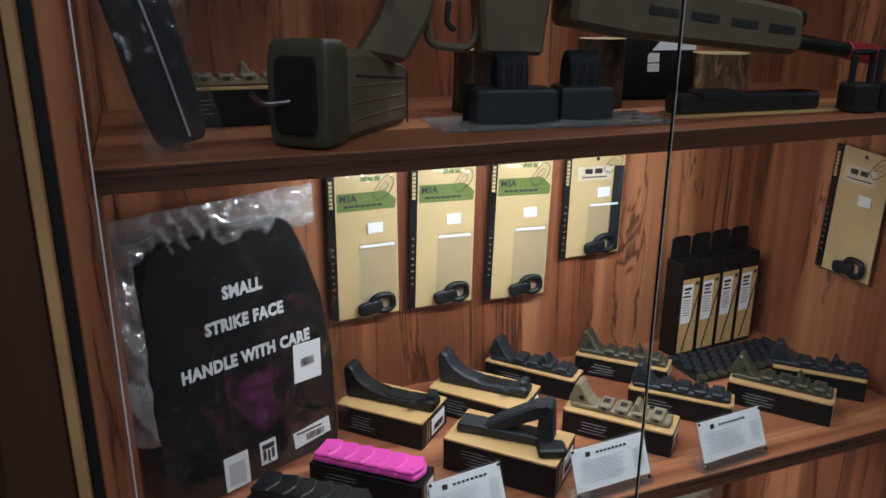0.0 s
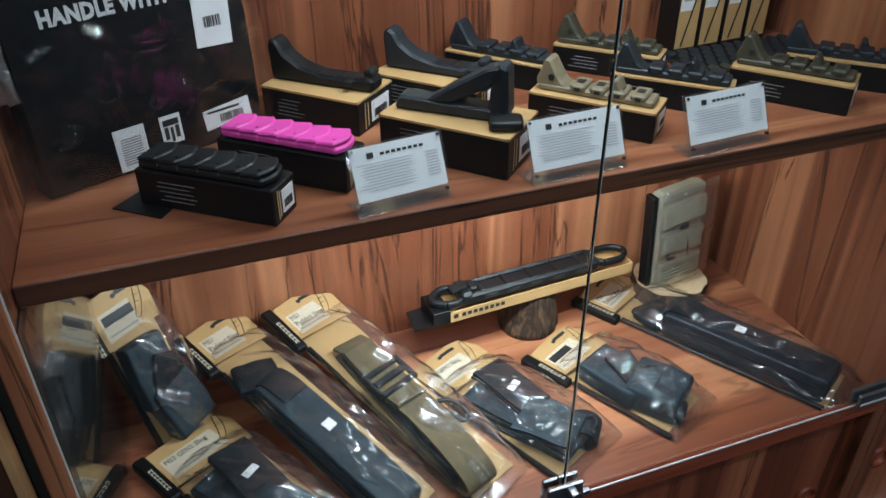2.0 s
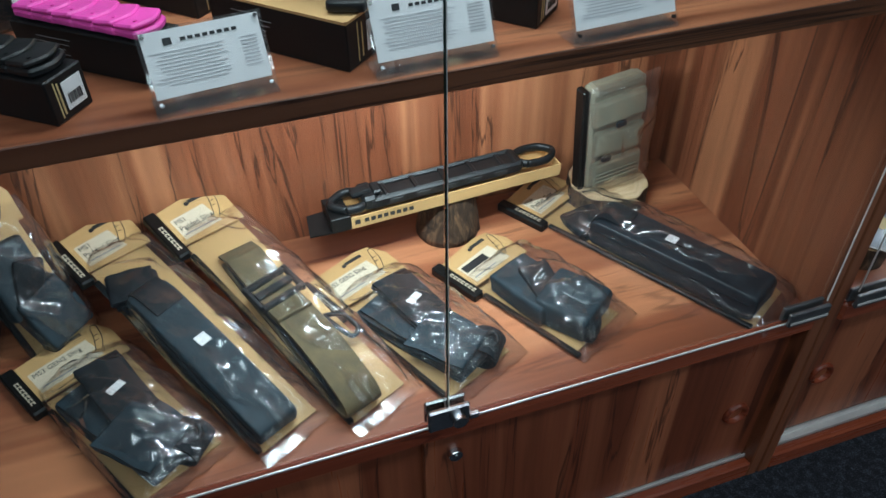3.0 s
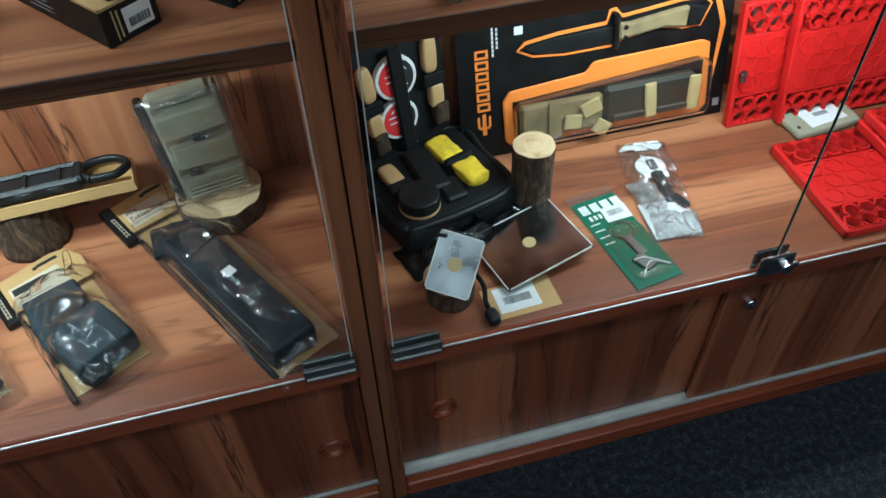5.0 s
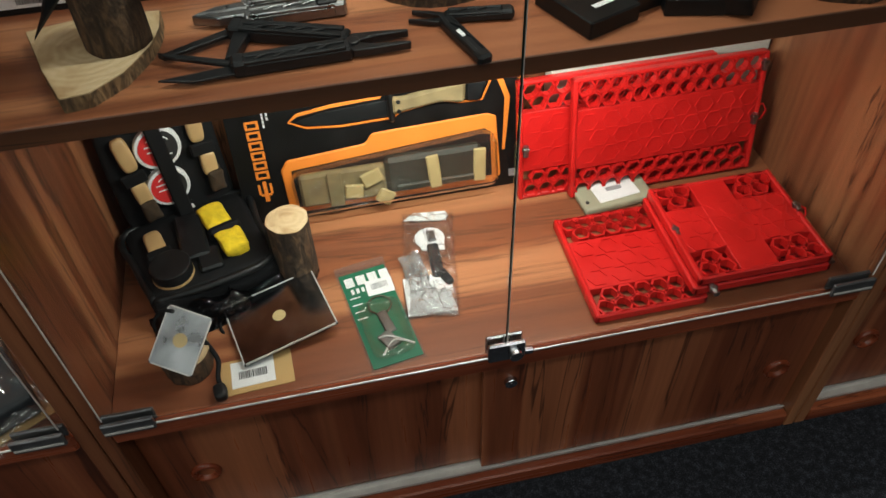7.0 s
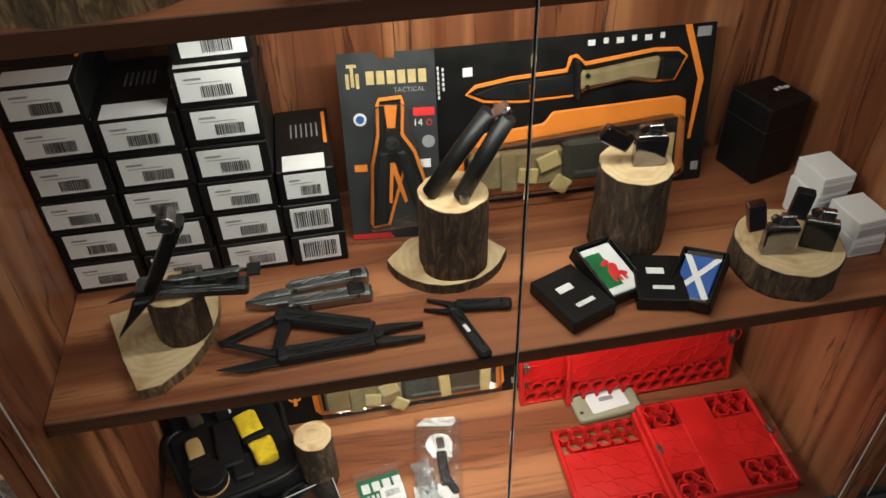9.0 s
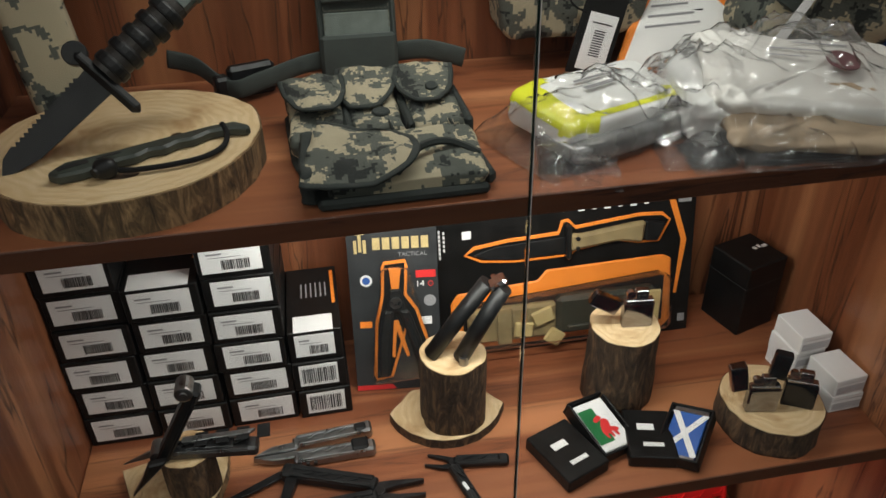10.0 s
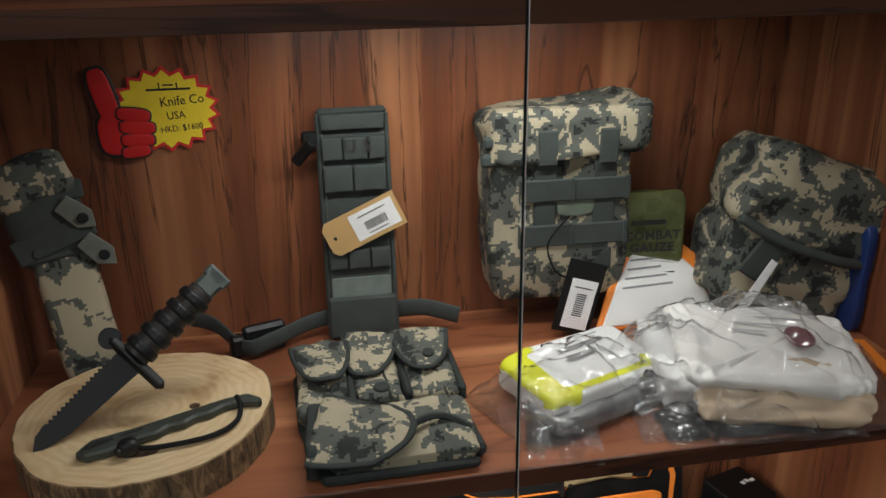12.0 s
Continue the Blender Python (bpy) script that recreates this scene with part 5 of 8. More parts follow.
bl = thing("bagged_strap", "dark flat item in a glossy clear bag propped upright", "packaged accessory", pose(0.034, 0.655, Z2 + 0.002, 0, -14, 15))
part("strap", lump(0.046, 0.018, 0.200, (0, 0, 0.004), (0, 0, 0), 0.25, 0.002, 30), WEBBLACK, bl)
part("fold_line", tube(curvy([(0.004, -0.0105, 0.010), (0.002, -0.0125, 0.10), (-0.004, -0.0120, 0.195)]), 0.0010, 6), PALEINK, bl, "pale folded seam")
part("clear_bag", film_bag(0.066, 0.222, 0.014, 0.004, 28, 26, 60, 3.3, (0, -0.008, 0.111), (90, 0, 0)), FILM, bl)

bx = shop_box(pose(0.080, 0.790, Z2, 0, 0, -3), 0.120, 0.050, 0.036, "slim black carton on the upper shelf", True, False, 31)
hand_stop(pose(0.082, 0.790, Z2 + 0.0372, 0, 0, -3), TANPLAST, "dark-earth hand stop on an upper-shelf carton")
for x, y, w in ((0.342, 0.683, 0.082), (0.418, 0.681, 0.056)):
    ob = thing("magazine_coupler", "black webbing magazine puller standing on a clear bag", "magazine puller", pose(x, y, Z2 + 0.002, 0, 0, -10), "magazine pullers")
    part("base", lump(w, 0.040, 0.035, (0, 0, 0), (0, 0, 0), 0.10, 0.0006, 60, 40, 18), SLATE, ob, "moulded dark rubber base")
    part("loop", ribbon([(-0.013, 0.020), (-0.013, 0.048), (-0.010, 0.060), (0.0, 0.066), (0.010, 0.060), (0.013, 0.048), (0.013, 0.020)], 0.030, 0.004, (-w * 0.05, 0, 0)), WEBBLACK, ob, "arched pull loop")
    part("loop_rib", several(*[cuboid(0.003, 0.0015, 0.026, (-w * 0.05 - 0.010 + 0.010 * k, -0.0155, 0.046), 0.0005) for k in range(3)]), SLATE, ob)
fl = thing("clear_bag", "flat clear plastic bag lying on the upper shelf", "plastic bag", pose(0.385, 0.688, Z2 + 0.0004, 0, 0, -6))
part("sheet", film_bag(0.240, 0.086, 0.0030, 0.0012, 30, 44, 22, 5.5), FILM_SHINE, fl)
ob = thing("flat_pack", "flat black polymer part on a pale card", "packaged accessory", pose(0.625, 0.680, Z2, 0, 0, -4))
part("card", slab([(-0.10, -0.022), (0.13, -0.020), (0.14, 0.022), (-0.09, 0.024)], 0.0, 0.002), KRAFT, ob)
part("body", several(cuboid(0.185, 0.030, 0.020, (0, 0, 0.012), 0.004), cuboid(0.05, 0.032, 0.012, (-0.04, 0, 0.020), 0.003), cuboid(0.04, 0.034, 0.016, (0.07, 0, 0.014), 0.004)), BLACKPLAST, ob)
for x in (0.748, 0.788):
    ob = thing("sight", "black folding sight block near the shelf edge", "sight", pose(x, 0.640, Z2, 0, 0, -12), "black sights")
    part("base", cuboid(0.030, 0.034, 0.032, (0, 0, 0.016), 0.003), BLACKPLAST, ob)
    part("frame", several(cuboid(0.006, 0.008, 0.034, (-0.011, 0, 0.047), 0.002), cuboid(0.006, 0.008, 0.034, (0.011, 0, 0.047), 0.002), cuboid(0.028, 0.008, 0.006, (0, 0, 0.065), 0.002)), BLACKPLAST, ob)
round_log(pose(0.355, 0.790, Z2), 0.030, 0.066, "upright log stand under the replica rifle", BARK, 0.029, 11.0, "log display stands")
round_log(pose(0.500, 0.775, Z2), 0.026, 0.076, "upright dark log stand under the replica rifle", BARK, 0.026, 12.0, "log display stands")
round_log(pose(0.690, 0.800, Z2), 0.036, 0.055, "upright log stand with a cut top on the upper shelf", BARK_PALE, 0.035, 13.0, "log display stands")
ob = thing("black_bag", "black bagged pouch with white labels on the upper shelf", "packaged pouch", pose(0.605, 0.830, Z2, 0, 0, -4))
part("pouch", lump(0.110, 0.060, 0.090, (0, 0, 0), (0, 0, 0), 0.4, 0.004, 25), NYLON, ob)
lb = part("label", bars([(0.010, 0.070, 0.075, 0.020)], 0, 0.0006), PAPER, ob, "white label")
lb.matrix_local = pose(0, -0.0335, 0, 84, 0, 0)
lb = part("logo", bars([(-0.012, 0.046, 0.016, 0.022)], 0, 0.0006), PAPER, ob)
lb.matrix_local = pose(0, -0.0335, 0, 84, 0, 0)

# Flat black sheet laid where the slim carton has a dark shadow wedge.
ob = thing("shadow_sheet", "thin black sheet imitating the shadow wedge beside a slim carton", "card", pose(0.072, 0.690, Z1, 0, 0, -38))
part("card", slab([(-0.030, -0.018), (0.020, -0.020), (0.020, 0.016), (-0.026, 0.016)], 0.0, 0.0012), BLACKCARD, ob)

# ================= cabinet with knives, tools and pouches =================
# ---- cards with knives ----
KNIFE = [(-0.119, 0.150), (-0.106, 0.162), (-0.060, 0.168), (0.008, 0.171), (0.012, 0.186), (0.022, 0.188), (0.032, 0.177), (0.120, 0.186), (0.152, 0.184), (0.165, 0.172), (0.150, 0.142), (0.120, 0.142), (0.090, 0.149), (0.034, 0.141), (0.024, 0.134), (-0.050, 0.133), (-0.096, 0.138)]


def shrink(pts, d):
    cx, cy = sum(p[0] for p in pts) / len(pts), sum(p[1] for p in pts) / len(pts)
    out = []
    n = len(pts)
    for i, p in enumerate(pts):
        a, b = Vector(pts[i - 1]), Vector(pts[(i + 1) % n])
        t = (b - a).normalized()
        nrm = Vector((-t.y, t.x))
        if nrm.dot(Vector((cx, cy)) - Vector(p)) < 0:
            nrm = -nrm
        out.append((p[0] + nrm.x * d, p[1] + nrm.y * d))
    return out


def knife_card(m, label):
    ob = thing("knife_card", label, "knife pack", m, "knife blister cards")
    W, Hh = 0.200, 0.210
    part("card", slab([(-W, 0), (W, 0), (W, Hh), (-W, Hh)], -0.002, 0.0), BLACKCARD, ob)
    part("outline", slab(KNIFE, 0.0005, 0.0035, 0.001), ORANGE, ob, "orange knife-shaped border")
    part("inset", slab(shrink(KNIFE, 0.0045), 0.0030, 0.0045), BLACKCARD, ob)
    part("blade", slab([(-0.108, 0.151), (-0.078, 0.160), (0.012, 0.164), (0.022, 0.164), (0.022, 0.141), (-0.050, 0.139), (-0.090, 0.143)], 0.0045, 0.0075, 0.001), BLACKPLAST, ob, "black coated blade")
    part("handle", slab([(0.022, 0.144), (0.036, 0.147), (0.090, 0.153), (0.122, 0.147), (0.126, 0.178), (0.100, 0.176), (0.036, 0.168), (0.022, 0.170)], 0.0045, 0.016, 0.004), TAN, ob, "tan moulded knife handle")
    part("guard", several(cuboid(0.008, 0.050, 0.012, (0.021, 0.158, 0.009), 0.003), drum(0.003, 0.003, 0.002, (0.031, 0.150, 0.0165), (0, 0, 0), 12), drum(0.003, 0.003, 0.002, (0.031, 0.164, 0.0165), (0, 0, 0), 12)), DARKSTEEL, ob)
    part("pommel", slab([(0.126, 0.148), (0.144, 0.146), (0.155, 0.171), (0.126, 0.177)], 0.0045, 0.012, 0.002), BLACKPLAST, ob)
    frm = [(-0.128, 0.012), (-0.138, 0.022), (-0.140, 0.082), (-0.130, 0.096), (-0.020, 0.104), (-0.008, 0.118), (0.155, 0.122), (0.168, 0.116), (0.172, 0.022), (0.160, 0.010)]
    part("outline", slab(frm, 0.0005, 0.0050, 0.002), ORANGE, ob, "orange sheath border")
    part("inset", slab([(-0.124, 0.022), (-0.126, 0.080), (-0.016, 0.088), (0.150, 0.100), (0.158, 0.094), (0.158, 0.024)], 0.004, 0.0065), BLACKCARD, ob)
    part("sheath", several(cuboid(0.122, 0.050, 0.014, (-0.058, 0.050, 0.012), 0.004), cuboid(0.020, 0.054, 0.004, (-0.070, 0.050, 0.021), 0.001)), TAN, ob, "tan nylon sheath")
    part("sheath_mouth", several(cuboid(0.140, 0.056, 0.020, (0.072, 0.056, 0.014), 0.006), cuboid(0.120, 0.010, 0.006, (0.075, 0.038, 0.025), 0.002)), mat("dark_olive_sheath", (0.030, 0.029, 0.019), 0.55), ob, "dark moulded sheath mouth")
    for x, w, t in ((-0.018, 0.030, 20), (-0.045, 0.026, -8), (-0.002, 0.024, -35), (0.070, 0.018, 4), (0.136, 0.018, -3)):
        part("retention_strap", cuboid(w, 0.052 if w < 0.02 else 0.022, 0.005, (x, 0.056 if w < 0.02 else 0.048 + 0.0006 * t, 0.0265 if w < 0.02 else 0.024), 0.002, (0, 0, t)), SANDTAPE, ob, "sand-coloured webbing strap")
    bl = part("blister", slab([(-0.126, 0.018), (-0.128, 0.082), (-0.014, 0.092), (0.152, 0.104), (0.162, 0.096), (0.162, 0.020)], 0.006, 0.036, 0.008), BLISTER, ob, "clear domed blister")
    # turned wordmark and badge as plain orange shapes
    bx, mark = -0.166, []
    for k in range(6):
        v = 0.078 + 0.0150 * k
        mark += [(bx, v - 0.0046, 0.0185, 0.0034), (bx, v + 0.0046, 0.0185, 0.0034), (bx - 0.0076, v, 0.0036, 0.0060), (bx + 0.0076, v, 0.0036, 0.0060)]
    mark += [(bx, 0.058, 0.005, 0.020), (bx - 0.008, 0.056, 0.0034, 0.016), (bx + 0.008, 0.056, 0.0034, 0.016), (bx, 0.047, 0.0150, 0.0036), (bx, 0.041, 0.0060, 0.010)]
    part("brand_bars", bars(mark, 0.0004), ORANGE, ob, "orange wordmark shapes")
    part("title_print", bars([(-0.150, 0.150 + 0.006 * k, 0.0026, 0.0046) for k in range(7)] + [(-0.144, 0.160 + 0.006 * k, 0.0026, 0.0042) for k in range(5)], 0.0004), WHITEINK, ob)
    part("side_stripe", slab([(0.158, 0.210), (0.167, 0.210), (0.190, 0.140), (0.180, 0.060), (0.176, 0.060), (0.182, 0.140)], 0.0002, 0.0006), ORANGE, ob, "orange corner stripe")
    part("icons", bars([(0.040 + 0.018 * k, 0.199 + 0.001 * (k % 2), 0.009 - 0.003 * (k % 2), 0.007) for k in range(6)], 0.0004), WHITEINK, ob, "row of small white icons")
    part("flag_print", several(cuboid(0.018, 0.012, 0.0004, (0.184, 0.200, 0.0004)), cuboid(0.010, 0.012, 0.0004, (0.190, 0.020, 0.0004))), GREYINK, ob)
    price_sticker(ob, -0.114, 0.178, 0.0006, 0, 0.012, 0.011)
    return ob


knife_card(pose(1.324, 0.861, Z0 + 0.0006, 77.5, 0, 0), "black blister card with a tan sheath knife bordered in orange")
knife_card(pose(1.555, 0.856, Z1 + 0.0006, 79, 0, -1), "black blister card with a tan sheath knife behind log stands")

# ---- bottom shelf ----
kit = thing("shoe_care_kit", "open black zip case of shoe brushes, polish tins and yellow cloth", "shoe care kit", pose(1.065, 0.790, Z0, 0, 0, 18))
part("case_base", lump(0.170, 0.158, 0.050, (0, 0.006, 0), (0, 0, 0), 0.14, 0.003, 30), NYLON, kit, "black padded case half")
part("case_rim", tube(curvy([(-0.078, -0.062, 0.045), (0.0, -0.072, 0.045), (0.076, -0.064, 0.045), (0.083, 0.006, 0.045), (0.076, 0.078, 0.045), (-0.076, 0.078, 0.045), (-0.083, 0.006, 0.045), (-0.078, -0.062, 0.045)]), 0.005), BLACKPLAST, kit, "zip rim")
part("cloth", several(crease(lump(0.034, 0.044, 0.017, (0.034, 0.030, 0.049), (0, 0, 6), 0.30, 0.002, 60), 0.0022, 90, 1.0), crease(lump(0.033, 0.040, 0.019, (0.040, -0.026, 0.048), (0, 0, 4), 0.30, 0.002, 60, seed=3), 0.0022, 90, 4.0)), YELLOW, kit, "bright yellow polishing cloth")
part("cloth_band", cuboid(0.044, 0.014, 0.020, (0.038, 0.002, 0.057), 0.004, (0, 0, 4)), NYLON, kit)
part("foam", several(cuboid(0.036, 0.084, 0.012, (-0.004, 0.014, 0.054), 0.003, (0, 0, -8)), cuboid(0.030, 0.040, 0.010, (0.004, -0.034, 0.052), 0.003, (0, 0, -6))), BLACKPLAST, kit)
tin = part("polish_tin", drum(0.026, 0.026, 0.022, (-0.044, -0.034, 0.048), (0, 0, 0), 30, 0.002), BLACKPLAST, kit, "round black polish tin")
part("tin_rim", drum(0.0265, 0.0265, 0.004, (-0.044, -0.034, 0.050), (0, 0, 0), 30), SKIN_WOOD, tin)
part("brush", lump(0.024, 0.050, 0.013, (-0.050, 0.022, 0.050), (0, 0, 0), 0.5), SKIN_WOOD, kit, "wooden brush handle")
part("loop", cuboid(0.034, 0.016, 0.010, (-0.050, 0.002, 0.058), 0.003), NYLON, kit)
price_sticker(kit, 0.008, 0.074, 0.0535, 8, 0.020, 0.011)
DARKFILM = clear("dark_film", (0.12, 0.12, 0.13), 0.0, 0.07, 1.2, 0.6, 24)
part("bag", film_bag(0.180, 0.060, 0.028, 0.008, 34, 44, 20, 3.7, (-0.004, -0.074, 0.001)), DARKFILM, kit, "dark glossy bag under the case")
lid = part("case_lid", lump(0.150, 0.166, 0.018, (0, 0, 0), (0, 0, 0), 0.22, 0.0015, 20), NYLON, kit, "black case lid standing against the back")
lid.matrix_local = pose(0.004, 0.106, 0.116, 81, 0, 0)
for x, y, r in ((-0.004, 0.034, 0.030), (-0.008, -0.024, 0.028)):
    t = part("polish_tin", drum(r, r, 0.010, (x, y, 0.017), (0, 0, 0), 36, 0.0015), PAPER, lid, "round white, red and black polish tin")
    part("print", slab([(x + r * 0.84 * math.cos(a), y + r * 0.84 * math.sin(a)) for a in [math.pi * 1.45 - 0.314 * q for q in range(11)]], 0.0270, 0.0276), REDINK, t)
    part("print", slab([(x + r * 0.84 * math.cos(a), y + r * 0.84 * math.sin(a)) for a in [-1.9 + 0.3 * q for q in range(11)]], 0.0270, 0.0274), INK, t)
    part("print_ring", several(tube([(x + r * 0.58 * math.cos(0.2 * q + 0.5), y + r * 0.58 * math.sin(0.2 * q + 0.5), 0.0276) for q in range(10)], 0.0010, 4), bars([(x - 0.008, y + 0.006, 0.016, 0.002), (x - 0.009, y - 0.002, 0.012, 0.002), (x + 0.010, y - 0.012, 0.010, 0.002)], 0.0277)), PAPER, t)
part("lid_strap", cuboid(0.020, 0.150, 0.006, (-0.002, 0.002, 0.031), 0.002, (0, 0, 2)), NYLON, lid, "elastic strap across the tins")
for x, y, rz in ((-0.046, 0.026, 6), (0.048, 0.036, -3)):
    b = part("brush", several(lump(0.021, 0.050, 0.014, (x, y + 0.012, 0.016), (0, 0, rz), 0.55), lump(0.021, 0.034, 0.016, (x + 0.003, y - 0.046, 0.016), (0, 0, rz), 0.45)), SKIN_WOOD, lid, "pale wooden brush")
    part("bristles", lump(0.020, 0.032, 0.020, (x + 0.006, y - 0.072, 0.016), (0, 0, rz), 0.4, 0.002, 120), BRISTLE, b)
    part("loop", cuboid(0.032, 0.018, 0.006, (x + 0.001, y - 0.022, 0.028), 0.002, (0, 0, rz)), NYLON, b)

lg_b = round_log(pose(1.187, 0.757, Z0), 0.0265, 0.101, "tall slim log stand with a pale cut top", BARK, 0.0270, 21.0, "log display stands")
sm = round_log(pose(1.043, 0.634, Z0), 0.029, 0.034, "small dark log under a signal mirror", BARK, 0.031, 22.0, "log display stands")


def signal_mirror(m, w, h, label, face):
    ob = thing("signal_mirror", label, "signal mirror", m, "signal mirrors")
    part("plate", cuboid(w, h, 0.003, (0, 0, 0.0015), 0.003, seg=2), face, ob, "polished steel plate")
    part("edge", several(cuboid(w - 0.004, 0.0014, 0.0034, (0, h / 2, 0.0017)), cuboid(w - 0.004, 0.0014, 0.0034, (0, -h / 2, 0.0017)), cuboid(0.0014, h - 0.004, 0.0034, (w / 2, 0, 0.0017)), cuboid(0.0014, h - 0.004, 0.0034, (-w / 2, 0, 0.0017))), ALU, ob, "bright cut edge")
    part("rim", cuboid(w + 0.002, h + 0.002, 0.0016, (0, 0, 0.0004), 0.0007), BLACKPLAST, ob)
    part("sight_disc", drum(0.0085, 0.0085, 0.0006, (0.0, 0.0, 0.003), (0, 0, 0), 24), KRAFT2, ob, "pale round sighting hole")
    part("eyelet", drum(0.0028, 0.0028, 0.0012, (-w / 2 + 0.006, h / 2 - 0.006, 0.003), (0, 0, 0), 12), INK, ob)
    part("cord", tube(curvy([(-w / 2 + 0.006, h / 2 - 0.006, 0.005), (-w / 2 - 0.006, h / 2 - 0.010, 0.004), (-w / 2 - 0.012, h / 2 - 0.026, -0.003), (-w / 2 - 0.008, h / 2 - 0.036, -0.010)]), 0.0022), NYLON, ob, "black cord")
    return ob


signal_mirror(pose(1.157, 0.675, Z0 + 0.013, -1.5, -6, 14), 0.122, 0.100, "large steel signal mirror propped at an angle", CLEARMIRROR)
signal_mirror(pose(1.047, 0.628, Z0 + 0.0590, 40, 0, -8) @ pose(0, 0, 0, 0, 0, -23), 0.052, 0.070, "small steel signal mirror lying on a log", MIRROR)
cd = thing("cord_toggle", "black cord with a round toggle hanging by the log", "cord", pose(0, 0, 0))
part("cord", tube(curvy([(1.066, 0.642, Z0 + 0.040), (1.080, 0.622, Z0 + 0.020), (1.078, 0.604, Z0 + 0.010), (1.080, 0.590, Z0 + 0.008)]), 0.003), NYLON, cd)
part("toggle", lump(0.016, 0.022, 0.014, (1.080, 0.582, Z0), (0, 0, 10), 0.6), BLACKPLAST, cd)
ob = thing("barcode_card", "small kraft card with a white barcode label lying flat", "barcode card", pose(1.122, 0.605, Z0, 0, 0, 3))
part("card", cuboid(0.088, 0.050, 0.001, (0, 0, 0.0006)), KRAFT, ob)
lb = part("label", cuboid(0.052, 0.038, 0.0005, (-0.004, 0.002, 0.0013)), PAPER, ob)
part("barcode", bars(barcode(-0.004, 0.000, 0.034, 0.011, 9), 0.0017), INK, lb)

ob = thing("tool_card", "green card with a keyring tool in clear plastic", "tool pack", pose(1.282, 0.660, Z0, 0, 0, 9))
part("clear_back", slab([(-0.036, -0.084), (0.034, -0.084), (0.034, 0.096), (-0.036, 0.096)], 0.0002, 0.0008), ACRYLIC, ob)
part("card", slab([(-0.033, -0.080), (0.031, -0.080), (0.031, 0.080), (-0.033, 0.080)], 0.0008, 0.0018), GREENCARD, ob)
part("brand_bars", bars([(-0.022 + 0.016 * k, 0.064, 0.012, 0.016) for k in range(4)] + [(-0.022 + 0.007 * k, 0.047, 0.004, 0.008) for k in range(4)] + [(-0.022, 0.036 - 0.012 * k, 0.014, 0.0018) for k in range(4)], 0.0020), WHITEINK, ob, "white wordmark bars")
lb = part("label", cuboid(0.036, 0.026, 0.0005, (0.014, 0.044, 0.0024), 0, (0, 0, -4)), PAPER, ob, "white barcode label")
part("barcode", bars(barcode(0.014, 0.046, 0.022, 0.010, 13), 0.0028), GREYINK, lb)
tl = part("key_ring", tube([(0.004 + 0.015 * math.cos(a), 0.012 + 0.015 * math.sin(a), 0.004) for a in [2 * math.pi * k / 24 for k in range(25)]], 0.0011, 6), CHROME, ob, "bright split ring")
part("tool", several(slab([(-0.004, 0.000), (0.008, 0.002), (0.012, -0.034), (-0.002, -0.036)], 0.002, 0.005, 0.001), cuboid(0.018, 0.026, 0.005, (-0.002, -0.046, 0.0045), 0.001, (0, 0, 20))), STEEL, ob, "small steel pocket tool")
part("tie", several(tube(curvy([(-0.014, -0.040, 0.006), (0.0, -0.044, 0.009), (0.026, -0.062, 0.004), (0.004, -0.050, 0.007), (-0.016, -0.066, 0.004)]), 0.0012, 6)), WHITEINK, ob)
part("blister", lump(0.056, 0.090, 0.012, (0.0, -0.028, 0.0016), (0, 0, 0), 0.35), BLISTER, ob)

ob = thing("bagged_tool", "small black tool with white tag in a shiny clear bag", "tool pack", pose(1.362, 0.732, Z0, 0, 0, -9))
part("header", slab([(-0.034, 0.080), (0.022, 0.078), (0.030, 0.086), (0.026, 0.096), (-0.020, 0.094)], 0.003, 0.005), WHITEPLAST, ob, "white folded header")
part("tag", several(drum(0.021, 0.021, 0.0008, (0.002, 0.044, 0.003), (0, 0, 0), 24), cuboid(0.032, 0.018, 0.0008, (0.006, 0.030, 0.0036))), PAPER, ob)
part("clip", cuboid(0.012, 0.020, 0.006, (0.004, 0.046, 0.006), 0.002, (0, 0, 10)), STEEL, ob)
part("tool", several(cuboid(0.016, 0.060, 0.010, (0.008, 0.000, 0.006), 0.003, (0, 0, 6)), lump(0.012, 0.030, 0.010, (0.020, -0.030, 0.001), (0, 0, 30), 0.5)), BLACKPLAST, ob, "black tool handle")
part("leaflet", cuboid(0.064, 0.064, 0.003, (-0.002, -0.058, 0.003), 0.0006, (0, 0, 6)), PAPER, ob, "folded white leaflet")
part("clear_bag", film_bag(0.072, 0.190, 0.016, 0.006, 46, 34, 80, 5.2, (0, 0, 0.0006)), FILM, ob)
part("glossy_fold", several(film_bag(0.030, 0.070, 0.012, 0.006, 60, 16, 30, 6.2, (-0.020, -0.020, 0.004), (0, 0, 14)), film_bag(0.060, 0.040, 0.012, 0.006, 60, 26, 20, 7.2, (0.002, -0.072, 0.004))), FILM_SHINE, ob, "bunched shiny film")
ob = thing("tin_packet", "small olive packet with a white paper label", "packet", pose(1.648, 0.800, Z0, 0, 0, 5))
part("packet", lump(0.108, 0.058, 0.014, (0, 0, 0), (0, 0, 0), 0.2, 0.001, 40), mat("sage_foil", (0.34, 0.33, 0.23), 0.35, 0.0, 0.15, 20, 0.3, 80), ob)
part("label", cuboid(0.064, 0.040, 0.0006, (0.002, 0, 0.0145), 0, (0, 0, 3)), PAPER, ob)
part("print", bars([(0.002, 0.002, 0.024, 0.008)], 0.0150), GREYINK, ob)
part("eyelet", drum(0.003, 0.003, 0.001, (-0.046, -0.014, 0.0135), (0, 0, 0), 10), INK, ob)


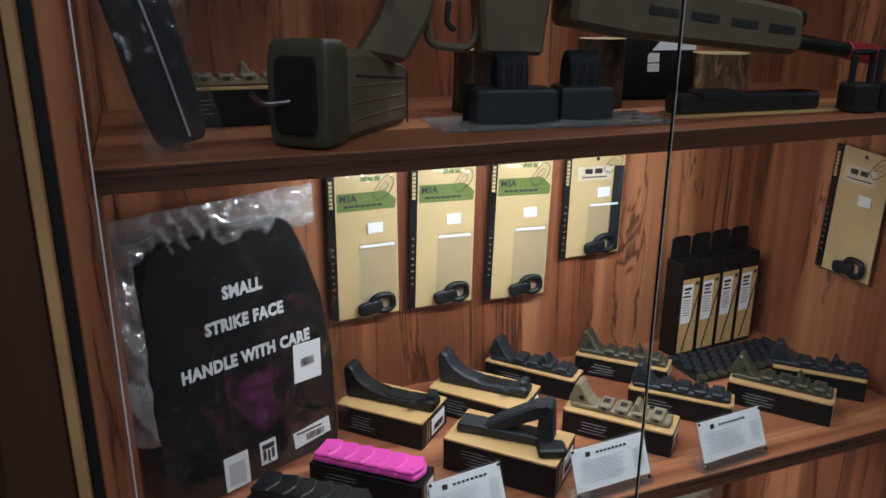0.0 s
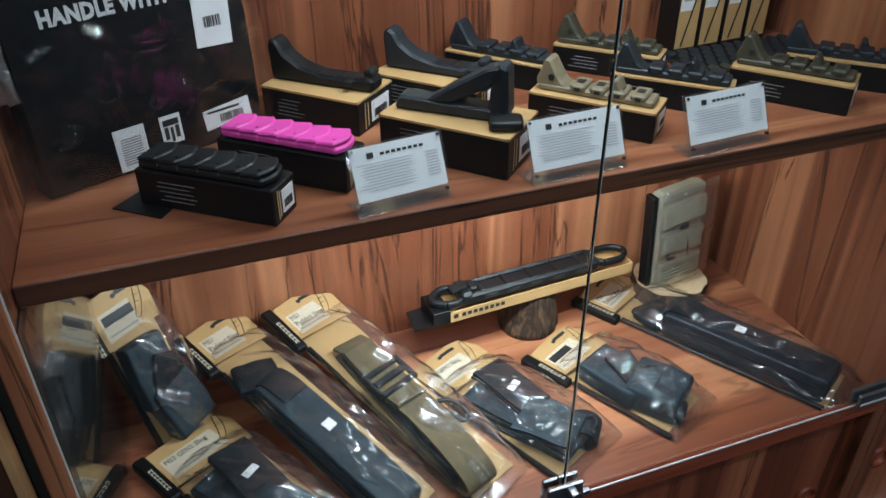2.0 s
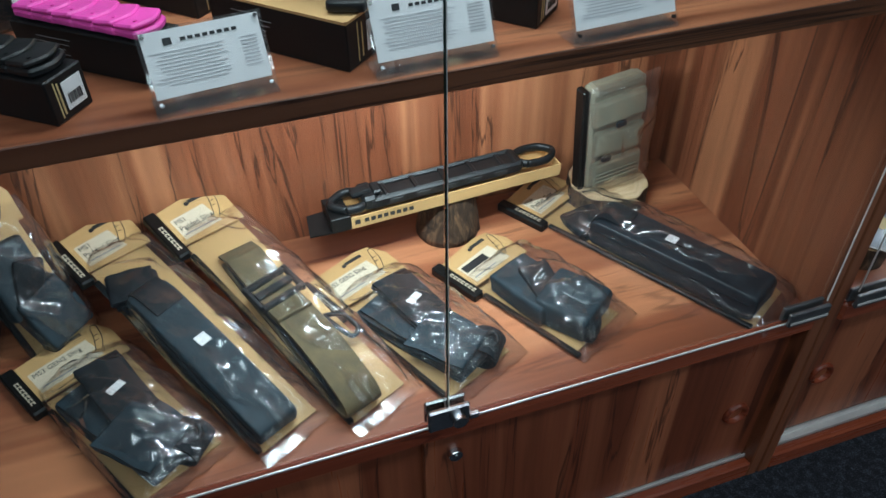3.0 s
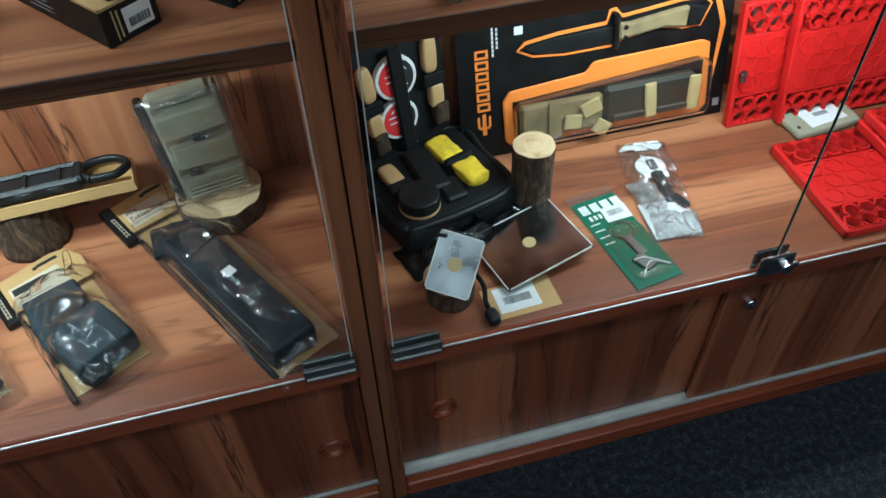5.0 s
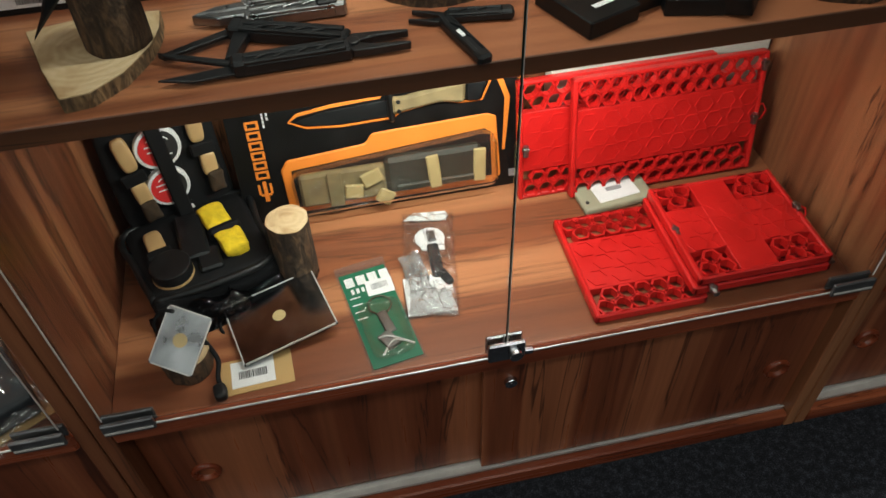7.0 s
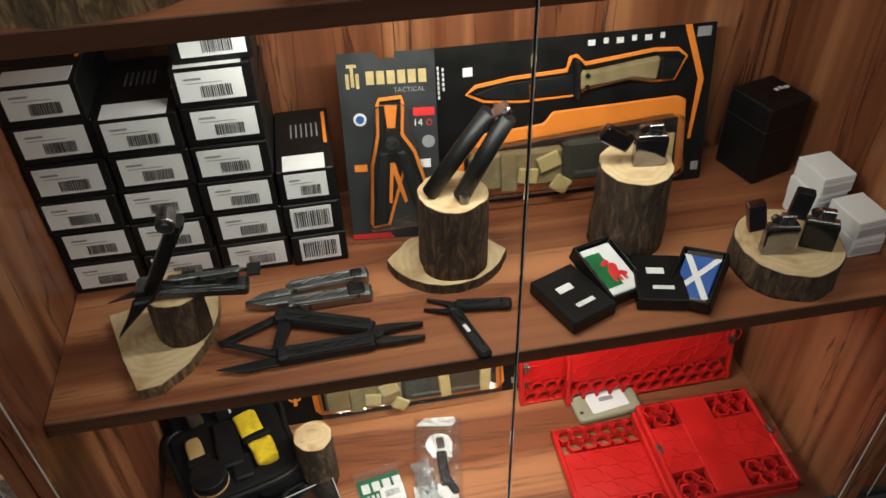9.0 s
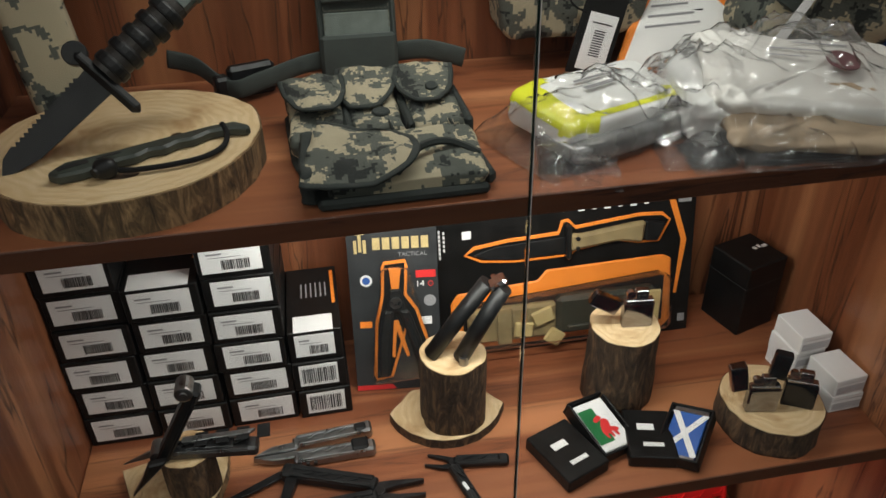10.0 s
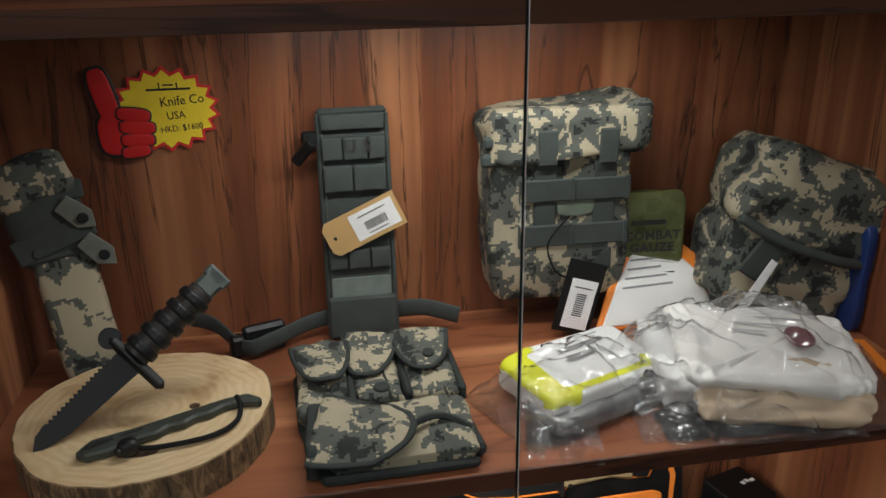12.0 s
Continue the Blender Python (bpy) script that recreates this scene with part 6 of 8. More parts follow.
def hexring(x, y, r, t, z0, z1, flat=1.0):
    bm = bmesh.new()
    rings = []
    for rr, z in ((r, z0), (r, z1), (r - t, z1), (r - t, z0)):
        rings.append([bm.verts.new((x + rr * math.cos(math.pi / 3 * k) * flat, y + rr * math.sin(math.pi / 3 * k), z)) for k in range(6)])
    for i in range(4):
        a, b = rings[i], rings[(i + 1) % 4]
        for k in range(6):
            bm.faces.new((a[k], a[(k + 1) % 6], b[(k + 1) % 6], b[k]))
    return bm


def board_panel(ob, x0, x1, h, z, name="panel", corners=False):
    """One leaf of the traction board: solid middle with raised hexagons, open honeycomb along both long edges."""
    w, cx = x1 - x0, (x0 + x1) / 2
    band = 0.046
    pn = part(name, several(span(x0 + 0.006, x1 - 0.006, -h / 2 + band, h / 2 - band, z, z + 0.0125, 0.001), span(x0, x0 + 0.007, -h / 2, h / 2, z, z + 0.015, 0.002), span(x1 - 0.007, x1, -h / 2, h / 2, z, z + 0.015, 0.002), span(x0, x1, -h / 2, -h / 2 + 0.006, z, z + 0.014, 0.002), span(x0, x1, h / 2 - 0.006, h / 2, z, z + 0.014, 0.002)), RED, ob, "red moulded plastic leaf")
    n = max(3, int((w - 0.014) / 0.0215))
    p = (w - 0.014) / n
    cells = []
    for s in (-1, 1):
        for row in range(2):
            for k in range(n + 1 if row else n):
                x = x0 + 0.007 + p * (k + (0.0 if row else 0.5))
                if x0 + 0.008 < x < x1 - 0.008 and not (corners and x0 + 0.052 < x < x1 - 0.066):
                    cells.append(hexring(x, s * (h / 2 - 0.014 - 0.0185 * row), 0.0135, 0.0032, z + 0.002, z + 0.014))
    if corners:
        part("web", several(span(x0 + 0.058, x1 - 0.072, -h / 2 + 0.005, h / 2 - 0.005, z, z + 0.0135, 0.001)), RED, pn, "smooth solid web")
    part("honeycomb", several(*cells), RED, pn, "open honeycomb edge")
    ridges = []
    for j in range(3):
        for k in range(int(w / 0.034)):
            ridges.append(hexring(x0 + 0.024 + 0.034 * k + (0.017 if j % 2 else 0), -0.026 + 0.026 * j, 0.0145, 0.0018, z + 0.012, z + 0.0142))
    part("hex_ridges", several(*[r for r in ridges]), RED, pn, "raised hexagon ridges")
    return pn


def pin(ob, x, y, z):
    part("hinge_pin", several(drum(0.004, 0.004, 0.016, (x, y, z), (90, 0, 0), 12), cuboid(0.010, 0.006, 0.008, (x, y - 0.006, z), 0.001)), STEEL, ob, "steel hinge pin")


tr = thing("traction_board", "red plastic folding traction board lying half open on the shelf", "traction board", pose(1.545, 0.670, Z0), "traction boards")
board_panel(tr, 0.0, 0.150, 0.178, 0.001)
board_panel(tr, 0.128, 0.318, 0.172, 0.018)
board_panel(tr, 0.132, 0.314, 0.170, 0.0345, corners=True)
for x, y, z in ((0.138, 0.010, 0.046), (0.150, -0.086, 0.034), (0.312, 0.012, 0.050), (0.316, -0.070, 0.034)):
    pin(tr, x, y, z)
tr = thing("traction_board", "red plastic folding traction board standing against a white box", "traction board", pose(1.690, 0.838, Z0 + 0.092, 79, 0, 0.5), "traction boards")
board_panel(tr, -0.176, 0.110, 0.184, -0.018)
board_panel(tr, -0.104, 0.178, 0.184, 0.000)
for x, y, z in ((-0.168, 0.0, 0.004), (0.170, 0.0, 0.016), (0.172, 0.082, 0.016)):
    pin(tr, x, y, z)
ob = thing("white_box", "plain white cardboard box standing behind the red boards", "box", pose(1.733, 0.900, Z0))
part("carton", cuboid(0.325, 0.026, 0.206, (0, 0, 0.103), 0.001), mat("white_board", (0.62, 0.60, 0.54), 0.6, 0, 0.06, 12, 0.05), ob)
part("lid_seam", bars([(-0.13, 0.196, 0.001, 0.020), (0, 0.187, 0.323, 0.0008)]), GREYINK, ob).matrix_local = pose(0, -0.0132, 0, 90, 0, 0)

# ---- middle shelf: stacked cartons ----
def tool_carton(x, y, z, w, h, seed, fold, rz=0.0):
    d = 0.132
    ob = thing("tool_carton", "black tool carton with a white barcode label" + (" folded over its top" if fold else " in a stack"), "carton", pose(x, y + d / 2, z, 0, 0, rz), "stacked tool cartons")
    part("carton", cuboid(w, d, h - 0.0008, (0, 0, (h - 0.0008) / 2), 0.0012), BLACKCARD, ob)
    rng = random.Random(seed)
    lw, lx = w * (0.81 if w > 0.07 else 0.73), rng.uniform(-0.0025, 0.0025)
    lb = part("label", bars([(lx, h * 0.52, lw, h * 0.72)], 0, 0.0006), PAPER, ob, "white barcode label")
    lb.matrix_local = pose(0, -d / 2 - 0.0003, 0, 90, 0, 0)
    part("barcode", bars(barcode(lx + 0.004, h * 0.38, lw * 0.46, h * 0.28, seed) if w > 0.07 or fold else barcode(lx, h * 0.52, lw * 0.84, h * 0.50, seed), 0.0005), INK, lb)
    part("print", bars([(lx - lw * 0.26, h * 0.70, lw * 0.26, 0.0022), (lx - lw * 0.10, h * 0.60, lw * 0.55, 0.0008)], 0.0005), GREYINK, lb)
    if fold:
        part("label_top", cuboid(lw, 0.030, 0.0006, (lx, -d / 2 + 0.0148, h - 0.0004)), PAPER, ob, "white label folded over the top")
        part("top_print", bars([(-w * 0.2 + 0.006 * k, 0.016, 0.0018, 0.03) for k in range(6)], h - 0.0006), GREYINK, ob)
        part("stripe", cuboid(0.004, 0.07, 0.0004, (w / 2 - 0.006, 0.02, h - 0.0007)), ORANGE, ob)


n = 40
for cx, count, w in ((0.9950, 6, 0.081), (1.0790, 5, 0.081), (1.1625, 6, 0.080), (1.2370, 3, 0.064)):
    for k in range(count):
        n += 1
        tool_carton(cx + 0.0015 * math.sin(n * 2.3), 0.786 + 0.002 * math.sin(n * 1.7), Z1 + 0.045 * k, w, 0.045, n, k == count - 1, 0.8 * math.sin(n))
tool_carton(1.166, 0.792, Z1 + 0.27, 0.078, 0.045, 77, False, 1.0)

# ---- middle shelf: pliers on logs ----
ob = wood_slab(pose(1.064, 0.688, Z1), [(-0.064, 0.040), (-0.040, -0.030), (-0.020, -0.078), (0.004, -0.074), (0.030, -0.050), (0.050, -0.012), (0.058, 0.020), (0.056, 0.048), (0.0, 0.056)], 0.014, "pale wedge-shaped wood slice with a bark rim", BARK_PALE, 2.0, "wood slices")
l1 = round_log(pose(1.087, 0.690, Z1 + 0.0142), 0.029, 0.058, "small dark log standing on a wood slice", BARK, 0.028, 31.0, "log display stands")
ob = wood_slab(pose(1.388, 0.742, Z1), [(0.076 * math.cos(a), 0.034 + 0.078 * math.sin(a)) for a in [math.pi * 1.08 + 0.28 * q for q in range(10)]] + [(0.040, 0.048), (-0.040, 0.050)], 0.014, "pale half-round wood slice with bark rim", BARK, 4.0, "wood slices")
l2 = round_log(pose(1.394, 0.742, Z1 + 0.0142), 0.040, 0.098, "upright bark-covered log holding an open multi-tool", BARK, 0.039, 32.0, "log display stands")
l3 = round_log(pose(1.610, 0.752, Z1), 0.044, 0.112, "thick upright log with a flip-top lighter on top", BARK, 0.043, 33.0, "log display stands")
l4 = round_log(pose(1.774, 0.668, Z1), 0.063, 0.036, "wide low log slice with two lighters on it", BARK, 0.061, 34.0, "log display stands")


def plier_head(sign_open, skin):
    """Needle-nose jaws pointing along +x from the pivot at the origin."""
    a = slab([(-0.010, 0.000), (0.006, 0.001), (0.020, 0.004), (0.052, 0.003), (0.052, 0.006), (0.020, 0.012), (0.002, 0.014), (-0.008, 0.010)], 0.002, 0.010, 0.001)
    b = slab([(-0.010, 0.000), (0.006, -0.001), (0.020, -0.004), (0.052, -0.003), (0.052, -0.006), (0.020, -0.012), (0.002, -0.014), (-0.008, -0.010)], 0.002, 0.010, 0.001)
    bmesh.ops.transform(a, matrix=pose(0, 0, 0, 0, 0, sign_open), verts=a.verts)
    bmesh.ops.transform(b, matrix=pose(0, 0, 0, 0, 0, -sign_open), verts=b.verts)
    return several(a, b, drum(0.0065, 0.0065, 0.012, (0, 0, 0), (0, 0, 0), 16, 0.001))


def tool_handle(L, w, h, skin_bumps=4):
    """A channel handle along -x from the origin, with slots and end caps."""
    return several(cuboid(L, w, h * 0.82, (-L / 2, 0, h * 0.41), 0.0022), cuboid(L * 0.9, w * 0.4, h * 0.25, (-L / 2, w * 0.30, h * 0.82), 0.001), cuboid(L * 0.9, w * 0.25, h * 0.25, (-L / 2, -w * 0.36, h * 0.82), 0.001), cuboid(0.014, w * 1.12, h, (-L + 0.006, 0, h / 2), 0.003), *[cuboid(0.012, 0.003, 0.002, (-L * 0.25 - 0.018 * k, -w * 0.1, h * 0.92), 0.0006, (0, 0, 25)) for k in range(skin_bumps)])


# silver multi-tool with closed handles
ob = thing("multi_tool", "brushed steel multi-tool lying closed with jaws out", "multi-tool", pose(1.192, 0.722, Z1, 0, 0, 3), "multi-tools")
part("jaws", several(slab([(-0.044, 0.001), (-0.020, 0.012), (0.006, 0.013), (0.010, 0.001)], 0.003, 0.013, 0.0015), slab([(-0.044, -0.001), (0.010, -0.001), (0.006, -0.012), (-0.020, -0.011)], 0.003, 0.013, 0.0015)), STEEL, ob)
for s in (1, -1):
    h = part("handle", tool_handle(0.095, 0.016, 0.016), STEEL, ob, "slotted steel handle")
    h.matrix_local = pose(0.004, s * 0.012, 0.0005, 0, 0, 180 + 2 * s)
part("lock_slide", several(cuboid(0.020, 0.018, 0.006, (0.082, -0.013, 0.016), 0.002), cuboid(0.014, 0.012, 0.005, (0.086, 0.014, 0.016), 0.002)), BLACKPLAST, ob, "black lock slides")
part("rivet", several(*[drum(0.0022, 0.0022, 0.003, (0.010 + 0.009 * k, -0.021, 0.008), (90, 0, 0), 10) for k in range(3)]), INK, ob)

# black open multi-tool
ob = thing("multi_tool", "large black multi-tool lying open with spread handles", "multi-tool", pose(1.290, 0.644, Z1, 0, 0, -2), "multi-tools")
part("jaws", plier_head(6, BLACKPLAST), DARKSTEEL, ob, "black needle-nose jaws")
h = part("handle", tool_handle(0.112, 0.017, 0.016), BLACKPLAST, ob, "black slotted handle")
h.matrix_local = pose(-0.002, 0.010, 0.0005, 0, 0, -19)
h2 = part("handle", tool_handle(0.104, 0.017, 0.016), BLACKPLAST, ob, "black slotted handle")
h2.matrix_local = pose(-0.002, -0.008, 0.0005, 0, 0, 4)
part("blade", several(slab([(-0.170, -0.020), (-0.104, -0.010), (-0.104, -0.024), (-0.140, -0.028)], 0.004, 0.007, 0.0008)), DARKSTEEL, ob, "black knife blade")
part("blade", slab([(-0.108, 0.052), (-0.104, 0.042), (-0.166, 0.012), (-0.172, 0.018)], 0.004, 0.008, 0.0008), DARKSTEEL, ob, "black file blade")
part("driver", several(slab([(-0.172, 0.020), (-0.166, 0.012), (-0.108, -0.014), (-0.106, -0.006)], 0.006, 0.010, 0.0008), slab([(-0.112, -0.006), (-0.102, -0.004), (-0.090, 0.036), (-0.104, 0.042)], 0.003, 0.012, 0.001)), DARKSTEEL, ob)

# small black tool
ob = thing("multi_tool", "tiny black keyring multi-tool lying open", "multi-tool", pose(1.378, 0.671, Z1, 0, 0, 0), "multi-tools")
jw = plier_head(9, BLACKPLAST)
bmesh.ops.transform(jw, matrix=Matrix.Scale(0.62, 4) @ pose(0, 0, 0, 0, 0, 158), verts=jw.verts)
part("jaws", jw, DARKSTEEL, ob)
h = part("handle", tool_handle(0.064, 0.013, 0.011, 2), BLACKPLAST, ob)
h.matrix_local = pose(0.002, 0.002, 0.0005, 0, 0, 172)
h = part("handle", tool_handle(0.078, 0.013, 0.011, 2), BLACKPLAST, ob)
h.matrix_local = pose(0.000, -0.004, 0.0005, 0, 0, 106)
part("label_bar", cuboid(0.012, 0.004, 0.0004, (0.008, -0.040, 0.0118), 0, (0, 0, -72)), WHITEINK, ob)

# folded tool on the small log: one handle up, one lying
ob = thing("multi_tool", "dark multi-tool balanced open on a small log", "multi-tool", pose(1.087, 0.684, Z1 + 0.0728), "multi-tools")
h = part("handle", tool_handle(0.108, 0.018, 0.014), DARKSTEEL, ob)
h.matrix_local = pose(-0.030, -0.004, 0.004, 0, 119, 0) @ pose(0, 0, 0, 0, 0, 0)
h = part("handle", several(tool_handle(0.100, 0.018, 0.014), cuboid(0.05, 0.012, 0.004, (-0.05, 0.0, 0.013), 0.001)), mat("gunmetal", (0.09, 0.09, 0.092), 0.3, 0.9), ob)
h.matrix_local = pose(-0.022, 0.0, 0.0012, 0, -3, 176)
part("slot", several(*[cuboid(0.014, 0.019, 0.003, (0.020 + 0.022 * k, 0.0, 0.0175), 0.0008) for k in range(4)]), BLACKPLAST, ob, "dark slots")
part("pivot", several(drum(0.008, 0.008, 0.022, (-0.026, 0.011, 0.010), (90, 0, 0), 18, 0.001), drum(0.0095, 0.0095, 0.022, (0.018, 0.007, 0.096), (90, 0, 0), 18, 0.0015), drum(0.004, 0.004, 0.026, (0.018, 0.009, 0.096), (90, 0, 0), 12)), STEEL, ob, "steel pivot")
part("tool_blade", slab([(0.0, -0.004), (0.070, -0.003), (0.078, 0.003), (0.0, 0.005)], 0.016, 0.0205, 0.0006), STEEL, ob, "bright folded tool")
part("blade", side([(-0.064, 0.000), (-0.026, 0.006), (-0.020, 0.014), (-0.034, 0.014)], 0.003, 0.0005, -0.003), STEEL, ob, "bright blade")
part("jaw", side([(-0.060, -0.034), (-0.024, 0.002), (-0.014, 0.014), (-0.034, 0.012), (-0.046, -0.012)], 0.010, 0.002, -0.018), DARKSTEEL, ob, "dark plier jaw")

# open tool on the middle log
ob = thing("multi_tool", "black multi-tool standing upright in a log", "multi-tool", pose(1.394, 0.738, Z1 + 0.1128), "multi-tools")
for x0, x1, y in ((-0.026, 0.040, 0.004), (0.006, 0.056, -0.010)):
    part("handle", several(tube([(x0, y, 0.002), (x0 + (x1 - x0) * 0.5, y, 0.050), (x1, y, 0.096)], 0.0112, 12, 0.8)), BLACKPLAST, ob, "black rounded handle")
part("pivot", several(cuboid(0.022, 0.020, 0.010, (0.050, -0.003, 0.098), 0.003, (0, -35, 0)), drum(0.004, 0.004, 0.024, (0.048, 0.010, 0.098), (90, 0, 0), 12)), CHROME, ob, "bright steel pivot")
part("tip", drum(0.006, 0.005, 0.010, (0.008, -0.018, 0.001), (0, 0, 0), 12), STEEL, ob)


def lighter(m, skin, label, lid_turn=115):
    ob = thing("lighter", label, "lighter", m, "flip-top lighters")
    part("case", cuboid(0.0375, 0.0125, 0.036, (0, 0, 0.018), 0.0022, seg=2), skin, ob, "polished metal case")
    ins = part("insert", several(cuboid(0.034, 0.010, 0.004, (0, 0, 0.038), 0.0008), cuboid(0.016, 0.009, 0.015, (0.002, 0, 0.046), 0.001), drum(0.005, 0.005, 0.006, (-0.011, 0.003, 0.047), (90, 0, 0), 12)), CHROME, ob, "steel chimney and wheel")
    part("chimney_hole", several(*[drum(0.0013, 0.0013, 0.0006, (-0.002 + 0.005 * (k % 2), -0.0046, 0.042 + 0.005 * (k // 2)), (90, 0, 0), 8) for k in range(4)]), INK, ins)
    ld = part("lid", several(cuboid(0.0375, 0.0125, 0.020, (0.01875, 0, 0.010), 0.0022, seg=2)), skin, ob, "open hinged lid")
    ld.matrix_local = pose(-0.0195, 0, 0.0365, 0, -lid_turn, 0)
    return ob


lighter(pose(1.749, 0.654, Z1 + 0.0368, 0, 0, -10), SMOKE, "polished steel flip-top lighter standing open on a log", 104)
lighter(pose(1.796, 0.652, Z1 + 0.0368, 0, 0, -28), mat("black_lacquer", (0.012, 0.012, 0.013), 0.18, 0.2, 0.2, 40, 0.02), "black flip-top lighter standing open on a log", 86)
lighter(pose(1.622, 0.748, Z1 + 0.1128, 0, 0, -6), SMOKE, "steel flip-top lighter standing open on a tall log", 150)


def gift_box(m, w, h, t, label, fill=None):
    ob = thing("lighter_box", label, "lighter box", m, "black lighter boxes")
    if fill is None:
        part("lid", cuboid(w, h, t, (0, 0, t / 2), 0.0015), BLACKCARD, ob)
        part("logo_bar", bars([(0.002, -h * 0.24, 0.024, 0.006)], t + 0.0002), WHITEINK, ob)
        price_sticker(ob, -0.004, h * 0.12, t + 0.0003, 0, 0.020, 0.010)
    else:
        part("tray", several(cuboid(w, h, 0.002, (0, 0, 0.001)), cuboid(w, 0.003, t, (0, h / 2 - 0.0015, t / 2), 0.0008), cuboid(w, 0.003, t, (0, -h / 2 + 0.0015, t / 2), 0.0008), cuboid(0.003, h - 0.006, t, (w / 2 - 0.0015, 0, t / 2), 0.0008), cuboid(0.003, h - 0.006, t, (-w / 2 + 0.0015, 0, t / 2), 0.0008)), BLACKCARD, ob)
        fill(ob, w - 0.012, h - 0.012, t - 0.004)
    return ob


def welsh(ob, w, h, z):
    part("plate", cuboid(w, h, 0.004, (0, 0, z - 0.002), 0.001), PAPER, ob, "lighter face with a white and green flag")
    part("green_half", bars([(-w * 0.25, 0, w * 0.5, h * 0.72)], z + 0.0003), mat("flag_green", (0.02, 0.16, 0.05), 0.4), ob)
    part("red_emblem", several(lump(w * 0.5, h * 0.18, 0.001, (0.0, -0.004, z + 0.0006), (0, 0, 60), 0.8), lump(w * 0.4, h * 0.10, 0.001, (0.006, -0.010, z + 0.0006), (0, 0, -20), 0.8), lump(w * 0.3, h * 0.10, 0.001, (-0.004, 0.008, z + 0.0006), (0, 0, 20), 0.8), *[lump(0.004, 0.014, 0.001, (-0.006 + 0.007 * k, -0.014, z + 0.0006), (0, 0, 12), 0.9) for k in range(3)]), REDINK, ob)


def scots(ob, w, h, z):
    part("plate", cuboid(w, h, 0.004, (0, 0, z - 0.002), 0.001), BLUEINK, ob, "lighter face with a blue and white saltire")
    a = math.degrees(math.atan2(h, w))
    part("saltire", several(cuboid(math.hypot(w, h) * 0.94, 0.007, 0.0005, (0, 0, z + 0.0003), 0, (0, 0, a)), cuboid(math.hypot(w, h) * 0.94, 0.007, 0.0005, (0, 0, z + 0.0004), 0, (0, 0, -a))), WHITEINK, ob)
    part("hinge_line", several(cuboid(w, 0.003, 0.0008, (0, -h / 2, z + 0.0003)), cuboid(w, 0.006, 0.0008, (0, h / 2, z + 0.0003))), STEEL, ob)


gift_box(pose(1.512, 0.655, Z1, 0, 0, 22), 0.060, 0.080, 0.018, "closed black lighter box with a white logo bar")
gift_box(pose(1.563, 0.684, Z1 + 0.0075, 13, 6, 20), 0.056, 0.080, 0.018, "open black lighter box with a red and green flag", welsh)
gift_box(pose(1.616, 0.660, Z1, 0, 0, -14), 0.056, 0.076, 0.018, "closed black lighter box beside a flag lighter")
gift_box(pose(1.658, 0.648, Z1 + 0.0085, 12, -12, -42), 0.052, 0.078, 0.018, "open black lighter box with a blue saltire lighter", scots)

ob = thing("black_box", "plain matt black cube box with a small white logo bar", "box", pose(1.838, 0.866, Z1, 0, 0, 17))
part("carton", cuboid(0.070, 0.070, 0.114, (0, 0, 0.057), 0.002), BLACKCARD, ob)
part("lid_line", several(cuboid(0.071, 0.071, 0.001, (0, 0, 0.080))), INK, ob)
part("logo_bar", bars([(0.010, 0.002, 0.006, 0.006), (0.018, 0.003, 0.005, 0.007), (0.026, 0.001, 0.008, 0.006)], 0.1142), WHITEINK, ob)
for x, y, z, k in ((1.876, 0.689, 0, 0), (1.874, 0.690, 0.0265, 1), (1.855, 0.747, 0, 2), (1.853, 0.746, 0.0265, 3), (1.855, 0.745, 0.053, 4)):
    ob = thing("white_carton", "small plain white carton in a low stack", "box", pose(x, y, Z1 + z, 0, 0, (3, 6, 4, 7, 5)[k]), "white cartons")
    part("carton", cuboid(0.044, 0.052, 0.0258, (0, 0, 0.0129), 0.001), PAPER, ob)
    part("flap_line", bars([(0, 0.020, 0.038, 0.0006)]), GREYINK, ob).matrix_local = pose(0, -0.0262, 0, 90, 0, 0)
    part("end_flap", several(cuboid(0.040, 0.0004, 0.011, (0, -0.0262, 0.009))), PALEINK, ob)

# tall plier card
ob = thing("plier_card", "dark blister card with black pliers bordered in orange", "tool pack", pose(1.336, 0.812, Z1 + 0.0004, 75, 0, -6) @ Matrix.Scale(0.96, 4))
part("card", slab([(-0.058, 0.0), (0.058, 0.0), (0.058, 0.240), (0.012, 0.240), (0.010, 0.232), (-0.010, 0.232), (-0.012, 0.240), (-0.058, 0.240)], -0.001, 0.0), mat("charcoal_card", (0.030, 0.032, 0.034), 0.42, 0, 0.2, 30, 0.05), ob)
part("brand_bars", bars([(-0.020 + 0.0125 * k, 0.210, 0.0095, 0.016) for k in range(6)] + [(-0.041, 0.212, 0.004, 0.024), (-0.047, 0.207, 0.004, 0.018), (-0.035, 0.207, 0.004, 0.018), (-0.041, 0.225, 0.012, 0.004)], 0.0003), SANDTAPE, ob, "gold wordmark bars")
writing("TACTICAL", 0.008, GREYINK, ob, pose(0.026, 0.194, 0.0003))
FR = [(-0.012, 0.186), (0.016, 0.188), (0.019, 0.178), (0.016, 0.140), (0.030, 0.118), (0.046, 0.060), (0.046, 0.030), (0.034, 0.022), (0.026, 0.050), (0.014, 0.090), (-0.008, 0.020), (-0.030, 0.016), (-0.034, 0.024), (-0.028, 0.100), (-0.018, 0.140), (-0.016, 0.178)]
part("outline", slab(FR, 0.0004, 0.0035, 0.0008), ORANGE, ob, "orange plier-shaped border")
